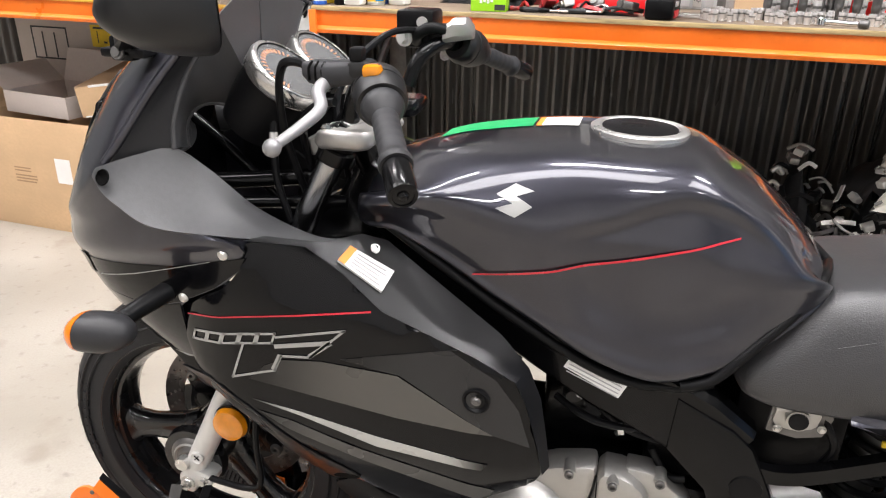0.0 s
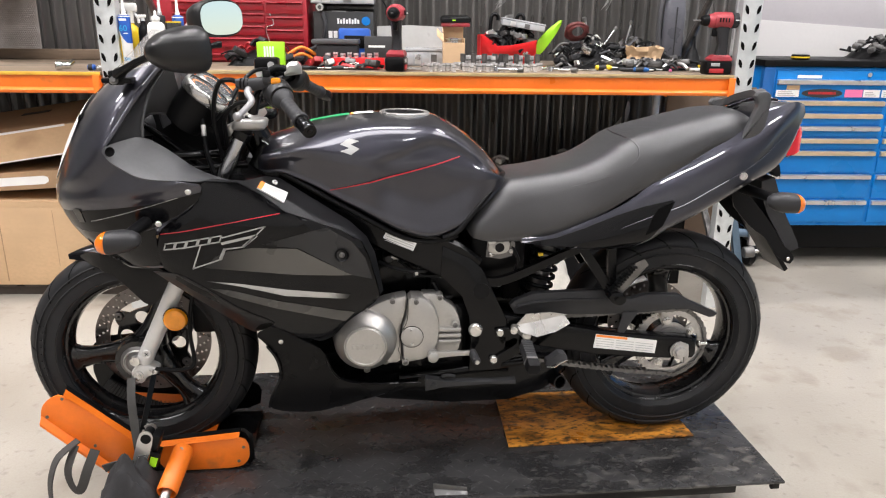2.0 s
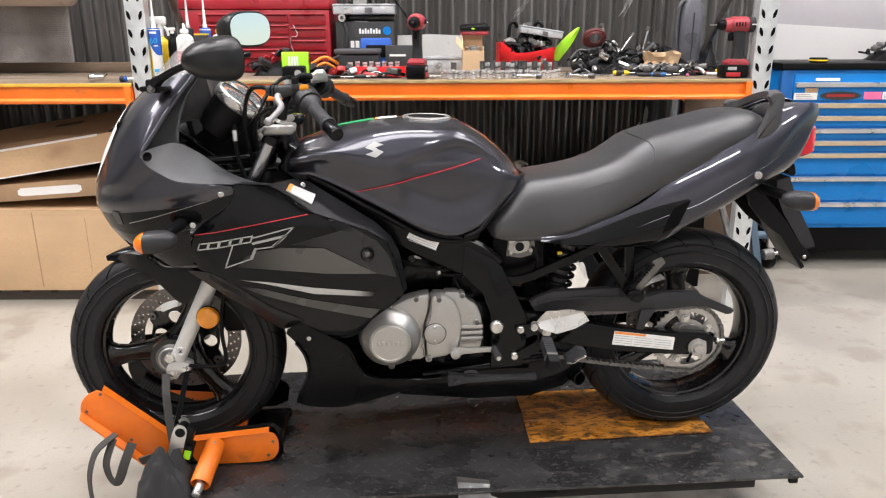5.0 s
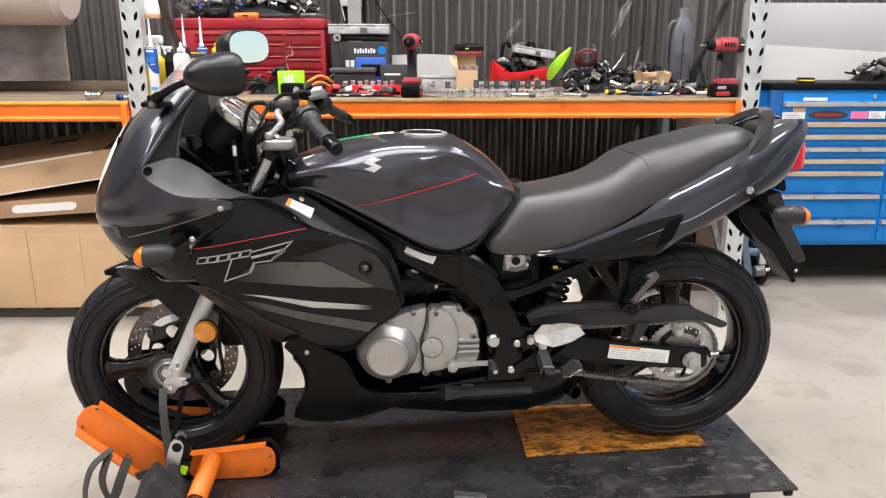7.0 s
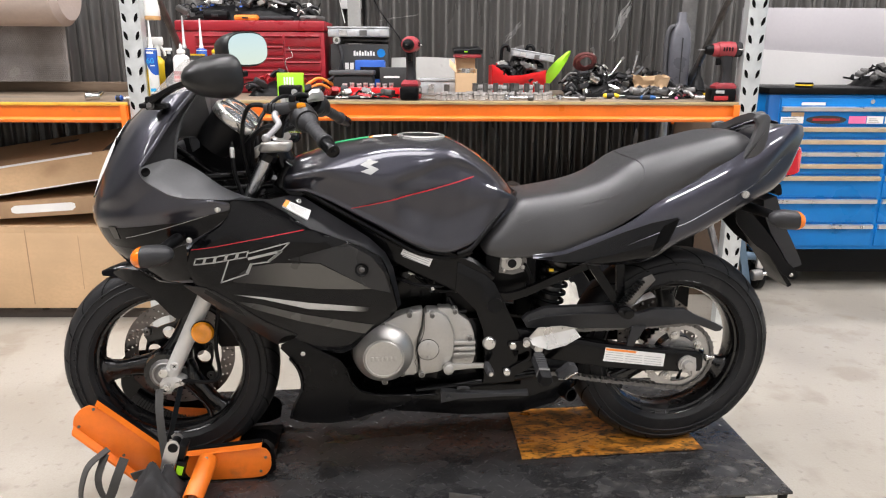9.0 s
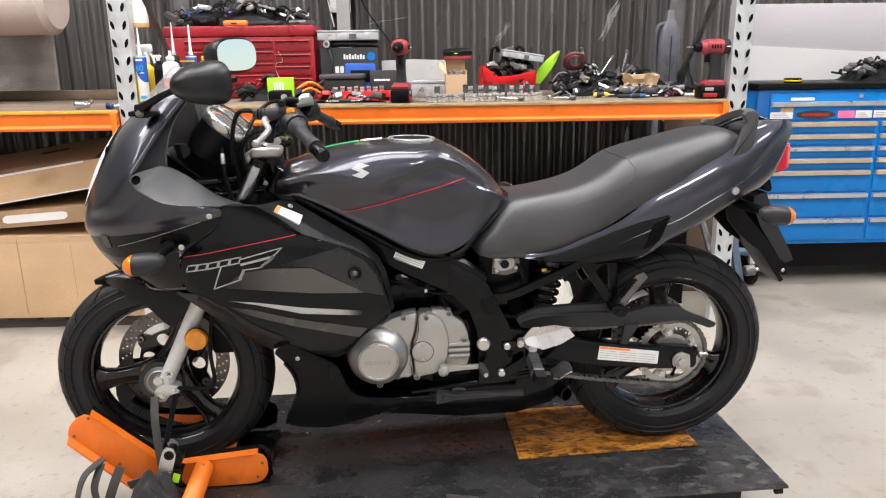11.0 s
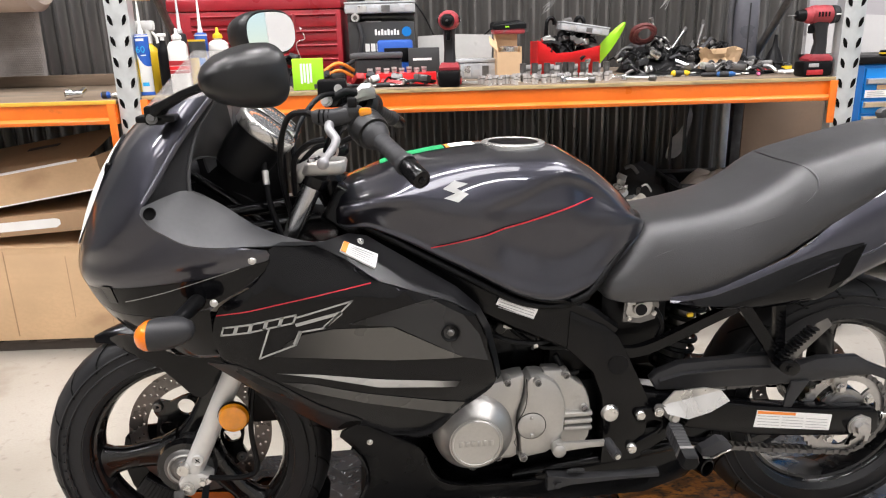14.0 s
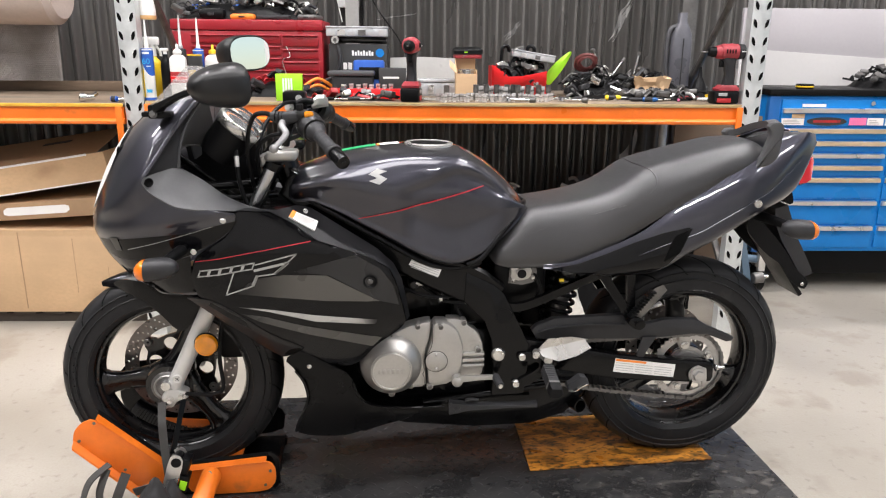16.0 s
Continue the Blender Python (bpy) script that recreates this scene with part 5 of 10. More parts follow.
bp("footrest_bracket", bm, FRAME_BLACK)
p0, p1 = Vector((0.281, -0.160, 0.524)), Vector((0.291, -0.238, 0.480))
peg = [(-0.018, -0.006), (-0.010, -0.015), (0.010, -0.016), (0.019, -0.004), (0.015, 0.011), (-0.012, 0.013)]
ft = bp("footrest", loft(B(), [[p + Vector((dx * w, 0, dz * w)) for dx, dz in peg] for p, w in ((p0, 0.6), (p0.lerp(p1, 0.1), 0.92), (p0.lerp(p1, 0.66), 0.98), (p0.lerp(p1, 0.70), 0.90))]), GREY_PLASTIC, label="black ribbed rubber footrest")
for j in range(6):
    p = p0.lerp(p1, 0.14 + 0.088 * j)
    bp("rib", loft(B(), [[q + Vector((dx * 1.05, 0, dz * 1.05)) for dx, dz in peg] for q in (p, p.lerp(p1, 0.05))]), GREY_PLASTIC, ft)
bp("end_collar", loft(B(), [[q + Vector((dx * 1.1, 0, dz * 1.1)) for dx, dz in peg] for q in (p0.lerp(p1, 0.70), p0.lerp(p1, 0.76))]), DARK_STEEL, ft, "worn pale collar of the footrest")
bp("peg_end", loft(B(), [[p0.lerp(p1, s) + Vector((dx * w, 0, dz * w)) for dx, dz in peg] for s, w in ((0.76, 1.06), (0.95, 1.10), (1.0, 0.9))]), BLACK_PLASTIC, ft)
bm = B()
d0 = Vector((0.515, -0.150, 0.640))
d1 = Vector((0.566, -0.190, 0.738))
loft(bm, [[p + Vector((a, 0, b)) for a, b in ((-0.012, 0.010), (0.010, 0.020), (0.022, 0.004), (0.004, -0.014))] for p in (d0, d0.lerp(d1, 0.15), d0.lerp(d1, 0.95), d1)])
pf = bp("passenger_footrest", bm, DARK_STEEL, label="folded ribbed passenger footrest")
bm = prism(B(), [(0.496, 0.644), (0.512, 0.628), (0.532, 0.622), (0.546, 0.634), (0.542, 0.650), (0.524, 0.660), (0.504, 0.658)], -0.172, -0.135, rounds=1, r=0.002)
hexbolt(bm, (0.521, -0.172, 0.641), (0, -1, 0), 0.007, 0.005)
bp("hinge", bm, FRAME_BLACK, pf, "black hinge with a bolt")
for j in range(11):
    p = d0.lerp(d1, 0.12 + 0.078 * j)
    bp("rib", box(B(), p.x - 0.019, p.x - 0.004, p.y - 0.012, p.y + 0.012, p.z + 0.006, p.z + 0.0105, 0.001), BLACK_PLASTIC, pf)
# side stand and its bracket, lower rail
bm = B()
loft(bm, [[(x, y, z) for y, z in ((-0.150, z0), (-0.158, z0 + 0.003), (-0.158, z1 - 0.003), (-0.150, z1), (-0.138, z1), (-0.138, z0))] for x, z0, z1 in ((0.018, 0.384, 0.424), (0.050, 0.390, 0.420), (0.070, 0.394, 0.414), (0.196, 0.398, 0.410), (0.262, 0.396, 0.412))])
hexbolt(bm, (0.040, -0.158, 0.402), (0, -1, 0), 0.008, 0.007)
hexbolt(bm, (0.020, -0.158, 0.420), (0, -1, 0), 0.004, 0.005)
tube(bm, [(0.062, -0.150, 0.424), (0.078, -0.150, 0.427), (0.098, -0.150, 0.424)], 0.0045, seg=8)
bp("side_stand", bm, GREY_PLASTIC, label="folded grey steel side stand")
bp("lower_rail", tube(B(), [(-0.05, -0.115, 0.405), (0.15, -0.12, 0.43), (0.30, -0.12, 0.45)], 0.012), FRAME_BLACK)
bm = tube(B(), [(0.31, -0.14, 0.475), (0.34, -0.17, 0.485), (0.37, -0.20, 0.505)], 0.009)
cst = bp("centre_stand", bm, FRAME_BLACK)
bp("foot_tab", loft(B(), [[(x, y - 0.016, z), (x, y - 0.010, z + h), (x, y + 0.014, z + h), (x, y + 0.018, z)] for x, y, z, h in ((0.333, -0.185, 0.470, 0.014), (0.346, -0.198, 0.476, 0.022), (0.360, -0.206, 0.492, 0.022), (0.374, -0.212, 0.500, 0.014), (0.379, -0.214, 0.501, 0.008))]), GREY_PLASTIC, cst, "worn rubber foot tab")
bp("tab_edge", tube(B(), [(0.335, -0.202, 0.468), (0.350, -0.215, 0.474), (0.364, -0.223, 0.489), (0.379, -0.229, 0.499)], 0.0025, seg=8), STEEL, cst)
bp("outlet", lathe(B(), [(0.013, -0.03), (0.0205, -0.03), (0.0205, 0.014), (0.0165, 0.015), (0.015, -0.02), (0.0, -0.02)], (0.398, -0.082, 0.364), (0.35, -0.92, 0.05), 24), FRAME_BLACK, cst, "round dark pipe end")
bm = B()
tube(bm, [(-0.22, 0.09, 0.52), (-0.20, 0.10, 0.40), (-0.05, 0.12, 0.37), (0.30, 0.15, 0.40), (0.75, 0.20, 0.52)], lambda s: 0.022 if s < 0.55 else 0.022 + 0.034 * min(1, (s - 0.55) * 6), seg=18)
bp("exhaust", bm, DARK_STEEL, label="dark exhaust pipe and silencer")
# collector drawn deep and black to fill the shaded gap under the engine
bm = B()
loft(bm, [[(x, -0.075 * w, z0), (x, -0.095 * w, (z0 + z1) / 2), (x, -0.075 * w, z1), (x, 0.075 * w, z1), (x, 0.095 * w, (z0 + z1) / 2), (x, 0.075 * w, z0)] for x, z0, z1, w in ((-0.20, 0.35, 0.44, 0.8), (-0.10, 0.325, 0.455, 1.0), (0.10, 0.310, 0.470, 1.15), (0.26, 0.312, 0.475, 1.15), (0.36, 0.335, 0.475, 1.0), (0.43, 0.375, 0.455, 0.6))])
bp("exhaust_collector", bm, FRAME_BLACK)
bm = B()
box(bm, 0.14, 0.29, -0.085, 0.085, 0.66, 0.80, 0.02)
bp("airbox", bm, BLACK_PLASTIC)
# added black plate keeps the gap behind the shock coils dark
bp("inner_mudguard", box(B(), 0.255, 0.372, 0.055, 0.075, 0.560, 0.780, 0.006), BLACK_PLASTIC)
bm = B()
prism(bm, [(0.180, 0.762), (0.184, 0.796), (0.228, 0.800), (0.238, 0.786), (0.234, 0.764), (0.208, 0.756)], -0.128, -0.118, rounds=1, r=0.002)
cyl(bm, (0.208, -0.118, 0.780), (0.208, -0.140, 0.780), 0.0145, seg=20)
lk = bp("helmet_lock", bm, CAST, label="dull silver helmet lock")
bp("lock_plate", plate([(0.176, 0.750), (0.180, 0.803), (0.246, 0.806), (0.252, 0.780), (0.244, 0.752), (0.214, 0.744)], [ring_of(0.208, 0.780, 0.017, 20), ring_of(0.238, 0.792, 0.004, 10)], -0.124, -0.120), DARK_STEEL, lk)
for x, z in ((0.188, 0.758), (0.240, 0.766)):
    bp("lock_screw", screw(B(), (x, -0.128, z), (0, -1, 0), 0.0055), STEEL, lk)
bp("lock_cam", box(B(), 0.180, 0.200, -0.136, -0.128, 0.788, 0.800, 0.003), FORK_SILVER, lk)
bp("keyhole", cyl(B(), (0.208, -0.1401, 0.780), (0.208, -0.142, 0.780), 0.0120, seg=20), BLACK_PLASTIC, lk)

# tank
zt = spl([(-0.388, 1.026), (-0.378, 1.044), (-0.335, 1.063), (-0.246, 1.090), (-0.093, 1.107), (0.031, 1.104), (0.11, 1.068), (0.165, 1.026), (0.200, 0.990), (0.220, 0.962), (0.230, 0.940)])
zb = spl([(-0.388, 0.984), (-0.370, 0.976), (-0.335, 0.978), (-0.300, 0.966), (-0.171, 0.898), (-0.038, 0.826), (0.030, 0.807), (0.098, 0.828), (0.150, 0.866), (0.195, 0.908), (0.220, 0.933), (0.230, 0.938)])
wt = spl([(-0.388, 0.112), (-0.380, 0.130), (-0.345, 0.152), (-0.240, 0.168), (-0.150, 0.178), (-0.05, 0.178), (0.05, 0.166), (0.13, 0.148), (0.19, 0.122), (0.218, 0.100), (0.230, 0.075)])


scallop = spl([(-0.25, 0.990), (-0.10, 1.026), (-0.052, 1.036), (-0.004, 1.056), (0.038, 1.066), (0.08, 1.056), (0.13, 1.025), (0.20, 0.965)])


def tank_section(x, n=11):
    t, b, w = zt(x), zb(x), wt(x)
    h = t - b
    q0, q1 = max(0.0, min(1.0, (x + 0.125) / 0.06)), max(0.0, min(1.0, (0.215 - x) / 0.13))
    recess = 0.016 * q0 * q0 * (3 - 2 * q0) * q1 * q1 * (3 - 2 * q1)
    half = []
    ctrl = [(0.0, t), (0.45 * w, t - 0.006), (0.78 * w, t - 0.026), (0.965 * w, t - min(0.085, 0.32 * h)), (w, t - min(0.115, 0.45 * h)),
            (0.985 * w, b + 0.42 * h), (0.955 * w, b + 0.16 * h), (0.925 * w, b + 0.03 * h), (0.5 * w, b)]
    for v in curve([(y, 0, z) for y, z in ctrl], 8):
        up = max(0.0, min(1.0, (scallop(x) - v.z) / 0.024))
        dn = max(0.0, min(1.0, (v.z - b - 0.02) / 0.09))
        fr = max(0.0, min(1.0, (-0.20 - x) / 0.12))
        bulge = fr * (0.011 * math.exp(-((v.z - (t - 0.040)) / 0.018) ** 2) - 0.004 * max(0.0, min(1.0, (t - 0.062 - v.z) / 0.03))) * (1 if v.x > 0.6 * w else 0)
        half.append((v.x + bulge - recess * up * up * (3 - 2 * up) * dn * dn * (3 - 2 * dn) * (1 if v.x > 0.5 * w else 0), v.z))
    return [(x, -y, z) for y, z in half] + [(x, y, z) for y, z in half[::-1][:-1]]


bm = B()
xs = [-0.388 + 0.618 * (0.5 - 0.5 * math.cos(math.pi * i / 84)) for i in range(85)]
loft(bm, [tank_section(x) for x in xs])
tank = bp("fuel_tank", bm, GLOSS, label="glossy dark metallic grey fuel tank", angle=60)


def tank_y(x, z):
    """Depth of the tank's left side at a height."""
    pts = [(p[2], p[1]) for p in tank_section(x) if p[1] <= -0.35 * wt(x)]
    for (z0, y0), (z1, y1) in zip(pts, pts[1:]):
        if min(z0, z1) <= z <= max(z0, z1) and abs(z1 - z0) > 1e-6:
            return y0 + (y1 - y0) * (z - z0) / (z1 - z0)
    return min(p[1] for p in pts)


def decal(outline, yf, mat, parent, name, off=0.0012, label="", grid=0.015, side=-1):
    bm = panel(B(), outline, lambda x, z: yf(x, z) - off, 0.0008, grid, 0, side, rim=0.0)
    return bp(name, bm, mat, parent, label)


for sg in (-1, 1):
    decal([(-0.215, 0.9405), (-0.10, 0.964), (0.0, 0.988), (0.102, 1.0135), (0.102, 1.0155), (0.0, 0.9910), (-0.10, 0.9668), (-0.215, 0.9422)], tank_y, RED_STRIPE, tank, "pinstripe", 0.0038, "thin red pinstripe", 0.006, side=sg)
    decal([(-0.189, 1.051), (-0.167, 1.064), (-0.143, 1.058), (-0.164, 1.051), (-0.143, 1.041), (-0.163, 1.028), (-0.188, 1.036), (-0.167, 1.043)], tank_y, SILVER_STRIPE, tank, "tank_badge", 0.0015, "angular silver badge shape", side=sg)
# filler cap
bm = B()
o = Vector((-0.028, 0.0, 1.1030))
ax = Vector((0.02, 0, 1)).normalized()
lathe(bm, [(0.030, -0.01), (0.065, -0.01), (0.065, 0.005), (0.062, 0.007), (0.053, 0.007), (0.051, 0.005), (0.030, 0.005)], o, ax, 48, closed=True)
capo = bp("filler_cap", bm, ALU, tank, "silver-ringed locking filler cap")
bm = lathe(B(), [(0.0, 0.009), (0.030, 0.009), (0.050, 0.0065), (0.050, 0.0)], o, ax, 40)
box(bm, -0.055, -0.02, -0.012, 0.012, 1.106, 1.113, 0.003)
bp("cap_lid", bm, BLACK_PLASTIC, capo)
# stickers on top of the tank


def tank_top_sheet(x0, x1, y0, y1, mat, name, label):
    bm = B()
    n, m = 10, 6
    g = []
    for i in range(n + 1):
        x = x0 + (x1 - x0) * i / n
        sec = tank_section(x)
        half = [(abs(p[1]), p[2]) for p in sec[:len(sec) // 2 + 1] if p[1] <= 1e-9]
        row = []
        for j in range(m + 1):
            y = y0 + (y1 - y0) * j / m
            z = float(np.interp(abs(y), [h[0] for h in half[:26]], [h[1] for h in half[:26]]))
            row.append(bm.verts.new((x, y, z + 0.0012)))
        g.append(row)
    for a, b in zip(g, g[1:]):
        for j in range(m):
            bm.faces.new((a[j], b[j], b[j + 1], a[j + 1]))
    return bp(name, bm, mat, tank, label)


tank_top_sheet(-0.300, -0.170, -0.010, 0.055, GREEN_LABEL, "green_sticker", "green warning sticker")
tank_top_sheet(-0.166, -0.158, -0.010, 0.050, ORANGE_LABEL, "sticker_edge", "orange sticker edge")
tank_top_sheet(-0.158, -0.108, -0.010, 0.050, PAPER, "white_sticker", "white printed sticker")
# ---- seat ----
st = spl([(0.118, 0.838), (0.145, 0.872), (0.175, 0.905), (0.205, 0.932), (0.235, 0.949), (0.300, 0.959), (0.380, 0.974), (0.440, 0.993), (0.488, 1.020), (0.523, 1.045), (0.565, 1.063), (0.62, 1.078), (0.70, 1.099), (0.785, 1.118), (0.83, 1.121), (0.865, 1.111), (0.885, 1.092), (0.895, 1.070)])
sb = spl([(0.118, 0.828), (0.140, 0.804), (0.19, 0.795), (0.296, 0.796), (0.418, 0.838), (0.553, 0.916), (0.657, 0.976), (0.776, 1.036), (0.86, 1.055), (0.895, 1.060)])
sw = spl([(0.118, 0.100), (0.145, 0.138), (0.20, 0.148), (0.30, 0.152), (0.45, 0.158), (0.60, 0.152), (0.75, 0.135), (0.86, 0.104), (0.895, 0.055)])


def seat_section(x):
    t, b, w = st(x), sb(x), sw(x)
    h = t - b
    ctrl = [(0, t), (0.35 * w, t - 0.001), (0.66 * w, t - 0.006), (0.84 * w, t - min(0.03, 0.25 * h)), (0.95 * w, t - 0.45 * h), (w, b + 0.28 * h), (0.985 * w, b + 0.10 * h), (0.92 * w, b), (0.4 * w, b)]
    half = [(v.x, v.z) for v in curve([(y, 0, z) for y, z in ctrl], 4)]
    return [(x, -y, z) for y, z in half] + [(x, y, z) for y, z in half[::-1][:-1]]


bm = B()
xs = [0.118 + 0.777 * (0.5 - 0.5 * math.cos(math.pi * i / 70)) for i in range(71)]
loft(bm, [seat_section(x) for x in xs])
seat = bp("seat", bm, VINYL, label="black textured vinyl dual seat", angle=60)
# dark gasket strip between tank and seat
bm = B()
tube(bm, [(0.236, 0.0, 0.945), (0.215, -0.07, 0.948), (0.178, -0.118, 0.915), (0.128, -0.142, 0.862), (0.095, -0.150, 0.826), (0.06, -0.150, 0.812)], 0.007)
tube(bm, [(0.236, 0.0, 0.945), (0.215, 0.07, 0.948), (0.178, 0.118, 0.915), (0.128, 0.142, 0.862), (0.095, 0.150, 0.826), (0.06, 0.150, 0.812)], 0.007)
tube(bm, [(-0.34, -0.135, 0.985), (-0.17, -0.160, 0.890), (-0.04, -0.150, 0.816), (0.05, -0.138, 0.800), (0.10, -0.136, 0.815)], 0.007)
bp("rubber_seal", bm, BLACK_PLASTIC)
# welted edge round the pillion pad, running forward along the side of the seat


def seat_at(x, z):
    """The point of the seat's left skin at a height."""
    h = [p for p in seat_section(x) if p[1] <= 0]
    for a, b in zip(h, h[1:]):
        if min(a[2], b[2]) <= z <= max(a[2], b[2]) and a[1] < -0.02:
            return Vector(a).lerp(Vector(b), (z - a[2]) / (b[2] - a[2] + 1e-9))
    return Vector(h[0])


for sg in (1, -1):
    pts = []
    for x, z in ((0.535, st(0.535) + 0.001), (0.540, st(0.540) - 0.002), (0.548, 1.046), (0.556, 1.028), (0.545, 1.000), (0.492, 0.968), (0.382, 0.934), (0.305, 0.914), (0.22, 0.886), (0.155, 0.860)):
        p = seat_at(x, z) if len(pts) else Vector((x, 0.0, z))
        pts.append((p.x, -sg * p.y * 0.996, p.z))
    bp("pillion_edge", tube(B(), pts, lambda s: 0.0022 - 0.0016 * max(0.0, min(1.0, (s - 0.36) / 0.2)), seg=10, n=5), VINYL, seat)
bp("yellow_tag", box(B(), 0.314, 0.327, -0.124, -0.118, 0.750, 0.758, 0.001), YELLOW, label="small yellow tag")
# ---- tail ----
T_TOP = spl([(0.262, 0.806), (0.330, 0.816), (0.415, 0.848), (0.521, 0.896), (0.623, 0.967), (0.742, 1.028), (0.805, 1.060), (0.850, 1.087), (0.910, 1.122), (0.985, 1.143), (1.020, 1.136)])
T_MID = spl([(0.262, 0.800), (0.340, 0.805), (0.430, 0.830), (0.500, 0.860), (0.600, 0.896), (0.660, 0.915), (0.731, 0.951), (0.802, 0.988), (0.850, 1.012), (0.899, 1.046), (0.953, 1.090), (1.000, 1.118), (1.020, 1.120)])
T_LOW = spl([(0.262, 0.794), (0.353, 0.784), (0.447, 0.774), (0.550, 0.779), (0.605, 0.800), (0.640, 0.824), (0.715, 0.861), (0.812, 0.912), (0.879, 0.944), (0.945, 0.970), (0.974, 1.000), (0.998, 1.055), (1.011, 1.090), (1.020, 1.110)])
T_OUT = spl([(0.262, 0.150), (0.330, 0.166), (0.45, 0.174), (0.65, 0.174), (0.78, 0.164), (0.87, 0.142), (0.95, 0.112), (1.0, 0.086), (1.02, 0.070)])


def tail_y(x, z):
    """Depth of the tail's skin: out to a crease, then back in above and below it."""
    t, m, b, o = T_TOP(x), T_MID(x), T_LOW(x), T_OUT(x)
    if z > m:
        f = (z - m) / max(1e-3, t - m)
        return -o + (t - m) * (0.20 * f + 0.28 * f * f)
    f = min(1.0, (m - z) / max(1e-3, m - b))
    return -o - 0.010 * f + 0.030 * f ** 7


for sg in (-1, 1):
    rows_ = []
    for i in range(49):
        x = 0.262 + 0.758 * i / 48
        t, m, b = T_TOP(x), T_MID(x), T_LOW(x)
        zs = [t + (m - t) * k / 4 for k in range(5)] + [m + (b - m) * k / 8 for k in range(1, 9)]
        rows_.append([(x, -sg * tail_y(x, z), z) for z in zs])
    bm = B()
    g = [[bm.verts.new(p) for p in r] for r in rows_]
    for r0, r1 in zip(g, g[1:]):
        for k in range(len(r0) - 1):
            bm.faces.new((r0[k], r0[k + 1], r1[k + 1], r1[k]))
    bmesh.ops.recalc_face_normals(bm, faces=bm.faces)
    bmesh.ops.solidify(bm, geom=bm.faces[:], thickness=0.004)
    tp = bp("tail_panel", bm, GLOSS, label="glossy dark metallic grey tail panel", angle=30)
    bm = ruled(B(), [(0.27 + 0.72 * i / 12, sg * (T_OUT(0.27 + 0.72 * i / 12) - 0.030), T_TOP(0.27 + 0.72 * i / 12) - 0.006) for i in range(13)],
               [(0.27 + 0.72 * i / 12, sg * 0.045, T_TOP(0.27 + 0.72 * i / 12) - 0.030) for i in range(13)], 2, 0.0, 0.004, (0, 0, 1), 1)
    bp("tail_inner", bm, BLACK_PLASTIC, tp)
    if sg < 0:
        decal([(0.275, 0.798), (0.349, 0.812), (0.420, 0.838), (0.494, 0.868), (0.570, 0.893), (0.641, 0.908), (0.612, 0.838), (0.590, 0.808), (0.545, 0.785), (0.447, 0.780), (0.353, 0.788)], tail_y, PANEL_BLACK, tp, "side_infill", 0.0020, "gloss black lower infill", 0.010)
        decal([(0.575, 0.818), (0.592, 0.868), (0.604, 0.886), (0.646, 0.906), (0.616, 0.840)], tail_y, GROOVE, tp, "side_recess", 0.0032, "black recess", 0.010)
    line = [(0.36 + 0.6 * i / 24) for i in range(25)]
    bp("tail_crease", tube(B(), [(x, sg * (abs(tail_y(x, T_MID(x) - 0.028)) + 0.0005), T_MID(x) - 0.028 - 0.004 * math.sin(6 * x)) for x in line], lambda s: 0.0022 * math.sin(math.pi * (0.03 + 0.94 * s)), seg=8), GLOSS, tp)
    bm = B()
    cyl(bm, (0.825, sg * 0.140, 0.965), (0.825, sg * 0.166, 0.965), 0.012, 0.010, 20)
    bk = bp("luggage_hook", bm, STEEL, tp, "bright luggage hook knob")
bm = B()
secs = []
for x, z0, z1, w in ((0.86, 1.05, 1.085, 0.085), (0.90, 1.05, 1.118, 0.088), (0.96, 1.06, 1.136, 0.075), (1.015, 1.07, 1.134, 0.050), (1.038, 1.085, 1.126, 0.034), (1.050, 1.095, 1.114, 0.018)):
    secs.append([(x, -w, z0), (x, -w, z0 + 0.6 * (z1 - z0)), (x, -0.8 * w, z1 - 0.006), (x, -0.4 * w, z1), (x, 0.4 * w, z1), (x, 0.8 * w, z1 - 0.006), (x, w, z0 + 0.6 * (z1 - z0)), (x, w, z0)])
loft(bm, secs)
bp("tail_top", bm, GLOSS, angle=50)
bm = B()
secs = []
for x, z0, z1, w in ((0.980, 0.990, 1.080, 0.070), (1.012, 0.992, 1.080, 0.066), (1.032, 0.998, 1.072, 0.055), (1.040, 1.006, 1.064, 0.042)):
    secs.append([(x, -w, z0 + 0.01), (x, -w, z1 - 0.01), (x + 0.006, -0.7 * w, z1), (x + 0.006, 0.7 * w, z1), (x, w, z1 - 0.01), (x, w, z0 + 0.01), (x - 0.006, 0.7 * w, z0), (x - 0.006, -0.7 * w, z0)])
loft(bm, secs)
bp("tail_light", bm, RED_LENS, label="red tail light lens")
# grab rail
gr_ = bp("grab_rail", box(B(), 0.835, 0.890, -0.118, 0.118, 1.040, 1.066, 0.008), GREY_PLASTIC, label="black passenger grab rail")
RAIL_GREY = surf("satin_rail", (0.060, 0.060, 0.062), 0.40, scale=8, var=0.15, bump=0.08, spec=0.45)
RAIL = [(0.846, 1.160), (0.854, 1.172), (0.878, 1.174), (0.890, 1.163), (0.889, 1.130), (0.883, 1.082), (0.866, 1.064), (0.840, 1.053), (0.818, 1.044), (0.829, 1.068), (0.840, 1.088), (0.848, 1.112), (0.858, 1.143)]
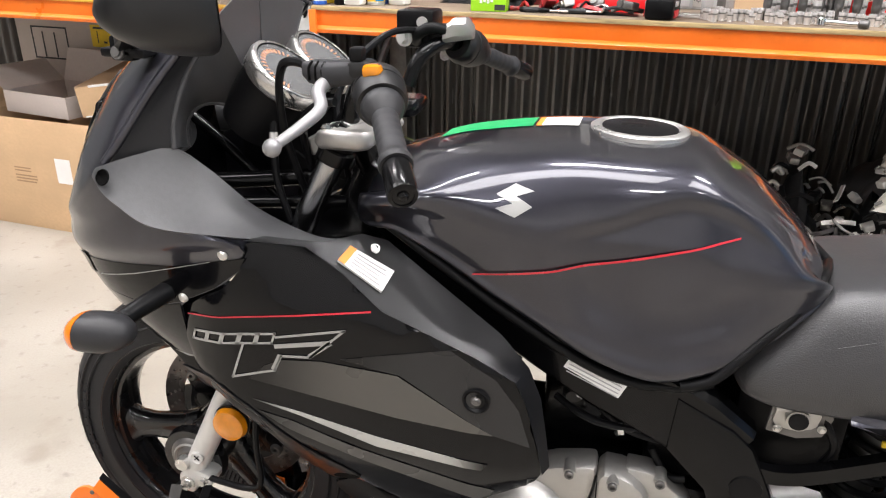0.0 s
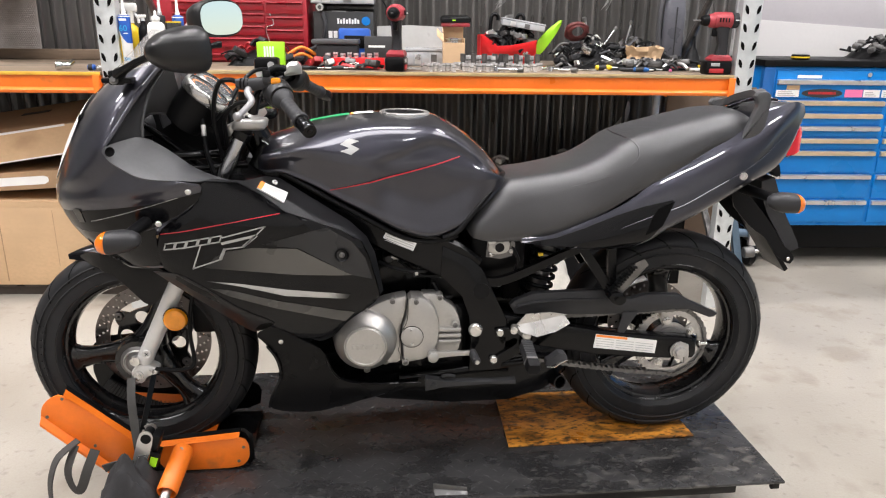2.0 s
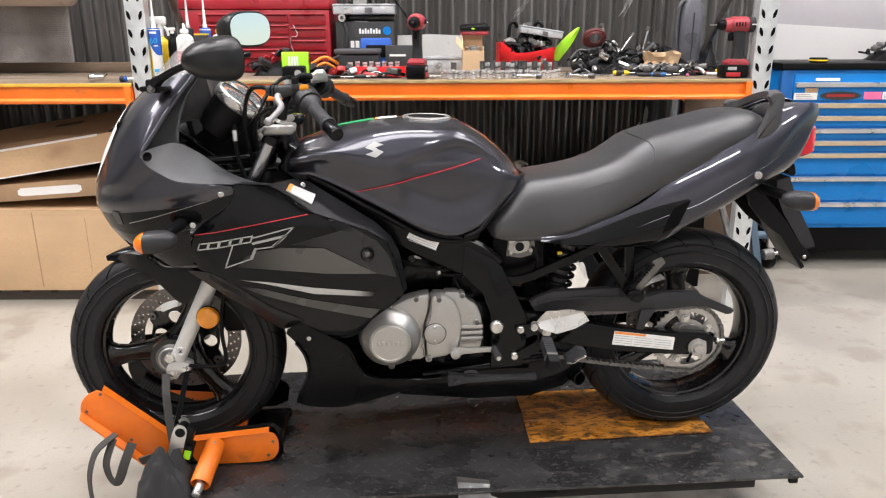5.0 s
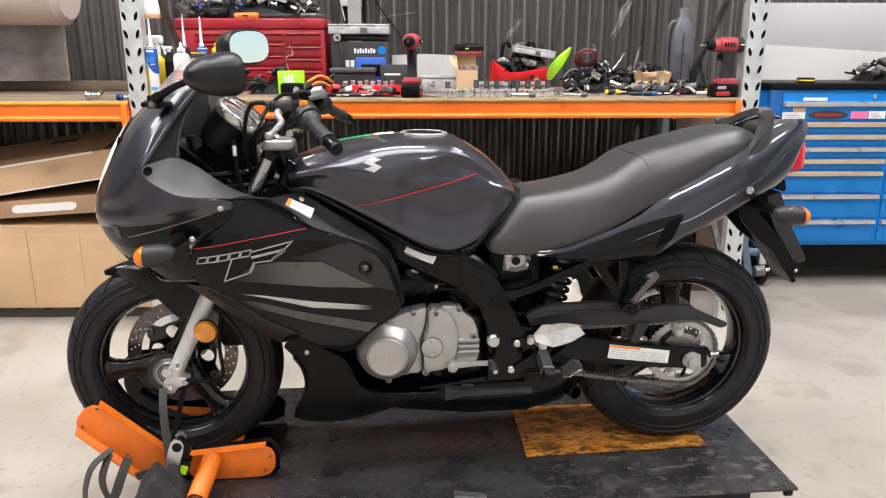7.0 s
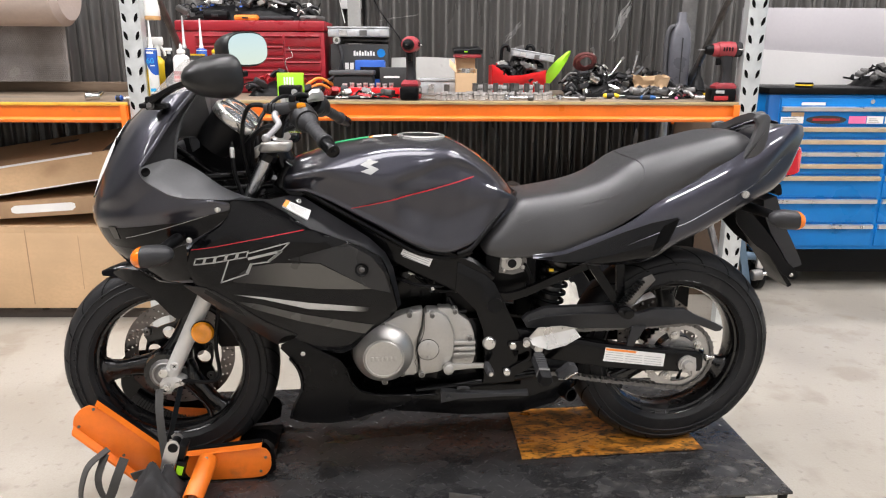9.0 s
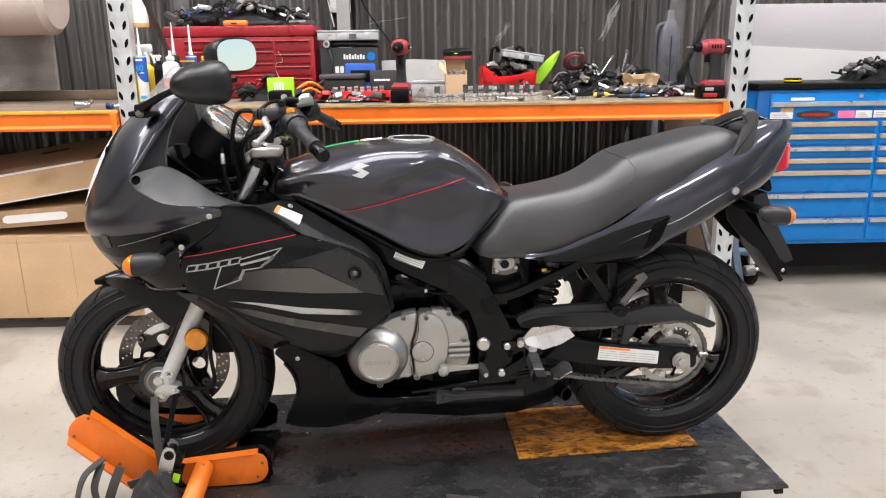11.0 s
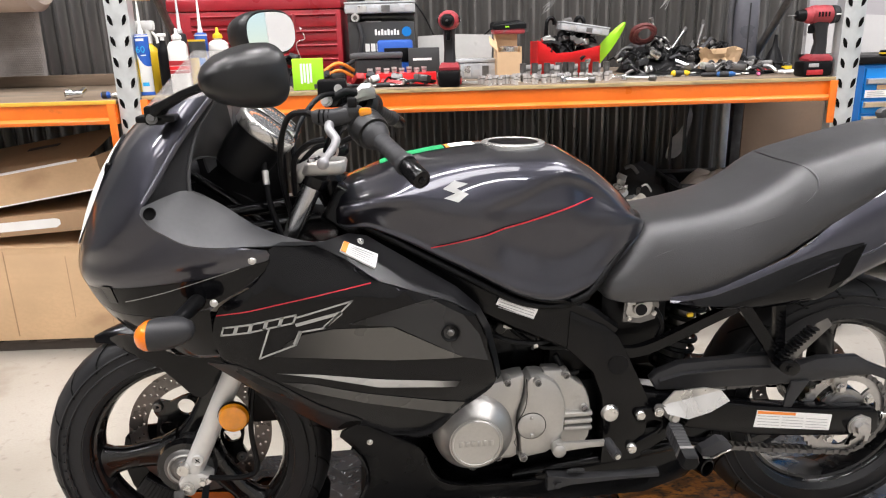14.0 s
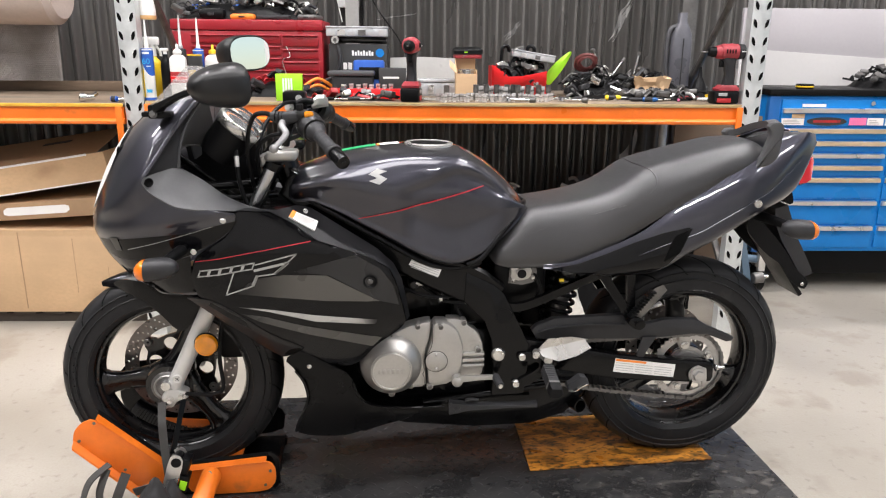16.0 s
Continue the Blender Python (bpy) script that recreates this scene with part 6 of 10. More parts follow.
for sg in (-1, 1):
    bm = prism(B(), RAIL, -0.011, 0.011, rounds=1, r=0.005)
    for v in bm.verts:
        v.co = Vector((v.co.x, sg * 0.121 + v.co.y, v.co.z - (0.040 if sg > 0 else 0.0)))
    bp("rail_leg", bm, RAIL_GREY, gr_)
bp("rail_bar", tube(B(), [(0.868, -0.118, 1.162), (0.872, -0.095, 1.166), (0.876, -0.060, 1.163), (0.882, 0.02, 1.146), (0.884, 0.08, 1.128), (0.870, 0.118, 1.116)], 0.0, flat=(0.026, 0.018, (1, 0, 0.2))), RAIL_GREY, gr_)
bp("rail_plinth", box(B(), 0.840, 0.900, -0.100, 0.100, 1.066, 1.086, 0.008), GREY_PLASTIC, gr_)
# rear mudguard and plate bracket
bm = B()
tube(bm, [(0.83, 0.0, 0.93), (0.90, 0.0, 0.88), (0.97, 0.0, 0.78), (1.05, 0.0, 0.67)], 0.01, flat=(0.11, 0.012, (0, 1, 0)))
rg_ = bp("rear_mudguard", bm, BLACK_PLASTIC, label="black plastic rear mudguard")
for sg in (-1, 1):
    bp("mudguard_side", prism(B(), [(0.858, 0.909), (0.896, 0.898), (0.948, 0.848), (0.994, 0.794), (1.026, 0.746), (1.051, 0.728), (1.068, 0.707), (1.055, 0.686), (1.013, 0.713), (0.976, 0.765), (0.925, 0.798), (0.887, 0.837), (0.864, 0.863)], sg * 0.055 - 0.003, sg * 0.055 + 0.003, rounds=1), BLACK_PLASTIC, rg_)
bp("plate_bracket", loft(B(), [[(x, -0.046, z), (x + w, -0.046, z + 0.3 * w), (x + w, 0.046, z + 0.3 * w), (x, 0.046, z)] for x, z, w in ((0.944, 0.925, 0.036), (0.950, 0.885, 0.046), (0.975, 0.832, 0.044), (1.010, 0.782, 0.040), (1.040, 0.738, 0.036), (1.053, 0.722, 0.030))]), GREY_PLASTIC, rg_, "dark grey plate bracket")
bp("plate_screw", screw(B(), (1.046, -0.060, 0.706), (0, -1, 0), 0.006), STEEL, rg_)
bm = prism(B(), [(0.965, 0.965), (0.99, 0.975), (1.0, 0.94), (0.985, 0.935)], -0.04, 0.04, rounds=1)
bp("plate_light", bm, BLACK_PLASTIC)
# indicators


def indicator(tip, root, sg, lens_dir, scale=1.0):
    """A stubby stalk and a teardrop shell with an amber end."""
    tip, root = Vector(tip), Vector(root)
    bm = tube(B(), [root, root.lerp(tip, 0.5), tip], lambda s: 0.015 - 0.004 * s, seg=12)
    ind = bp("indicator", bm, BLACK_PLASTIC, label="grey indicator with an amber lens")
    shell, lens = B(), B()
    secs = []
    prof = [(-1.0, 0.30), (-0.9, 0.55), (-0.6, 0.85), (-0.2, 1.0), (0.25, 1.0), (0.45, 0.97)]
    prof2 = [(0.46, 0.98), (0.60, 0.95), (0.80, 0.75), (0.93, 0.45), (1.0, 0.12)]
    for target, pr in ((shell, prof), (lens, prof2)):
        secs = []
        for u, r in pr:
            ring = []
            for k in range(18):
                w = 2 * math.pi * k / 18
                ring.append(tip + Vector((lens_dir * u * 0.048 * scale, math.cos(w) * 0.030 * r * scale, (abs(math.sin(w)) ** 0.8) * math.copysign(1, math.sin(w)) * 0.026 * r * scale - 0.004 * u)))
            secs.append(ring)
        loft(target, secs)
    bp("shell", shell, GREY_PLASTIC, ind)
    bp("lens", lens, AMBER, ind, "amber lens")


for sg in (-1, 1):
    indicator((-0.668, sg * 0.318, 0.866), (-0.63, sg * 0.215, 0.885), sg, -1)
    indicator((0.925, sg * 0.205, 0.905), (0.875, sg * 0.07, 0.915), sg, 1)

# ---- fairing ----
xf = spl([(0.740, -0.765), (0.784, -0.815), (0.824, -0.850), (0.870, -0.878), (0.919, -0.892), (0.995, -0.870), (1.07, -0.836), (1.144, -0.787), (1.196, -0.735), (1.26, -0.67)])


ridge_x = spl([(0.90, -0.90), (0.938, -0.860), (0.970, -0.811), (0.991, -0.783), (1.033, -0.735), (1.057, -0.718), (1.101, -0.690), (1.137, -0.658), (1.160, -0.628), (1.24, -0.57)])


def nose_y(x, z):
    d = max(0.0, x - xf(z))
    w = 0.245 - 0.055 * max(0, (z - 1.05) / 0.2) - 0.02 * max(0, (0.88 - z) / 0.15)
    y = -w * math.sqrt(max(0.0, 1 - math.exp(-d / 0.105)))
    # a raised ridge from the nose up past the flange, and a step under the lower crease
    y -= 0.013 * max(0.0, 1 - abs(x - ridge_x(z)) * 0.66 / 0.055) * max(0.0, min(1.0, (z - 0.945) / 0.03)) * max(0.0, min(1.0, d / 0.06))
    f = max(0.0, min(1.0, (0.930 + 0.174 * (x + 0.781) - z) / 0.034))
    y += 0.010 * f * f * (3 - 2 * f) * max(0.0, min(1.0, d / 0.05))
    # the skin rolls inwards along its rear edge
    e = (x + 0.703) * -0.82 + (z - 1.057) * 0.575
    q = max(0.0, min(1.0, (0.034 - e) / 0.034)) * max(0.0, min(1.0, (z - 1.06) / 0.06))
    return y + 0.020 * q * q


COWL = [(-0.735, 1.197), (-0.700, 1.205), (-0.640, 1.225), (-0.585, 1.245), (-0.566, 1.237), (-0.600, 1.205), (-0.640, 1.152), (-0.672, 1.102), (-0.703, 1.057), (-0.690, 1.030), (-0.670, 1.014), (-0.620, 0.990), (-0.530, 0.978), (-0.497, 0.973),
        (-0.510, 0.935), (-0.545, 0.905), (-0.615, 0.870), (-0.620, 0.820), (-0.590, 0.765), (-0.70, 0.752), (-0.765, 0.742), (-0.815, 0.784), (-0.850, 0.824), (-0.878, 0.870), (-0.892, 0.919), (-0.870, 0.995), (-0.836, 1.07), (-0.787, 1.144)]
for sg in (-1, 1):
    bm = panel(B(), COWL, nose_y, 0.004, 0.008, 1, sg, rim=0.002)
    cowl = bp("upper_cowl", bm, GLOSS, label="glossy dark metallic grey nose cowl", angle=28)
    if sg < 0:
        decal([(-0.846, 0.895), (-0.62, 0.925), (-0.50, 0.955), (-0.512, 0.935), (-0.55, 0.905), (-0.612, 0.872), (-0.66, 0.855), (-0.80, 0.850), (-0.838, 0.862)], nose_y, PANEL_BLACK, cowl, "cowl_recess", 0.0012, "black lower band of the cowl")
        decal([(-0.838, 0.861), (-0.80, 0.849), (-0.66, 0.854), (-0.614, 0.868), (-0.617, 0.82), (-0.598, 0.772), (-0.70, 0.759), (-0.762, 0.750), (-0.808, 0.790), (-0.842, 0.830)], nose_y, PANEL_BLACK, cowl, "cowl_chin", 0.0012, "black chin of the cowl")
        decal([(-0.812, 0.905), (-0.790, 0.907), (-0.784, 0.874), (-0.800, 0.872)], nose_y, GREY_STRIPE, cowl, "position_lamp", 0.0030, "small smoked position lamp", 0.01)
        decal([(-0.766, 0.8785), (-0.686, 0.9010), (-0.554, 0.9415), (-0.554, 0.9425), (-0.686, 0.9022), (-0.766, 0.8797)], nose_y, SILVER_STRIPE, cowl, "pinline", 0.0018, "thin pale line", 0.02)
    for x, z in ((-0.530, 0.957), (-0.605, 0.880)):
        bp("cowl_screw", screw(B(), (x, sg * (abs(nose_y(x, z)) + 0.0), z), (0, sg, 0), 0.0072), STEEL, cowl, "bright fairing screw")
# head lamp across the nose; plain white stands in for its daylight reflection
bm = B()
secs = []
for i in range(13):
    z = 0.955 + 0.20 * i / 12
    f = math.sin(math.pi * (0.12 + 0.76 * i / 12)) ** 0.5
    row = []
    for k in range(17):
        y = (-1 + 2 * k / 16) * 0.125 * f
        dd = -0.105 * math.log(max(1e-3, 1 - min(0.98, (y / 0.235) ** 2)))
        row.append((xf(z) + dd - 0.004, y, z))
    secs.append(row)
vs = [[bm.verts.new(p) for p in s] for s in secs]
for A, C2 in zip(vs, vs[1:]):
    for k in range(16):
        bm.faces.new((A[k], A[k + 1], C2[k + 1], C2[k]))
bmesh.ops.solidify(bm, geom=bm.faces[:], thickness=0.004)
bp("headlight", bm, WHITE_PLASTIC, label="pale headlight lens in the nose", angle=60)

# inner cowl: the satin flange from the nose back to the fork, the pocket beside it and the dash wall
LOWER = [(-0.702, 0.246, 1.050), (-0.690, 0.248, 1.031), (-0.668, 0.250, 1.015), (-0.620, 0.250, 0.991), (-0.530, 0.227, 0.979), (-0.430, 0.188, 0.967), (-0.385, 0.169, 0.964)]
UPPER = [(-0.699, 0.240, 1.060), (-0.672, 0.195, 1.067), (-0.641, 0.153, 1.068), (-0.592, 0.150, 1.042), (-0.524, 0.148, 0.992), (-0.440, 0.150, 0.962), (-0.385, 0.160, 0.968)]
RIDGE = [(-0.641, 0.153, 1.068), (-0.637, 0.150, 1.110), (-0.622, 0.132, 1.165), (-0.595, 0.122, 1.207), (-0.569, 0.130, 1.240)]


def side(pts, sg, off=(0, 0, 0)):
    return [(x + off[0], sg * (y + off[1]), z + off[2]) for x, y, z in pts]


for sg in (-1, 1):
    ic = bp("inner_cowl", ruled(B(), side(LOWER, sg), side(UPPER, sg), 8, 0.001, 0.004, (0, sg * 0.6, 0.8), 8), SATIN, label="satin dark grey inner cowl", angle=60)
    bm = B()
    lathe(bm, [(0.010, 0.0015), (0.011, 0.0), (0.006, -0.003), (0.0, -0.003)], (-0.686, sg * 0.2455, 1.050), (-0.1, sg, 0.45), 18)
    bp("screw_well", bm, GROOVE, ic)
    edge = [(x, sg * (abs(nose_y(x, z)) - 0.003), z) for x, z in ((-0.700, 1.059), (-0.672, 1.102), (-0.640, 1.152), (-0.600, 1.205), (-0.568, 1.240))]
    bp("cowl_cheek", ruled(B(), edge, side(RIDGE, sg), 8, -0.004, 0.003, (0.5, sg * 0.3, 0.3), 8), GREY_PLASTIC, ic, angle=60)
    bp("cowl_edge", tube(B(), [(x - 0.004, y + sg * 0.001, z) for x, y, z in edge], 0.006, seg=12), GLOSS, ic)
    rear = [(-0.641, 0.153, 1.068), (-0.637, 0.150, 1.110), (-0.629, 0.141, 1.142), (-0.622, 0.132, 1.165), (-0.595, 0.122, 1.207), (-0.569, 0.130, 1.240)]
    hole = [(-0.658, 0.096, 1.055), (-0.662, 0.088, 1.083), (-0.656, 0.076, 1.102), (-0.638, 0.061, 1.112), (-0.606, 0.045, 1.106), (-0.575, 0.010, 1.080)]
    bp("dash_wall", ruled(B(), side(rear, sg, (0.001, 0.0, 0.0)), side(hole, sg), 10, 0.004, 0.004, (0.7, sg * 0.4, 0.3), 8), SATIN, ic, angle=60)
    bp("dash_wall", ruled(B(), side([(-0.569, 0.130, 1.240), (-0.572, 0.065, 1.264), (-0.575, 0.001, 1.285)], sg), side([(-0.575, 0.010, 1.080), (-0.580, 0.004, 1.150), (-0.578, 0.001, 1.220)], sg), 8, 0.0, 0.004, (0.9, 0.0, 0.3), 6), SATIN, ic, angle=60)
    bp("opening_lip", tube(B(), side(hole, sg), 0.0032, seg=8), SATIN, ic)
    bp("inlet_ring", lathe(B(), [(0.008, 0.0), (0.012, 0.010), (0.018, 0.012), (0.021, 0.006), (0.027, 0.010), (0.030, 0.004), (0.030, -0.02), (0.0, -0.02)], (-0.690, sg * 0.075, 1.068), (0.85, sg * 0.5, 0.1), 26), GREY_PLASTIC, ic)
    bp("ridge_lip", tube(B(), side(RIDGE, sg), 0.004, seg=10), SATIN, ic)
    bp("inner_wall", ruled(B(), side(UPPER[2:], sg), side(UPPER[2:], sg, (0.0, -0.025, -0.05)), 4, 0.0, 0.003, (0.3, sg * 0.6, 0.5)), BLACK_PLASTIC, ic)


def side_y(x, z):
    y = -0.238
    y += 0.50 * max(0.0, 0.70 - z) ** 1.2
    y += 0.03 * max(0, (-0.55 - x) / 0.1)
    y += 0.012 * max(0, (x + 0.20) / 0.1)
    y += 0.30 * max(0.0, z - 0.885) * max(0.0, min(1.0, (x + 0.52) / 0.09))
    return y


ARM_LOW = [(-0.500, 0.980), (-0.424, 0.973), (-0.374, 0.948), (-0.315, 0.906), (-0.190, 0.862), (-0.141, 0.832), (-0.126, 0.800), (-0.108, 0.735), (-0.100, 0.693)]
ARM_IN = (-0.218, -0.190, -0.158, -0.154, -0.182, -0.194, -0.204, -0.212, -0.216)
ARM_EDGE = [(-0.478, 0.983), (-0.412, 0.971), (-0.367, 0.976), (-0.333, 0.969), (-0.170, 0.868), (-0.130, 0.832), (-0.111, 0.795), (-0.100, 0.745), (-0.092, 0.700)]
arm_a = [Vector((x, side_y(x, z) - 0.002, z)) for x, z in ARM_LOW]
arm_b = [Vector((x, y, z)) for (x, z), y in zip(ARM_EDGE, ARM_IN)]


def straight(pts, n):
    return [a.lerp(b, i / n) for a, b in zip(pts, pts[1:]) for i in range(n)] + [pts[-1]]


arm_grid = [p.lerp(q, k / 20) for p, q in zip(straight(arm_a, 20), straight(arm_b, 20)) for k in range(21)]


def arm_y(x, z):
    near = sorted(arm_grid, key=lambda p: (p.x - x) ** 2 + (p.z - z) ** 2)[:4]
    w = [1 / (1e-5 + (p.x - x) ** 2 + (p.z - z) ** 2) for p in near]
    return sum(p.y * k for p, k in zip(near, w)) / sum(w)


SIDE = ARM_LOW + [(-0.112, 0.668), (-0.180, 0.618), (-0.215, 0.572), (-0.250, 0.552), (-0.330, 0.566), (-0.393, 0.621), (-0.448, 0.658), (-0.530, 0.712), (-0.603, 0.757), (-0.622, 0.820), (-0.606, 0.862), (-0.580, 0.883), (-0.531, 0.910), (-0.506, 0.943)]
for sg in (-1, 1):
    bm = panel(B(), SIDE, side_y, 0.005, 0.018, 1, sg, rim=0.004)
    sf = bp("side_fairing", bm, PANEL_BLACK, label="black side fairing with grey and silver stripes")
    bm = ruled(B(), [(p.x, -sg * p.y, p.z) for p in arm_a], [(p.x, -sg * p.y, p.z) for p in arm_b], 2, 0.0, 0.005, (0.2, sg * 0.7, 0.5), 1)
    arm_ob = bp("fairing_arm", bm, ARM_BLACK, sf, "satin black upper arm of the fairing", 24)
    decal([(-0.605, 0.853), (-0.329, 0.902), (-0.329, 0.9042), (-0.605, 0.8548)], side_y, RED_STRIPE, sf, "pinstripe", 0.0015, "thin red pinstripe", side=sg)
    decal([(-0.372, 0.829), (-0.293, 0.850), (-0.224, 0.868), (-0.165, 0.832), (-0.135, 0.790), (-0.118, 0.735), (-0.166, 0.748), (-0.290, 0.819), (-0.330, 0.823)], side_y, STRIPE_SHADE, sf, "grey_stripe", 0.0011, "dark grey printed field", side=sg)
    decal([(-0.509, 0.775), (-0.484, 0.800), (-0.455, 0.814), (-0.399, 0.821), (-0.294, 0.818), (-0.166, 0.748), (-0.297, 0.753), (-0.442, 0.768)], side_y, STRIPE_BROAD, sf, "grey_stripe", 0.0018, "broad grey stripe fading forwards", side=sg)
    decal([(-0.507, 0.742), (-0.435, 0.734), (-0.324, 0.716), (-0.171, 0.700), (-0.180, 0.688), (-0.325, 0.700), (-0.435, 0.728)], side_y, STRIPE_SILVER, sf, "silver_stripe", 0.0015, "tapering silver stripe fading backwards", side=sg)
    decal([(-0.500, 0.724), (-0.447, 0.716), (-0.347, 0.687), (-0.162, 0.646), (-0.186, 0.620), (-0.348, 0.664), (-0.458, 0.703)], side_y, STRIPE_LOW, sf, "grey_stripe", 0.0015, "tapering grey stripe", side=sg)
    # outlined angular emblem: thin strokes all round it, thicker ones inside
    F = [(-0.462, 0.848), (-0.364, 0.873), (-0.415, 0.825), (-0.457, 0.820), (-0.468, 0.796), (-0.534, 0.774), (-0.513, 0.829)]
    for pts_, w_ in ((F, 0.0032), ([(-0.463, 0.834), (-0.388, 0.851)], 0.0062), ([(-0.386, 0.850), (-0.414, 0.828)], 0.0060), ([(-0.460, 0.819), (-0.470, 0.799)], 0.0055)):
        for q in stroke(pts_, w_):
            decal(q, side_y, SILVER_STRIPE, sf, "emblem_outline", 0.0020, grid=0.03, side=sg)
    for j in range(5):
        x0, z0 = -0.600 + j * 0.0268, 0.8165 + j * 0.0044
        ww, hh, sk = 0.0232, 0.0150, 0.0058
        for q in stroke([(x0, z0), (x0 + ww, z0 + 0.0038), (x0 + ww + sk, z0 + 0.0038 + hh), (x0 + sk, z0 + hh), (x0, z0)], 0.0032):
            decal(q, side_y, SILVER_STRIPE, sf, "emblem_bar", 0.0020, grid=0.03, side=sg)
    # lower fin, which turns under towards the wheel and ends in a small inlet
    def fin_y(x, z):
        top = float(np.interp(x, (-0.635, -0.565, -0.502, -0.429, -0.373, -0.355), (0.762, 0.758, 0.718, 0.660, 0.630, 0.617)))
        return side_y(x, top) - 0.004 + 0.55 * max(0.0, top - z)
    fn = bp("lower_fin", panel(B(), [(-0.635, 0.762), (-0.565, 0.759), (-0.502, 0.719), (-0.429, 0.661), (-0.373, 0.631), (-0.356, 0.618), (-0.385, 0.600), (-0.408, 0.589), (-0.420, 0.591), (-0.506, 0.663), (-0.574, 0.709), (-0.622, 0.752)], fin_y, 0.004, 0.012, 1, sg, rim=0.002), ARM_BLACK, sf, "satin black lower fin", 30)
    bp("fin_inlet", panel(B(), [(-0.412, 0.596), (-0.396, 0.616), (-0.372, 0.624), (-0.360, 0.617), (-0.384, 0.601)], lambda x, z: fin_y(x, z) - 0.003, 0.003, 0.012, 1, sg, rim=0.003), GROOVE, fn)
    bm = B()
    x, z = -0.189, 0.800
    lathe(bm, [(0.018, 0.004), (0.016, 0.005), (0.012, 0.001), (0.0, 0.001)], (x, side_y(x, z) * -sg, z), (0, sg, 0), 24)
    g = bp("fairing_grommet", bm, BLACK_PLASTIC, sf)
    bp("fairing_bolt", screw(B(), (x, side_y(x, z) * -sg + sg * 0.0015, z), (0, sg, 0), 0.007), DARK_STEEL, g)
    bp("arm_screw", screw(B(), (-0.345, arm_y(-0.345, 0.962) * -sg, 0.962), (0, sg * 0.8, 0.6), 0.007), STEEL, arm_ob)
    if sg < 0:
        quad = [Vector((-0.386, arm_a[2].y - 0.004, 0.953)), Vector((-0.322, arm_a[3].y + 0.004, 0.912)), Vector((-0.306, -0.158, 0.951)), Vector((-0.372, -0.158, 0.973))]
        nrm = (quad[1] - quad[0]).cross(quad[3] - quad[0]).normalized()
        nrm = nrm if nrm.y < 0 else -nrm

        def on_arm(u, v, h):
            return quad[0].lerp(quad[1], u).lerp(quad[3].lerp(quad[2], u), v) + nrm * h

        def stick(u0, u1, v0, v1, h0, h1):
            t = B()
            add(t, [on_arm(u, v, h) for h in (h0, h1) for u, v in ((u0, v0), (u1, v0), (u1, v1), (u0, v1))], [(0, 1, 2, 3), (7, 6, 5, 4), (0, 1, 5, 4), (1, 2, 6, 5), (2, 3, 7, 6), (3, 0, 4, 7)])
            return t

        k = bp("warning_sticker", stick(0.02, 0.95, 0.20, 0.62, 0.001, 0.005), PAPER, sf, "white sticker with an orange end")
        bp("sticker_end", stick(0.02, 0.16, 0.20, 0.62, 0.0052, 0.0058), ORANGE_LABEL, k)
        for q in range(5):
            bp("print", stick(0.22, 0.88 - 0.05 * (q % 3), 0.25 + 0.07 * q, 0.272 + 0.07 * q, 0.0052, 0.0056), INK, k)
        k = decal([(-0.090, 0.814), (-0.081, 0.832), (-0.005, 0.800), (-0.015, 0.778)], lambda x, z: -0.1455, PAPER, bike, "frame_label", 0.0035, "white printed frame label")
        bm = B()
        for j in range(4):
            f0 = j * 0.0055
            prism(bm, [(-0.081 - f0 * 0.3, 0.826 - f0), (-0.012 - f0 * 0.3, 0.797 - f0), (-0.012 - f0 * 0.3, 0.7955 - f0), (-0.081 - f0 * 0.3, 0.8245 - f0)], -0.1500, -0.1492)
        bp("print", bm, INK, k)

# belly pan
def belly_y(x, z):
    return -0.178 + 0.30 * max(0, 0.50 - z) ** 1.1 + 0.05 * max(0, (x + 0.1)) - 0.03 * max(0, (z - 0.50) / 0.1)


BELLY = [(-0.412, 0.585), (-0.364, 0.612), (-0.341, 0.597), (-0.308, 0.570), (-0.254, 0.535), (-0.236, 0.500), (-0.229, 0.469), (-0.210, 0.437), (-0.167, 0.418), (-0.084, 0.412), (0.005, 0.409), (0.012, 0.398), (-0.05, 0.388), (-0.217, 0.336), (-0.276, 0.320), (-0.360, 0.326), (-0.398, 0.342), (-0.386, 0.385), (-0.364, 0.435), (-0.358, 0.468), (-0.366, 0.512), (-0.384, 0.548)]
for sg in (-1, 1):
    bm = panel(B(), BELLY, belly_y, 0.005, 0.018, 1, sg, rim=0.004)
    bel = bp("belly_pan", bm, BELLY_BLACK, label="black plastic belly pan")
    bm = B()
    screw(bm, (-0.349, sg * (abs(belly_y(-0.349, 0.562)) + 0.001), 0.562), (0, sg, 0), 0.006)
    bp("belly_screw", bm, STEEL, bel)
    bm = B()
    ruled(bm, [(-0.39, sg * 0.17, 0.60), (-0.350, sg * 0.165, 0.52), (-0.345, sg * 0.16, 0.44), (-0.385, sg * 0.14, 0.350)], [(-0.36, 0.0, 0.60), (-0.31, 0.0, 0.52), (-0.30, 0.0, 0.44), (-0.35, 0.0, 0.350)], 5, 0.0, 0.004, (-1, 0, 0))
    bp("duct_wall", bm, BLACK_PLASTIC, bel)
bm = B()
ruled(bm, [(-0.38, -0.13, 0.345), (-0.2, -0.13, 0.372), (0.0, -0.14, 0.398)], [(-0.38, 0.13, 0.345), (-0.2, 0.13, 0.372), (0.0, 0.14, 0.398)], 6, 0.015, 0.004, (0, 0, -1))
bp("belly_floor", bm, BLACK_PLASTIC)
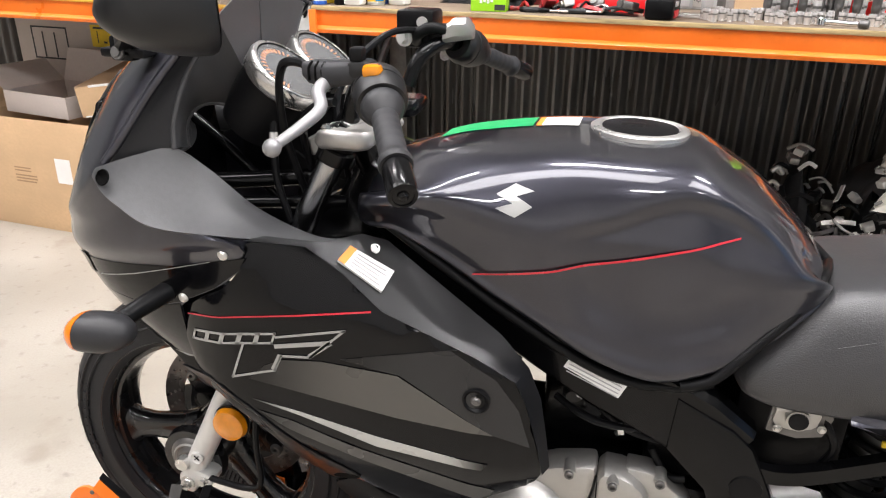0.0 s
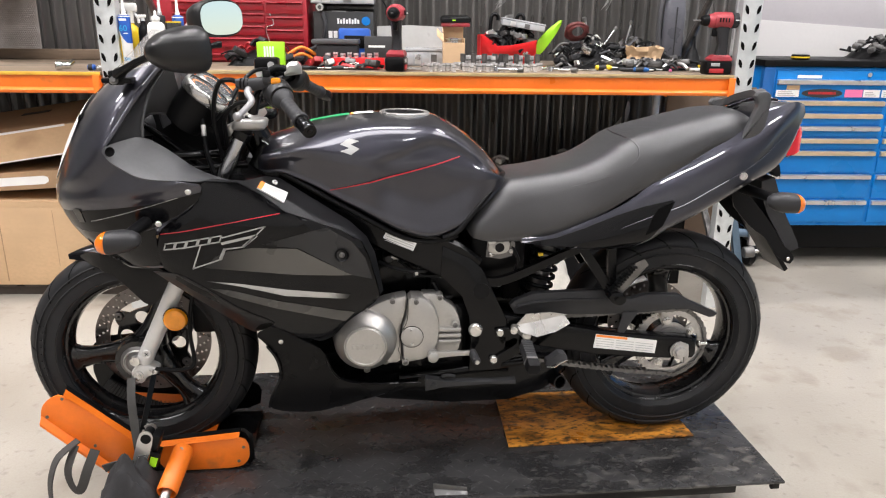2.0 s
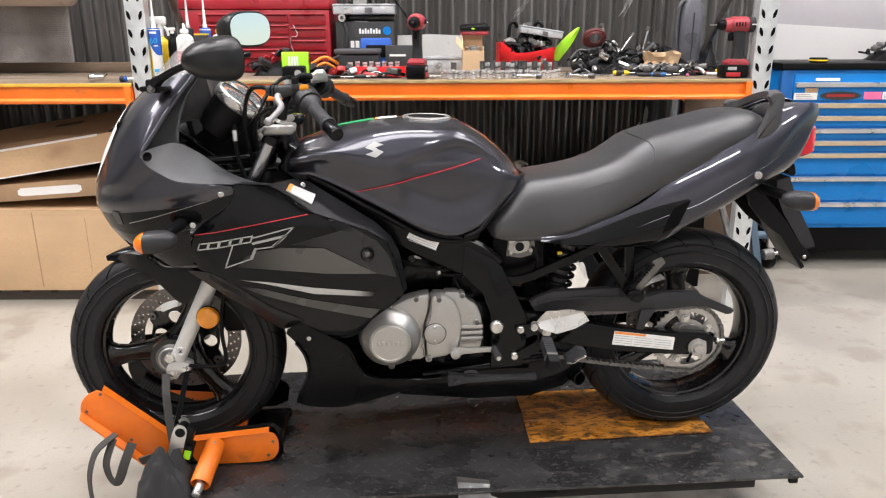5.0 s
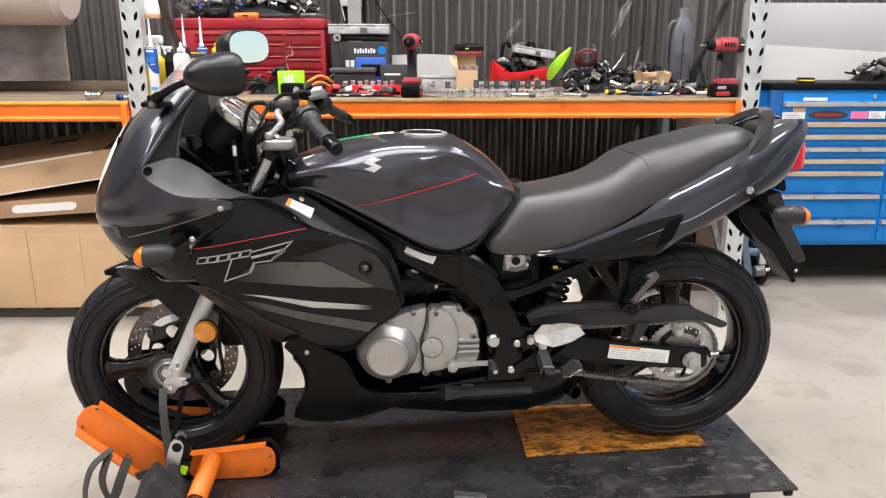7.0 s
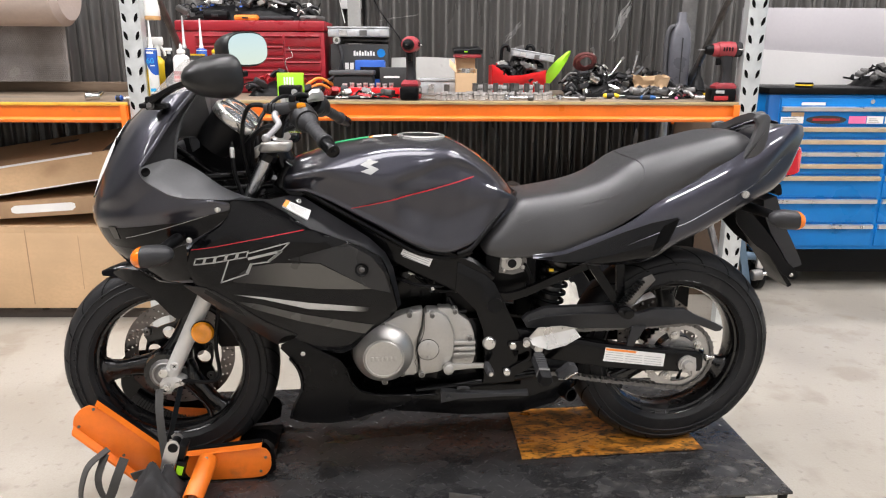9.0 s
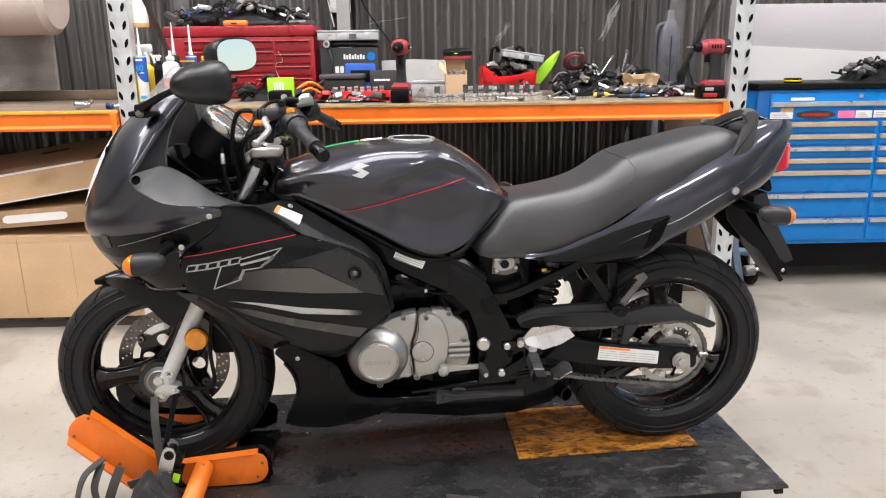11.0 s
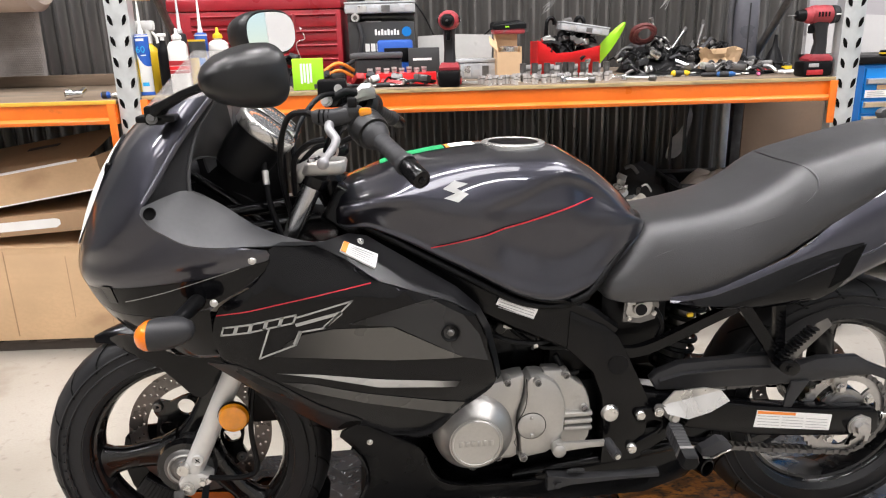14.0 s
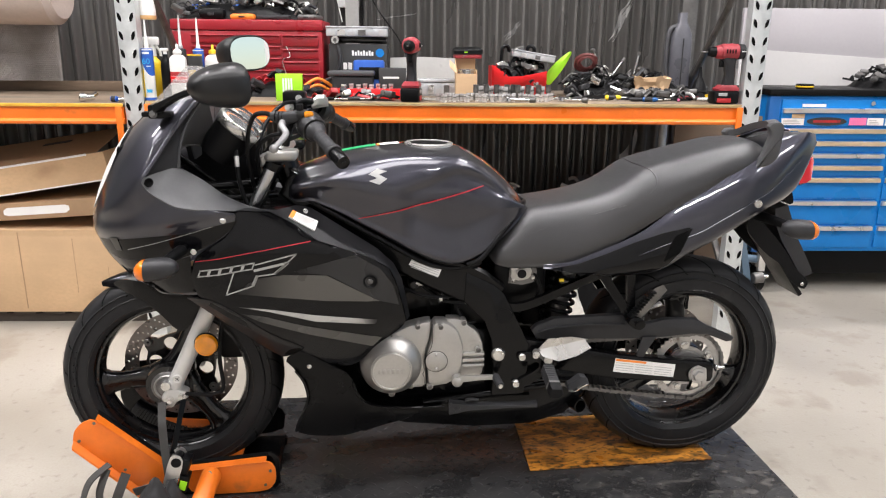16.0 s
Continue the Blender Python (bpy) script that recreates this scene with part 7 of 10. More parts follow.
# edging round the scoop and along the cut-out
for sg in (-1, 1):
    bp("scoop_edge", tube(B(), [(x, sg * (abs(belly_y(x, z)) + 0.001), z) for x, z in ((-0.384, 0.548), (-0.366, 0.512), (-0.358, 0.468), (-0.364, 0.435), (-0.386, 0.385), (-0.396, 0.348))], 0.004, seg=8), PANEL_BLACK, bel)
    bp("cut_out_edge", tube(B(), [(x, sg * (abs(belly_y(x, z)) + 0.001), z) for x, z in ((-0.240, 0.505), (-0.231, 0.469), (-0.212, 0.438), (-0.170, 0.419), (-0.084, 0.413), (0.005, 0.410))], 0.0022, seg=8), PANEL_BLACK, bel)
# dark core behind the fairing: oil cooler, head stock, cable bundle
bm = B()
box(bm, -0.36, -0.30, -0.14, 0.14, 0.60, 0.90, 0.01)
bp("oil_cooler", bm, BLACK_PLASTIC)
bm = B()
bp("head_stock", cyl(bm, (-0.335, 0, 0.90), (-0.425, 0, 1.09), 0.035, seg=20), FRAME_BLACK)
bp("lower_yoke", box(B(), -0.50, -0.39, -0.128, 0.128, 0.905, 0.935, 0.01), FRAME_BLACK)
for pts, r in ((((-0.66, -0.16, 1.02), (-0.56, -0.10, 1.015), (-0.45, -0.06, 1.02)), 0.012), (((-0.62, -0.15, 0.99), (-0.52, -0.10, 0.985), (-0.42, -0.08, 0.99)), 0.009), (((-0.69, -0.05, 1.10), (-0.61, -0.06, 1.045), (-0.53, -0.07, 0.98)), 0.008)):
    bp("stay_tube", tube(B(), pts, r), FRAME_BLACK)
bm = box(B(), -0.80, -0.725, -0.12, 0.12, 0.86, 1.12, 0.02)
bp("fairing_stay", bm, FRAME_BLACK)
# added black sheet blocks the view through the cowl opening, keeping it dark
bp("inner_liner", box(B(), -0.700, -0.500, 0.125, 0.131, 0.950, 1.100, 0.002), BLACK_PLASTIC)
# top yoke, bars, controls
bm = B()
prism(bm, [(-0.12, -0.035), (-0.085, -0.05), (-0.03, -0.035), (0.03, -0.035), (0.085, -0.05), (0.12, -0.035), (0.125, 0.0), (0.10, 0.035), (0.04, 0.045), (-0.04, 0.045), (-0.10, 0.035), (-0.125, 0.0)], -0.012, 0.012, rounds=1, r=0.004)
yaw = Matrix.Translation((-0.425, 0, 1.090)) @ Matrix.Rotation(radians(-26.5), 4, "Y")
for v in bm.verts:
    v.co = yaw @ Vector((v.co.z, v.co.x, v.co.y))
yk = bp("top_yoke", bm, CAST, label="cast aluminium top yoke")
for y in (-0.105, 0.105):
    bm = B()
    p = on_fork(0.715, y)
    cyl(bm, p - fdir * 0.03, p + fdir * 0.016, 0.021, seg=20, bev=0.003)
    hexbolt(bm, p + fdir * 0.016, fdir, 0.012, 0.008)
    bp("fork_cap", bm, BLACK_PLASTIC, yk)
for sg in (-1, 1):
    # cast mount that rises from the yoke to the bar
    bm = B()
    loft(bm, [[Vector((x + a * w, sg * (y + b * w2), z)) for a, b in ((-1, -0.6), (-0.7, -1), (0.7, -1), (1, -0.6), (1, 0.6), (0.7, 1), (-0.7, 1), (-1, 0.6))] for x, y, z, w, w2 in ((-0.406, 0.104, 1.080, 0.036, 0.030), (-0.404, 0.106, 1.086, 0.040, 0.034), (-0.400, 0.108, 1.100, 0.039, 0.033), (-0.398, 0.108, 1.106, 0.034, 0.028))])
    hb = bp("handlebar", bm, CAST if sg < 0 else FRAME_BLACK, label="clip-on handlebar with a cast aluminium mount", angle=50)
    hexbolt_ = hexbolt(B(), (-0.425, sg * 0.126, 1.105), (0, 0, 1), 0.006, 0.006)
    bp("clamp_bolt", hexbolt_, STEEL, hb)
    g0, g1 = Vector((-0.318, sg * 0.214, 1.172)), Vector((-0.2605, sg * 0.328, 1.126))
    gd = (g1 - g0).normalized()
    bp("bar_tube", tube(B(), [(-0.392, sg * 0.122, 1.120), (-0.384, sg * 0.130, 1.146), (-0.372, sg * 0.142, 1.168), (-0.352, sg * 0.165, 1.182), (-0.335, sg * 0.190, 1.180), g0 + gd * 0.01], 0.012, seg=14), FRAME_BLACK, hb)
    ln = (g1 - g0).length
    prof = [(0.012, 0.019), (0.0235, 0.020), (0.0250, 0.024), (0.0225, 0.034), (0.0172, 0.044)]
    for i in range(5):
        q = 0.048 + (ln - 0.068) * i / 5
        prof += [(0.0149, q), (0.0153, q + 0.0020), (0.0151, q + 0.0100)]
    prof += [(0.0152, ln - 0.014), (0.0180, ln - 0.010), (0.0186, ln - 0.004), (0.0175, ln), (0.010, ln)]
    gr = bp("grip", lathe(B(), prof, g0, gd, 28), GREY_PLASTIC, hb, "worn black rubber grip")
    bm = lathe(B(), [(0.010, 0.0), (0.0152, 0.001), (0.0158, 0.008), (0.0158, 0.042), (0.0146, 0.0465), (0.0110, 0.0475), (0.0105, 0.0465), (0.0, 0.0465)], g0 + gd * ln, gd, 28)
    screw(bm, g0 + gd * (ln + 0.0462), gd, 0.006)
    bp("bar_end", bm, FRAME_BLACK, gr, "gloss black bar end weight")
    # round switch housing in two halves
    bm = lathe(B(), [(0.012, -0.048), (0.026, -0.047), (0.0305, -0.041), (0.0318, -0.032), (0.0312, -0.0262), (0.0300, -0.0256), (0.0300, -0.0242), (0.0312, -0.0236), (0.0310, -0.008), (0.0285, 0.001), (0.012, 0.002)], g0 + gd * 0.020, gd, 32)
    c = g0 - gd * 0.008
    box(bm, c.x - 0.034, c.x - 0.004, c.y - 0.018, c.y + 0.018, c.z + 0.014, c.z + 0.036, 0.008)
    sw_ = bp("switch_housing", bm, SHELL_BLACK, hb, "dark grey round switch housing")
    if sg < 0:
        bm = box(B(), c.x - 0.012, c.x + 0.010, c.y - 0.026, c.y - 0.006, c.z + 0.018, c.z + 0.034, 0.006)
        bp("switch_button", bm, AMBER_DEEP, sw_, "amber switch button")
        bp("switch_button", box(B(), c.x - 0.030, c.x - 0.014, c.y - 0.014, c.y + 0.002, c.z + 0.034, c.z + 0.050, 0.003), BLACK_PLASTIC, sw_, "black rocker switch")
        bp("switch_button", cyl(B(), c + Vector((0.026, -0.016, -0.026)), c + Vector((0.031, -0.022, -0.030)), 0.0065, seg=14, bev=0.0015), FORK_SILVER, sw_, "pale horn button")
    else:
        bp("switch_button", box(B(), c.x - 0.010, c.x + 0.012, c.y - 0.016, c.y + 0.004, c.z + 0.030, c.z + 0.046, 0.004), RED_PLASTIC, sw_, "red stop switch")
    # lever: leaves its bracket, bends and ends in a ball
    la = Vector((-0.382, sg * 0.218, 1.184))
    path = [la, la + Vector((-0.001, sg * 0.018, -0.008)), la + Vector((0.010, sg * 0.040, -0.022)), la + Vector((0.004, sg * 0.075, -0.033)), la + Vector((-0.004, sg * 0.100, -0.041)), la + Vector((-0.008, sg * 0.122, -0.046))]
    bm = tube(B(), path, lambda s: 0.0085 - 0.0030 * s, seg=12)
    bmesh.ops.create_uvsphere(bm, u_segments=18, v_segments=12, radius=0.0098, matrix=Matrix.Translation(path[-1]))
    bp("lever", bm, LEVER, hb, "pale alloy lever with a ball end")
    # lever bracket under a rubber boot with three grooves
    bm = loft(B(), [[Vector((x, sg * 0.206 + b * w, z + a * h)) for a, b in ((-1, -0.7), (-0.6, -1), (0.6, -1), (1, -0.7), (1, 0.7), (0.6, 1), (-0.6, 1), (-1, 0.7))] for x, z, w, h in ((-0.412, 1.196, 0.009, 0.008), (-0.404, 1.194, 0.014, 0.012), (-0.378, 1.192, 0.019, 0.014), (-0.350, 1.196, 0.018, 0.013), (-0.330, 1.198, 0.013, 0.010))])
    lb_ = bp("lever_bracket", bm, GREY_PLASTIC, hb, "dark rubber-booted lever bracket", 50)
    for j in range(3):
        x = -0.400 + 0.008 * j
        bp("boot_groove", tube(B(), [(x, sg * 0.206 - 0.016, 1.186), (x, sg * 0.206 - 0.0165, 1.200), (x + 0.002, sg * 0.206 - 0.010, 1.2065)], 0.0014, seg=6), GROOVE, lb_)
# brake reservoir on the right bar
bm = box(B(), -0.425, -0.362, 0.160, 0.222, 1.196, 1.232, 0.006)
box(bm, -0.415, -0.372, 0.172, 0.212, 1.172, 1.197, 0.006)
rs = bp("brake_reservoir", bm, BLACK_PLASTIC, label="black brake fluid reservoir")
bp("sight_glass", cyl(B(), (-0.380, 0.160, 1.214), (-0.380, 0.157, 1.214), 0.009), ALU, rs)
bp("reservoir_bolt", hexbolt(B(), (-0.405, 0.150, 1.190), (-0.3, -1, 0.2), 0.010, 0.014), FORK_SILVER, rs)
bp("master_cylinder", loft(B(), [[Vector((x, y, z)) + Vector((0, a * w, b * w)) for a, b in ((-1, -0.5), (-0.5, -1), (0.5, -1), (1, -0.5), (1, 0.5), (0.5, 1), (-0.5, 1), (-1, 0.5))] for x, y, z, w in ((-0.345, 0.165, 1.196, 0.012), (-0.330, 0.170, 1.204, 0.018), (-0.310, 0.176, 1.206, 0.017), (-0.300, 0.180, 1.200, 0.010))]), CAST, rs, "grey cast master cylinder")
bp("feed_hose", tube(B(), [(-0.392, 0.165, 1.184), (-0.385, 0.150, 1.196), (-0.365, 0.150, 1.207), (-0.342, 0.160, 1.203)], 0.009, seg=12), BLACK_PLASTIC, rs)
# gauges
gax = Vector((0.64, -0.04, 0.77)).normalized()
pod = B()
for c, r in (((-0.512, -0.070, 1.156), 0.053), ((-0.512, 0.054, 1.156), 0.053)):
    c = Vector(c)
    lathe(pod, [(0.0, -0.090), (0.044, -0.090), (r - 0.003, -0.060), (r, 0.0), (r + 0.004, 0.012), (0.0, 0.012)], c, gax, 36)
pd = bp("gauge_pod", pod, BLACK_PLASTIC, label="black twin gauge pod")
for c, r in (((-0.512, -0.070, 1.156), 0.053), ((-0.512, 0.054, 1.156), 0.053)):
    c = Vector(c)
    bm = lathe(B(), [(r + 0.001, -0.008), (r + 0.004, -0.005), (r + 0.005, 0.012), (r + 0.003, 0.018), (r - 0.001, 0.020), (r - 0.003, 0.019)], c, gax, 56)
    ga = bp("gauge", bm, STEEL, pd, "chrome-ringed round gauge", 80)
    bp("rim_shade", lathe(B(), [(r - 0.0028, 0.0190), (r - 0.006, 0.0165), (r - 0.007, 0.0120)], c, gax, 48), GROOVE, ga)
    bp("dial", lathe(B(), [(0.0, 0.002), (r * 0.5, 0.001), (r - 0.005, 0.0)], c + gax * 0.0125, gax, 32), GROOVE, ga)
    gl_ = bp("gauge_lens", lathe(B(), [(0.0, 0.0225), (r * 0.5, 0.0215), (r * 0.85, 0.0185), (r - 0.002, 0.0165)], c, gax, 36), GAUGE_LENS, ga, "clear domed gauge lens", 80)
    e1 = gax.orthogonal().normalized()
    e2 = gax.cross(e1)
    for k in range(26):
        a = 2 * math.pi * k / 34
        u = e1 * math.cos(a) + e2 * math.sin(a)
        bp("dial_mark", tube(B(), [c + gax * 0.0145 + u * (r - 0.018), c + gax * 0.0140 + u * (r - 0.011)], 0.0012, smooth=False, seg=4), ORANGE_LABEL, ga)
for pts in (((-0.405, -0.206, 1.196), (-0.425, -0.200, 1.202), (-0.452, -0.185, 1.194), (-0.472, -0.160, 1.150), (-0.480, -0.130, 1.08), (-0.470, -0.09, 0.98)),
            ((-0.395, -0.165, 1.150), (-0.425, -0.155, 1.142), (-0.455, -0.135, 1.110), (-0.462, -0.10, 1.04)),
            ((-0.36, 0.20, 1.195), (-0.42, 0.10, 1.20), (-0.47, 0.02, 1.12), (-0.45, 0.0, 1.0)),
            ((-0.515, -0.10, 1.115), (-0.510, -0.115, 1.06), (-0.505, -0.12, 1.02), (-0.49, -0.12, 0.965)),
            ((-0.34, -0.12, 1.15), (-0.38, -0.09, 1.13), (-0.42, -0.05, 1.12), (-0.46, -0.03, 1.08))):
    bp("cable", tube(B(), pts, 0.0055, seg=8), BLACK_PLASTIC)
bp("cable_ferrule", cyl(B(), (-0.5105, -0.1155, 1.064), (-0.5125, -0.1080, 1.090), 0.0062, seg=12, bev=0.001), ALU)
# windscreen
bm = B()
rows_ = []
for i in range(11):
    f = i / 10
    row = []
    for k in range(17):
        g = -1 + 2 * k / 16
        w = 0.185 - 0.075 * f
        x = -0.742 + 0.105 * f + (abs(g) ** 2.0) * (0.165 - 0.06 * f)
        z = 1.197 + 0.108 * f + (abs(g) ** 2.0) * (0.040 - 0.045 * f)
        row.append(bm.verts.new((x, g * w, z)))
    rows_.append(row)
for A, C2 in zip(rows_, rows_[1:]):
    for k in range(16):
        bm.faces.new((A[k], A[k + 1], C2[k + 1], C2[k]))
bmesh.ops.solidify(bm, geom=bm.faces[:], thickness=0.003)
ws = bp("windscreen", bm, SCREEN, label="clear plastic windscreen", angle=60)
ws.visible_shadow = False
# mirrors
for sg in (-1, 1):
    bm = B()
    a0, a1 = Vector((-0.668, sg * 0.186, 1.212)), Vector((-0.540, sg * 0.315, 1.262))
    ax = (a1 - a0).normalized()
    wd, up = Vector((ax.y, -ax.x, 0)).normalized(), Vector((0, 0, 1))
    loft(bm, [[a0.lerp(a1, f) + wd * (p * w) + up * (q * h + 0.006 * math.sin(math.pi * f)) for p, q in ((-1, -0.6), (-0.7, -1), (0.7, -1), (1, -0.6), (1, 0.6), (0.7, 1), (-0.7, 1), (-1, 0.6))] for f, w, h in ((-0.04, 0.010, 0.009), (0.04, 0.013, 0.011), (0.16, 0.010, 0.007), (0.5, 0.009, 0.006), (0.8, 0.009, 0.006), (1.0, 0.011, 0.009))])
    box(bm, -0.705, -0.640, sg * 0.172 - 0.018, sg * 0.172 + 0.018, 1.192, 1.204, 0.004)
    box(bm, -0.690, -0.656, sg * 0.180 - 0.010, sg * 0.180 + 0.010, 1.188, 1.220, 0.005)
    mi = bp("mirror", bm, BLACK_PLASTIC, label="black rear-view mirror on a stalk")
    bp("pivot_bolt", lathe(B(), [(0.0, 0.006), (0.005, 0.006), (0.0062, 0.003), (0.0088, 0.003), (0.0098, 0.0), (0.0, 0.0)], (-0.677, sg * 0.190, 1.199), (0.1, sg, 0.25), 18), DARK_STEEL, mi, "dull steel pivot bolt")
    c = Vector((-0.505, -0.338, 1.269)) if sg < 0 else Vector((-0.575, 0.370, 1.331))
    nax = Vector((0.76, -0.64 * sg, 0.04)).normalized()
    ey = Vector((0, 1, 0)) - nax * nax.y
    ey.normalize()
    ez = nax.cross(ey)
    bm = B()
    secs = []
    for u, r in ((-0.066, 0.06), (-0.062, 0.26), (-0.048, 0.52), (-0.025, 0.76), (0.005, 0.92), (0.032, 1.0), (0.050, 1.0), (0.056, 0.95)):
        ring = []
        for k in range(28):
            w = 2 * math.pi * k / 28
            ca, sa_ = math.cos(w), math.sin(w)
            p = 0.72
            ring.append(c + nax * u * (0.88 if sg < 0 else 1.0) + ey * (abs(ca) ** p * math.copysign(1, ca)) * (0.063 if sg < 0 else 0.080) * r + ez * (abs(sa_) ** p * math.copysign(1, sa_)) * (0.0475 if sg < 0 else 0.052) * r)
        secs.append(ring)
    loft(bm, secs)
    bp("mirror_shell", bm, SHELL_BLACK, mi)
    bm = B()
    ring = []
    for k in range(28):
        w = 2 * math.pi * k / 28
        ca, sa_ = math.cos(w), math.sin(w)
        ring.append(c + nax * (0.0510 if sg < 0 else 0.0575) + ey * (abs(ca) ** 0.72 * math.copysign(1, ca)) * (0.058 if sg < 0 else 0.074) + ez * (abs(sa_) ** 0.72 * math.copysign(1, sa_)) * (0.042 if sg < 0 else 0.046))
    bm.faces.new([bm.verts.new(v) for v in ring])
    bmesh.ops.solidify(bm, geom=bm.faces[:], thickness=0.001)
    bp("mirror_glass", bm, MIRROR, mi)

# ---- things on the bench ----
def on(s, d, rz=0.0, z=BENCH):
    return R @ pose(s, d, z, 0, 0, rz)


def bottle(name, m, prof, mat, label, bands=(), nozzle=None, seg=24, group="bottles on the bench"):
    """A turned bottle or cartridge with label bands; bands: (z0, z1, radius, material)."""
    t = thing(name, m, label, "bottle" if "bottle" in name else "cartridge", group)
    part("body", lathe(B(), prof, (0, 0, 0), (0, 0, 1), seg), mat, t)
    for z0, z1, r, mt in bands:
        part("label_band", lathe(B(), [(r, z0), (r + 0.0008, z0 + 0.001), (r + 0.0008, z1 - 0.001), (r, z1)], (0, 0, 0), (0, 0, 1), seg), mt, t)
    if nozzle:
        z0, z1, r, mt = nozzle
        part("nozzle", lathe(B(), [(r, z0), (r, z0 + 0.012), (r * 0.7, z0 + 0.016), (0.003, z1), (0.0, z1)], (0, 0, 0), (0, 0, 1), 16), mt, t)
    return t


def sleeve(r, low, high, a0, a1, n=28):
    """A printed label on a cylinder, between two edges given as heights over the angle in degrees."""
    bm = B()
    for j in range(n):
        w = [radians(a0 + (a1 - a0) * k / n) for k in (j, j + 1)]
        add(bm, [(r * math.cos(w[0]), r * math.sin(w[0]), low(w[0])), (r * math.cos(w[1]), r * math.sin(w[1]), low(w[1])), (r * math.cos(w[1]), r * math.sin(w[1]), high(w[1])), (r * math.cos(w[0]), r * math.sin(w[0]), high(w[0]))], [(0, 1, 2, 3)])
    return bm


def square_bottle(m, label, bands, cap, cap_label):
    """A square-shouldered white bottle with printed bands and a screw cap."""
    t = thing("white_bottle", m, label, "bottle", "bottles on the bench")
    sec = lambda w, z, p=0.45: [(w * abs(math.cos(q)) ** p * math.copysign(1, math.cos(q)), 0.8 * w * abs(math.sin(q)) ** p * math.copysign(1, math.sin(q)), z) for q in [2 * math.pi * k / 32 for k in range(32)]]
    part("body", loft(B(), [sec(0.031, 0.0), sec(0.0355, 0.005), sec(0.0355, 0.172), sec(0.033, 0.184), sec(0.024, 0.194), sec(0.016, 0.197, 1.0), sec(0.016, 0.206, 1.0)]), WHITE_PLASTIC, t)
    for z0, z1, mt in bands:
        part("label_band", loft(B(), [sec(0.0358, z0), sec(0.0362, z0 + 0.001), sec(0.0362, z1 - 0.001), sec(0.0358, z1)], caps=False), mt, t)
    part("cap", lathe(B(), [(0, 0.203), (0.019, 0.203), (0.0195, 0.206), (0.018, 0.217), (0.008, 0.222), (0.006, 0.226), (0.0055, 0.240), (0.003, 0.244), (0, 0.244)], (0, 0, 0), (0, 0, 1), 20), cap, t, cap_label)
    return t


LIGHT_BLUE = surf("light_blue_print", (0.03, 0.40, 0.75), 0.45, scale=10, var=0.06)
car = [(0, 0), (0.023, 0), (0.0245, 0.003), (0.0245, 0.215), (0.022, 0.222), (0.012, 0.226), (0, 0.226)]
c1 = bottle("sealant_cartridge", on(0.086, 0.03, 8), car, WHITE_PLASTIC, "white and blue sealant cartridge with a long nozzle", ((0.0, 0.012, 0.0246, BLUE_PLASTIC), (0.220, 0.224, 0.0226, BLUE_PLASTIC)), (0.226, 0.345, 0.010, WHITE_PLASTIC))
part("blue_print", sleeve(0.0250, lambda w: 0.128 - 0.030 * math.cos(w) + 0.010 * math.cos(2 * w), lambda w: 0.216, 150, 400), BLUE_PLASTIC, c1, "blue upper label with a curved edge")
part("yellow_print", sleeve(0.0251, lambda w: 0.013, lambda w: 0.150 + 0.02 * math.cos(w), 165, 228), YELLOW, c1, "yellow stripe")
part("pale_print", sleeve(0.0252, lambda w: 0.034, lambda w: 0.048, 245, 300), LIGHT_BLUE, c1)
part("title_bar", sleeve(0.0253, lambda w: 0.200, lambda w: 0.209, 225, 300), PAPER, c1)
part("small_print", sleeve(0.0253, lambda w: 0.146, lambda w: 0.150, 262, 305), PAPER, c1)
tx = bpy.data.curves.new("number", "FONT")
tx.body, tx.size, tx.extrude = "60", 0.034, 0.0006
tx.materials.append(LIGHT_BLUE)
to = new("number", tx)
to.parent = c1
to.matrix_basis = pose(-0.020, -0.0258, 0.158, 90, 0, 0)
bt = [(0, 0), (0.030, 0), (0.033, 0.004), (0.033, 0.150), (0.028, 0.170), (0.013, 0.185), (0.013, 0.200), (0, 0.200)]
b2 = bottle("trigger_bottle", on(0.083, 0.115), bt, YELLOW, "yellow spray bottle with a white trigger head", (), None)
bm = B()
box(bm, -0.046, 0.030, -0.015, 0.015, 0.236, 0.275, 0.010)
cyl(bm, (0, 0, 0.19), (0, 0, 0.24), 0.014)
tube(bm, [(0.012, 0, 0.238), (0.030, 0, 0.215), (0.034, 0, 0.190)], 0.006)
part("trigger_head", bm, WHITE_PLASTIC, b2, "white trigger head")
slim = [(0, 0), (0.021, 0), (0.023, 0.004), (0.023, 0.150), (0.020, 0.170), (0.011, 0.185), (0.011, 0.200), (0, 0.200)]
b3 = bottle("trigger_bottle", on(0.158, 0.05), slim, BLACK_PLASTIC, "slim black bottle with a pale head")
bm = B()
box(bm, -0.018, 0.014, -0.010, 0.010, 0.213, 0.226, 0.004)
cyl(bm, (0, 0, 0.19), (0, 0, 0.216), 0.008)
part("trigger_head", bm, WHITE_PLASTIC, b3)
square_bottle(on(0.209, 0.06, 6), "square white plastic bottle with red label bands", ((0.076, 0.088, RED_PLASTIC), (0.090, 0.104, BIN_RED), (0.106, 0.124, RED_PLASTIC)), WHITE_PLASTIC, "white screw cap")
can = [(0, 0), (0.031, 0), (0.032, 0.003), (0.032, 0.194), (0.0335, 0.196), (0.0335, 0.200), (0.030, 0.200), (0.029, 0.197), (0, 0.197)]
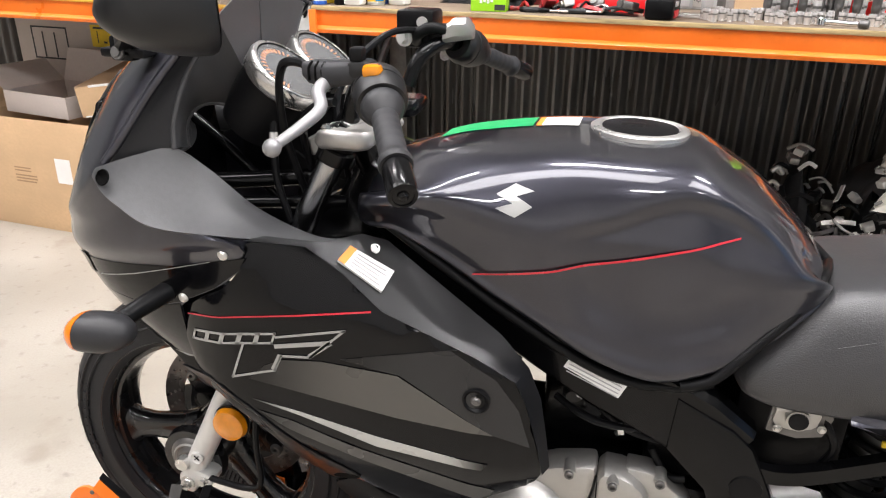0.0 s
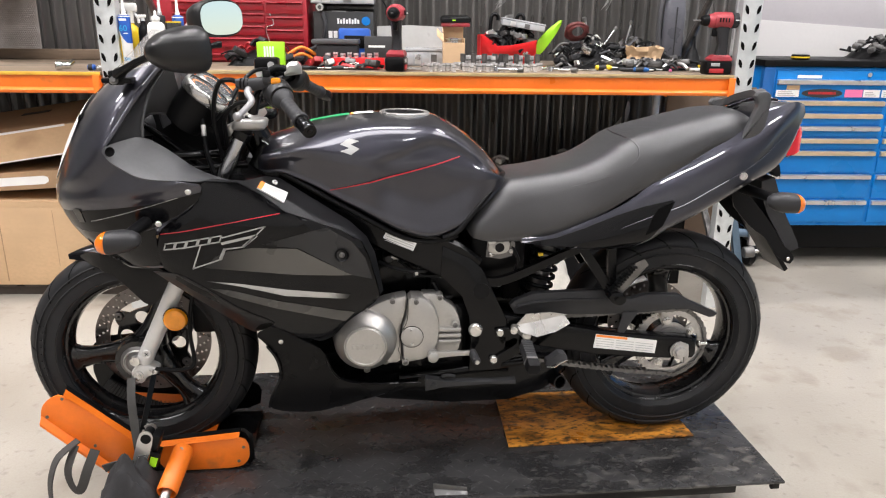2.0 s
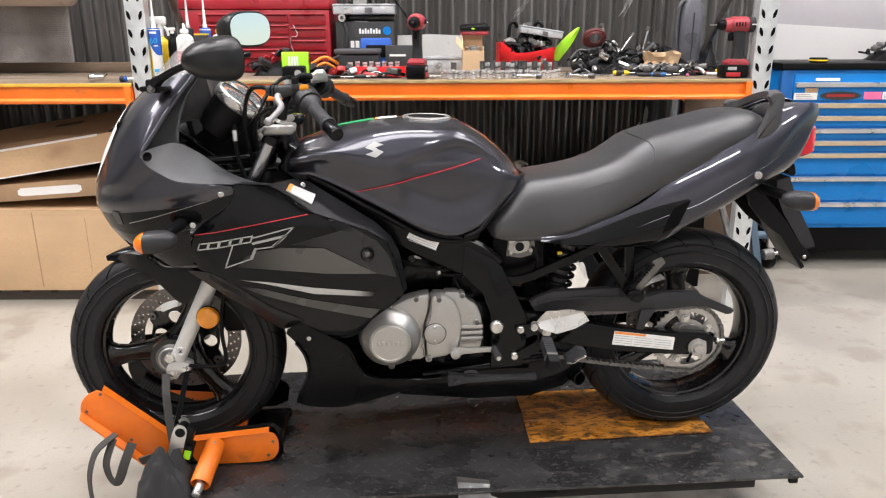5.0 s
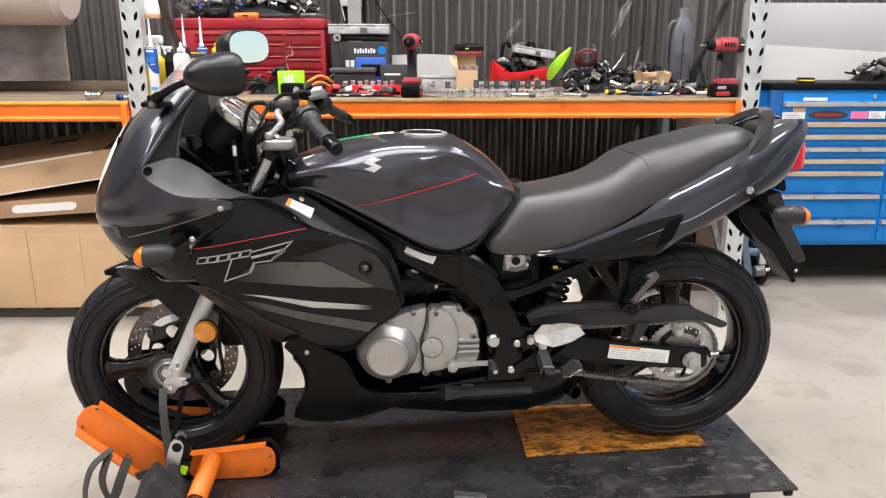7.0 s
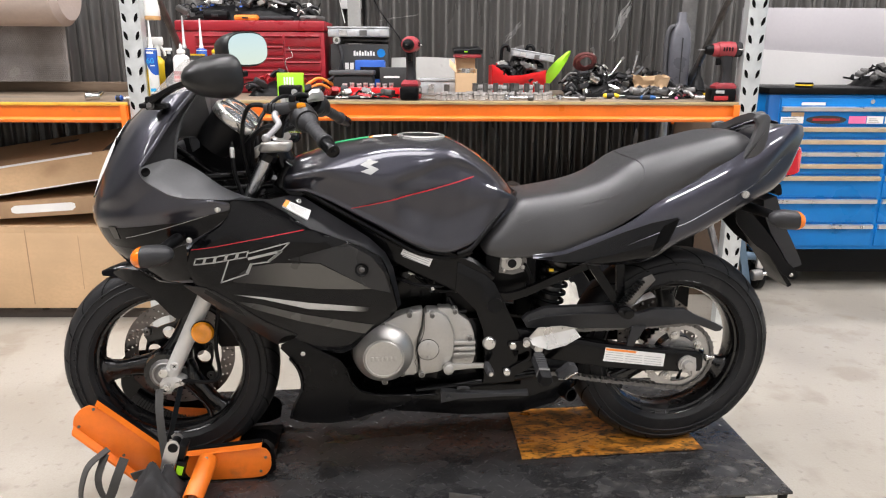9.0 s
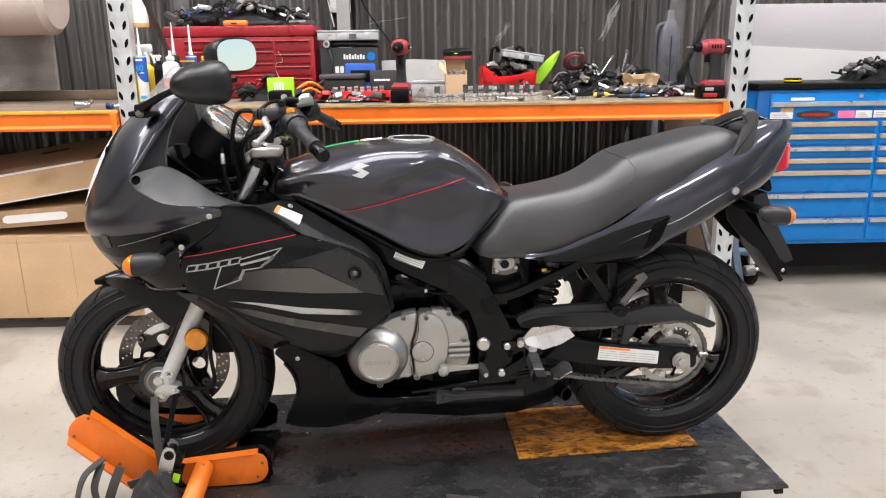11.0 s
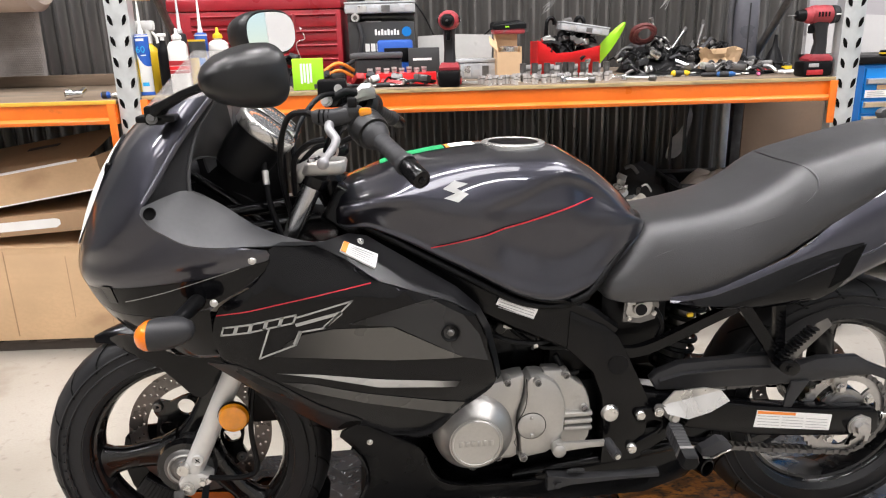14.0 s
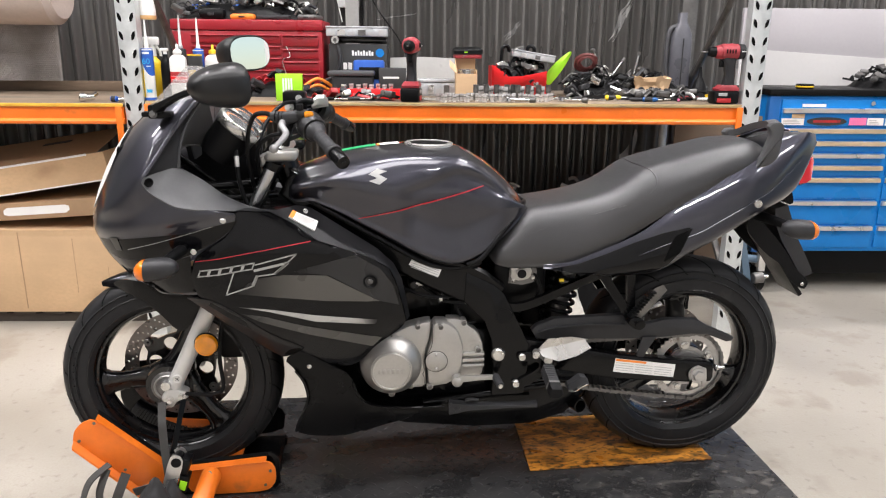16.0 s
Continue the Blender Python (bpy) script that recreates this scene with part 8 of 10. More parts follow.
c2 = bottle("spray_can_bottle", on(0.272, 0.10), can, YELLOW, "yellow and black tin with a blue stripe", ((0.132, 0.193, 0.0322, BLACK_INK), (0.0, 0.012, 0.0322, STEEL)))
part("blue_stripe", sleeve(0.0327, lambda w: 0.014, lambda w: 0.131, 292, 350), BLUE, c2, "blue side stripe")
bottle("sealant_cartridge", on(0.269, 0.175), car, BLUE_PLASTIC, "blue sealant cartridge with a long white nozzle", ((0.02, 0.10, 0.0247, WHITE_PLASTIC), (0.214, 0.218, 0.0247, WHITE_PLASTIC)), (0.226, 0.360, 0.010, WHITE_PLASTIC))
bottle("sealant_cartridge", on(0.168, 0.24), car, GREY_PLASTIC, "dark cartridge with a long grey nozzle", (), (0.226, 0.375, 0.011, GALV))
square_bottle(on(0.342, 0.15, -4), "square white plastic bottle with a yellow cap", ((0.080, 0.100, RED_PLASTIC), (0.103, 0.125, BIN_RED)), YELLOW, "yellow cap with a white tip")
# spray bottle hung from the post
ORANGE_LIQUID = surf("pale_orange_liquid", (0.72, 0.42, 0.18), 0.4, scale=10, var=0.08)
hb2 = thing("hanging_bottle", on(0.072, 0.10, 0, 1.468), "white spray bottle with pale orange liquid hung on a hook", "bottle")
part("body", lathe(B(), [(0, 0), (0.040, 0), (0.043, 0.006), (0.043, 0.045), (0.036, 0.085), (0.016, 0.13), (0.014, 0.15), (0, 0.15)], seg=24, axis=(0, 0, 1)), WHITE_PLASTIC, hb2)
part("liquid_band", lathe(B(), [(0.041, -0.001), (0.0436, 0.006), (0.0436, 0.016)], seg=24, axis=(0, 0, 1)), ORANGE_LIQUID, hb2, "pale orange liquid line")
part("hook", tube(B(), [(0, 0, 0.15), (0, 0, 0.19), (-0.02, -0.03, 0.24), (-0.040, -0.06, 0.22)], 0.004), DARK_STEEL, hb2)

# red tool box with drawers
tb = thing("tool_box", on(0.012, 0.60), "red steel top box with many shallow drawers", "tool box")
part("body", box(B(), 0, 0.775, 0.0, 0.32, 0.0, 0.315, 0.006), RED, tb)
part("lid", box(B(), -0.004, 0.779, -0.006, 0.324, 0.317, 0.372, 0.010), RED, tb)
for i, (x0, x1, z0, z1) in enumerate([(0.10, 0.33, 0.255, 0.305), (0.34, 0.56, 0.255, 0.305), (0.57, 0.755, 0.240, 0.305), (0.10, 0.56, 0.195, 0.248), (0.57, 0.755, 0.178, 0.233), (0.10, 0.56, 0.135, 0.188), (0.57, 0.755, 0.116, 0.171), (0.10, 0.56, 0.075, 0.128), (0.57, 0.755, 0.055, 0.109), (0.10, 0.755, 0.010, 0.050)]):
    bm = box(B(), x0, x1, -0.012, 0.0, z0, z1 - 0.006, 0.003)
    dr = part("drawer", bm, RED, tb)
    part("pull", loft(B(), [[(x, y, z) for y, z in ((-0.012, z1 - 0.020), (-0.024, z1 - 0.012), (-0.022, z1 - 0.006), (-0.012, z1 - 0.006))] for x in (x0 + 0.004, x1 - 0.004)]), RED, dr)
# clutter on the lid
rng = random.Random(4)
ZL = BENCH + 0.372
lid_items = [("sander", 0.36, 0.06, 0.13, 0.05, 0.030, ORANGE_LABEL, "orange plastic tool"), ("metal_tray", 0.50, 0.10, 0.22, 0.10, 0.026, GREY_PLASTIC, "flat grey metal tray"),
             ("tape_roll", 0.60, 0.17, 0.12, 0.10, 0.045, BLUE_PLASTIC, "blue plastic tool part"), ("cleaning_pad", 0.50, 0.24, 0.10, 0.07, 0.075, YELLOW, "yellow plastic tool"),
             ("flat_tool", 0.70, 0.12, 0.10, 0.15, 0.030, DARK_STEEL, "dark flat tool"), ("sander", 0.20, 0.08, 0.14, 0.08, 0.055, BLACK_PLASTIC, "black power tool")]
for nme, x, y, w, dd, h, mt, lb in lid_items:
    t = thing(nme, on(0.012 + x, 0.60 + y, rng.uniform(-12, 12), ZL), lb + " lying on the tool box", "tool", "clutter on the tool box")
    bm = box(B(), -w / 2, w / 2, -dd / 2, dd / 2, 0.0, h, min(w, dd, h) * 0.42)
    part("body", bm, mt, t)
    part("latch", box(B(), -w * 0.12, w * 0.12, -dd / 2 - 0.004, -dd / 2 + 0.001, h * 0.35, h * 0.6, 0.001), GREY_PLASTIC, t)
# hooked wires on the tool box front
wr = thing("wire_hook", on(0.60, 0.585, 0, BENCH + 0.14), "thin bent metal wire hanging on the tool box", "wire")
part("wire", tube(B(), [(0, 0, 0.10), (0.02, -0.006, 0.05), (-0.02, -0.006, 0.02), (0.03, 0, -0.13)], 0.0025), STEEL, wr)

# black boxed tool with a clear organiser on it
hbx = thing("boxed_tool", on(0.815, 0.62), "black printed cardboard box with a blue round mark", "box")
part("carton", box(B(), 0, 0.305, 0, 0.22, 0.0, 0.255, 0.003), BLACK_INK, hbx)
bm = lathe(B(), [(0.0, 0.001), (0.022, 0.001), (0.022, 0.0)], (0.268, -0.0005, 0.210), (0, -1, 0), 24)
part("round_mark", bm, BLUE, hbx, "blue round mark")
bm = B()
for j in range(8):
    box(bm, 0.122 + j * 0.0145, 0.132 + j * 0.0145, -0.0012, 0.0, 0.196, 0.222 - 0.006 * (j % 2))
part("lettering_bars", bm, PAPER, hbx, "white lettering bars")
bm = B()
for j in range(3):
    box(bm, 0.075 + j * 0.026, 0.095 + j * 0.026, -0.0012, 0.0, 0.125, 0.160)
part("lettering_bars", bm, WHITE_PLASTIC, hbx, "large white lettering bars")


def organiser(m, w, dd, h, n, label):
    t = thing("organiser_box", m, label, "organiser")
    part("base", box(B(), 0, w, 0, dd, 0.0, h * 0.8, 0.004), surf_clear, t)
    part("lid", box(B(), -0.002, w + 0.002, -0.002, dd + 0.002, h * 0.82, h, 0.003), surf_clear, t)
    for i in range(n):
        mt = (INK, STEEL, INK, DARK_STEEL, INK)[i % 5]
        part("contents", box(B(), w * (i + 0.12) / n, w * (i + 0.85) / n, -0.003, -0.0005, h * 0.12, h * (0.45 + 0.2 * (i % 2))), mt, t)
    return t


surf_clear = surf("cloudy_plastic", (0.42, 0.43, 0.44), 0.22, scale=12, fine=60, var=0.3, coat=0.3)
organiser(on(0.806, 0.60, 0, BENCH + 0.292), 0.32, 0.20, 0.052, 6, "cloudy clear organiser box resting on tools")
# ratchet handle and hoses lying on the black box under the organiser
hs = thing("air_ratchet", on(0.82, 0.70, 0, BENCH + 0.2555), "grey air tools lying on the black box", "tool")
bm = B()
tube(bm, [(0.0, 0.0, 0.020), (0.10, 0.01, 0.022), (0.30, 0.0, 0.018)], 0.017)
cyl(bm, (0.03, -0.10, 0.018), (0.05, 0.06, 0.018), 0.016)
part("body", bm, DARK_STEEL, hs)
part("collar", lathe(B(), [(0.010, -0.012), (0.019, -0.012), (0.019, 0.012), (0.010, 0.012)], (0.033, -0.095, 0.019), (0.1, 1, 0), 18, closed=True), STEEL, hs)
hk = thing("bent_hose", on(0.835, 0.585), "short grey bent hose beside the box", "hose")
part("hose", tube(B(), [(0.03, 0, 0.245), (0.045, -0.01, 0.18), (0.02, -0.01, 0.10), (-0.06, 0.0, 0.055)], 0.011), GREY_PLASTIC, hk)
bl_ = thing("blue_tool_case", on(0.95, 0.52), "blue plastic tool case standing on the bench", "tool case")
part("shell", box(B(), 0, 0.16, 0, 0.05, 0.0, 0.175, 0.012), BLUE_PLASTIC, bl_)
part("recess", box(B(), 0.03, 0.14, -0.003, 0.001, 0.08, 0.14, 0.004), BLACK_PLASTIC, bl_)
bs = thing("socket_case", on(0.86, 0.34), "grey moulded plastic tool tray", "tray")
part("tray", box(B(), 0, 0.20, 0, 0.12, 0.0, 0.10, 0.010), GREY_PLASTIC, bs)
part("lid", box(B(), -0.02, 0.205, -0.01, 0.13, 0.101, 0.125, 0.008), SATIN, bs)
bx = thing("small_box", on(1.09, 0.38), "small black cardboard box", "box")
part("carton", box(B(), 0, 0.135, 0, 0.08, 0.0, 0.140, 0.002), BLACK_INK, bx)
part("lettering_bars", box(B(), 0.02, 0.10, -0.0012, 0, 0.088, 0.098), PAPER, bx)
# lime green box
lb_ = thing("lime_box", on(0.645, 0.03, 6), "bright lime green cardboard box with pale lettering", "box")
part("carton", box(B(), 0, 0.118, 0, 0.07, 0.0, 0.118, 0.002), LIME, lb_)
bm = B()
for j in range(4):
    box(bm, 0.030 + 0.012 * j, 0.038 + 0.012 * j, -0.0012, 0.0, 0.025 + 0.004 * (j % 2), 0.100)
part("lettering_bars", bm, PAPER, lb_, "pale upright lettering bars")
part("corner_mark", box(B(), 0.080, 0.115, -0.0012, 0, 0.004, 0.022), BLACK_INK, lb_)
# red socket tray with sockets standing in it
tr = thing("socket_tray", on(0.895, 0.20), "red plastic tray holding a row of chrome sockets", "tray")
bm = B()
for x0, x1, y0, y1, z0, z1 in ((0, 0.31, 0, 0.006, 0, 0.046), (0, 0.31, 0.064, 0.07, 0, 0.046), (0, 0.006, 0.006, 0.064, 0, 0.046), (0.304, 0.31, 0.006, 0.064, 0, 0.046), (0.152, 0.158, 0.006, 0.064, 0, 0.044), (0.006, 0.304, 0.006, 0.064, 0, 0.035)):
    box(bm, x0, x1, y0, y1, z0, z1, 0.0015)
part("tray", bm, BIN_RED, tr)


def socket(m, r, h, mat, group="sockets on the bench"):
    t = thing("socket", m, "chrome wrench socket standing on the bench", "socket", group)
    bm = lathe(B(), [(r * 0.62, h - 0.010), (r * 0.62, h), (r, h), (r, h * 0.55), (r * 0.88, h * 0.5), (r * 0.88, 0.0), (0, 0.0), (0, h - 0.010), (r * 0.62, h - 0.010)], (0, 0, 0), (0, 0, 1), 20)
    bd = part("body", bm, mat, t)
    part("drive_hole", cyl(B(), (0, 0, h - 0.0098), (0, 0, h - 0.006), r * 0.60, seg=12), GROOVE, bd)
    part("knurled_band", lathe(B(), [(r * 0.99, h * 0.60), (r * 1.015, h * 0.62), (r * 1.015, h * 0.72), (r * 0.99, h * 0.74)], (0, 0, 0), (0, 0, 1), 20), DARK_STEEL, bd)
    return t


rng = random.Random(11)
kinds = [socket(on(0.93, 0.235, 0, BENCH + 0.036), 0.012, 0.030, SOCKET), socket(on(0.965, 0.235, 0, BENCH + 0.036), 0.011, 0.034, SOCKET),
         socket(on(1.40, 0.05), 0.009, 0.028, SOCKET), socket(on(1.43, 0.06), 0.011, 0.034, SOCKET), socket(on(1.70, 0.18), 0.0125, 0.062, SOCKET), socket(on(1.74, 0.20), 0.013, 0.072, DARK_STEEL)]
for i in range(6):
    copy_thing(kinds[i % 2], on(1.0 + 0.031 * i, 0.235, 0, BENCH + 0.036))
for i in range(56):
    k = kinds[2 + i % 2]
    copy_thing(k, on(1.375 + 0.0100 * i + rng.uniform(-0.004, 0.004), rng.uniform(0.0, 0.16) + 0.0015 * i, rng.uniform(0, 90)))
for i in range(22):
    k = kinds[4 + (i % 3 == 0)]
    copy_thing(k, on(1.56 + 0.0165 * i, 0.16 + 0.10 * (i % 3) / 2 + rng.uniform(0, 0.03), rng.uniform(0, 90)))


# cordless drivers
def driver(m, face):
    """A pistol driver standing on its battery; it points along -x of its own axes."""
    t = thing("cordless_driver", m, "red and black cordless driver standing on its battery", "power tool", "cordless drivers")
    bat = part("battery", box(B(), -0.060, 0.060, -0.038, 0.038, 0.0, 0.058, 0.010), BLACK_PLASTIC, t)
    for y0, y1 in ((-0.041, -0.0375), (0.0375, 0.041)):
        part("battery_face", box(B(), -0.046, 0.020, y0, y1, 0.006, 0.026, 0.003), RED_PLASTIC, bat)
        part("rating_label", box(B(), -0.040, 0.000, y0, y1, 0.036, 0.050, 0.001), INK, bat)
    part("battery_end", box(B(), 0.0595, 0.063, -0.026, 0.026, 0.006, 0.030, 0.003), RED_PLASTIC, bat)
    part("battery_clip", loft(B(), [[(-0.038, -0.034, 0.0585), (0.056, -0.034, 0.0585), (0.056, 0.034, 0.0585), (-0.038, 0.034, 0.0585)], [(-0.040, -0.035, 0.068), (0.057, -0.035, 0.068), (0.057, 0.035, 0.068), (-0.040, 0.035, 0.068)],
                                        [(-0.020, -0.027, 0.084), (0.044, -0.027, 0.084), (0.044, 0.027, 0.084), (-0.020, 0.027, 0.084)]]), DRILL_RED, t)
    bm = B()
    loft(bm, [[(x + c * a, b * w, z) for c, w in ((-1, -0.6), (-0.6, -1), (0.6, -1), (1, -0.6), (1, 0.6), (0.6, 1), (-0.6, 1), (-1, 0.6))] for x, z, a, b in ((0.014, 0.082, 0.026, 0.020), (0.018, 0.13, 0.021, 0.018), (0.010, 0.18, 0.026, 0.019), (0.004, 0.208, 0.036, 0.021))])
    part("grip", bm, GREY_PLASTIC, t)
    part("trigger", box(B(), -0.036, -0.014, -0.008, 0.008, 0.162, 0.194, 0.004), BLACK_PLASTIC, t)
    bm = lathe(B(), [(0, -0.040), (0.026, -0.040), (0.033, -0.034), (0.035, -0.02), (0.0345, 0.0), (0.036, 0.02), (0.034, 0.042), (0.026, 0.046), (0, 0.046)], (0.0, 0, 0.232), (1, 0, 0), 26)
    part("motor_case", bm, DRILL_RED, t)
    for k in range(4):
        part("vent_slot", box(B(), -0.022 + 0.013 * k, -0.016 + 0.013 * k, -0.038, 0.038, 0.224, 0.242, 0.001), BLACK_PLASTIC, t)
    cap = part("rear_cap", lathe(B(), [(0, 0.0), (0.033, 0.0), (0.035, 0.006), (0.032, 0.030), (0.022, 0.040), (0, 0.042)], (0.046, 0, 0.232), (1, 0, 0), 26), GREY_PLASTIC, t)
    part("pale_stripe", box(B(), 0.050, 0.078, -0.0365, -0.030, 0.230, 0.235, 0.001), PAPER, cap)
    nose = part("gearbox_nose", lathe(B(), [(0, 0.0), (0.031, 0.0), (0.030, 0.012), (0.024, 0.022), (0, 0.022)], (-0.038, 0, 0.230), (-1, 0, 0), 24), DRILL_RED, t)
    bm = lathe(B(), [(0, 0.0), (0.023, 0.0), (0.024, 0.012), (0.018, 0.030), (0.010, 0.034), (0, 0.034)], (-0.060, 0, 0.230), (-1, 0, 0), 22)
    c = part("chuck", bm, BLACK_PLASTIC, t)
    part("bit", cyl(B(), (-0.092, 0, 0.230), (-0.128, 0, 0.230), 0.004, 0.003, 8), DARK_STEEL, c)
    return t


DRILL_RED = surf("scuffed_dark_red_plastic", (0.33, 0.035, 0.045), 0.45, scale=14, fine=90, var=0.3, bump=0.1, stain=(0.20, 0.12, 0.11), stain_scale=35, stain_at=0.60)
driver(on(2.695, 0.045, 3), 0)
d2_ = driver(on(1.255, 0.060, 84), 0)
d2_.scale = (1.14, 1.14, 1.06)

# battery charger lump, pliers and knives in front of the red tray
def handle_tool(m, ln, r, mat, tip, label, name="screwdriver"):
    t = thing(name, m, label, "hand tool", "hand tools on the bench")
    part("handle", lathe(B(), [(0, 0), (r * 0.75, 0.002), (r, 0.012), (r * 0.85, ln * 0.45), (r, ln * 0.8), (r * 0.55, ln), (0, ln)], (0, 0, r), (1, 0, 0), 12), mat, t)
    part("shaft", cyl(B(), (ln, 0, r), (ln + tip, 0, r), 0.004, 0.003, 8), STEEL, t)
    part("grip_band", lathe(B(), [(r * 0.99, ln * 0.16), (r * 1.05, ln * 0.2), (r * 0.98, ln * 0.62), (r * 0.93, ln * 0.66)], (0, 0, r), (1, 0, 0), 12), GREY_PLASTIC, t)
    return t


for s_, d_, rz, ln, r, mt, tip, lb in ((2.19, 0.22, 8, 0.10, 0.018, YELLOW, 0.03, "yellow-handled screwdriver"), (2.29, 0.16, -16, 0.11, 0.013, GREY_PLASTIC, 0.05, "grey-handled screwdriver"), (2.345, 0.13, -18, 0.09, 0.016, BLUE_DARK, 0.02, "dark blue-handled screwdriver"),
                                      (2.38, 0.17, -12, 0.10, 0.015, BLACK_PLASTIC, 0.03, "black-handled screwdriver"), (2.13, 0.27, 5, 0.09, 0.012, RED_PLASTIC, 0.08, "red-handled screwdriver"), (2.25, 0.30, -5, 0.10, 0.012, RED_PLASTIC, 0.09, "dark red-handled screwdriver"),
                                      (0.70, 0.10, 3, 0.12, 0.011, RED_PLASTIC, 0.05, "red-handled pliers lying shut"), (0.80, 0.07, -4, 0.13, 0.012, BLACK_PLASTIC, 0.06, "black-handled tool lying flat"), (0.93, 0.08, 2, 0.11, 0.012, GREY_PLASTIC, 0.05, "grey-handled tool lying flat"),
                                      (0.62, 0.14, 8, 0.12, 0.011, GREY_PLASTIC, 0.05, "grey-handled tool lying flat"), (2.52, 0.13, 75, 0.035, 0.011, PINK, 0.02, "small pink-handled tool"), (2.05, 0.11, 185, 0.05, 0.017, GREY_PLASTIC, 0.03, "short dark stubby driver")):
    handle_tool(on(s_, d_, rz), ln * 0.8, r * 0.72, mt, tip, lb + " lying on the bench" if len(lb.split()) < 4 else lb)


def wrench(m, ln, mat=STEEL, label="steel combination wrench lying on the bench"):
    t = thing("wrench", m, label, "wrench", "wrenches on the bench")
    bm = B()
    box(bm, 0, ln, -0.006, 0.006, 0.001, 0.006, 0.001)
    lathe(bm, [(0.008, 0.0), (0.014, 0.0), (0.014, 0.008), (0.008, 0.008)], (ln + 0.01, 0, 0), (0, 0, 1), 16, closed=True)
    for a in (-1, 1):
        box(bm, -0.022, 0.004, a * 0.011 - 0.005, a * 0.011 + 0.005, 0.001, 0.007, 0.002)
    part("body", bm, mat, t)
    return t


for s_, d_, rz, ln in ((1.97, 0.30, 6, 0.18), (1.99, 0.26, 3, 0.20), (2.02, 0.22, -4, 0.15), (1.30, 0.16, 12, 0.16), (1.33, 0.20, 5, 0.18), (1.28, 0.12, -8, 0.12), (2.0, 0.34, 14, 0.17)):
    wrench(on(s_, d_, rz), ln)
rw = random.Random(31)
for q in range(16):
    wrench(on(1.55 + 0.85 * q / 16 + rw.uniform(-0.03, 0.03), rw.uniform(0.20, 0.40), rw.uniform(-60, 70)), rw.uniform(0.09, 0.19), (STEEL, DARK_STEEL, CHROME)[q % 3])
for s_, d_, rz in ((1.70, 0.05, -20), (1.95, 0.08, -30)):
    t = thing("ratchet", on(s_, d_, rz), "chrome ratchet handle with a round head", "ratchet", "ratchets on the bench")
    part("head", cyl(B(), (0, 0, 0.0), (0, 0, 0.024), 0.017, seg=20, bev=0.003), CHROME, t)
    part("handle", tube(B(), [(0.015, 0, 0.012), (0.07, 0, 0.011), (0.10, 0, 0.011)], 0.008), CHROME, t)
    part("end", cyl(B(), (0.10, 0, 0.012), (0.128, 0, 0.012), 0.012, seg=14, bev=0.003), DARK_STEEL, t)

# clear case behind the drill, small boxes
organiser(on(1.29, 0.45), 0.20, 0.14, 0.085, 5, "clear plastic case with small parts")
cb = thing("open_carton", on(1.472, 0.34), "small open cardboard box holding a silver can", "box")
for b in ((0, 0.105, 0, 0.004, 0, 0.115), (0, 0.105, 0.156, 0.16, 0, 0.187), (0.101, 0.105, 0.004, 0.156, 0, 0.135), (0.004, 0.101, 0.004, 0.156, 0, 0.004)):
    part("wall", box(B(), *b), CARD, cb)
part("wall", loft(B(), [[(0, y, 0), (0.004, y, 0), (0.004, y, z), (0, y, z)] for y, z in ((0.004, 0.115), (0.06, 0.15), (0.156, 0.187))]), CARD, cb)
part("flap", loft(B(), [[(0, y, z), (0.004, y, z), (0.003 - 0.03, y, z + 0.03), (-0.001 - 0.03, y, z + 0.03)] for y, z in ((0.006, 0.117), (0.06, 0.150))]), CARD, cb)
tp = thing("silver_can", on(1.525, 0.392, 0, BENCH + 0.0045), "round silver can in the open box", "can")
part("can", lathe(B(), [(0, 0), (0.038, 0), (0.040, 0.004), (0.040, 0.120), (0.042, 0.122), (0.042, 0.130), (0.036, 0.132), (0.034, 0.122), (0, 0.122)], (0, 0, 0), (0, 0, 1), 28), STEEL, tp)
rc = thing("battery_charger", on(1.466, 0.445, 3, BENCH + 0.1875), "black and red battery charger on the open box", "charger")
part("base", box(B(), 0.004, 0.142, 0.004, 0.106, 0.0, 0.022, 0.007), DRILL_RED, rc)
part("shell", loft(B(), [[(0.0, 0.0, 0.0225), (0.146, 0.0, 0.0225), (0.146, 0.11, 0.0225), (0.0, 0.11, 0.0225)], [(0.0, 0.0, 0.036), (0.146, 0.0, 0.042), (0.146, 0.11, 0.048), (0.0, 0.11, 0.044)], [(0.010, 0.012, 0.046), (0.130, 0.012, 0.054), (0.130, 0.10, 0.060), (0.010, 0.10, 0.054)]]), BLACK_PLASTIC, rc)
part("status_light", box(B(), 0.052, 0.070, -0.0015, 0.001, 0.028, 0.034), LIME, rc)
ps = thing("plastic_sheet", on(1.13, 0.70), "pale grey plastic sheet leaning behind the tools", "sheet")
part("sheet", prism(B(), [(0, 0), (0.35, 0), (0.355, 0.185), (0.18, 0.192), (0.004, 0.186)], 0.0, 0.006), surf("pale_sheet", (0.50, 0.50, 0.48), 0.45, scale=6, var=0.10, stain=(0.30, 0.29, 0.27), stain_scale=12, stain_at=0.62), ps)

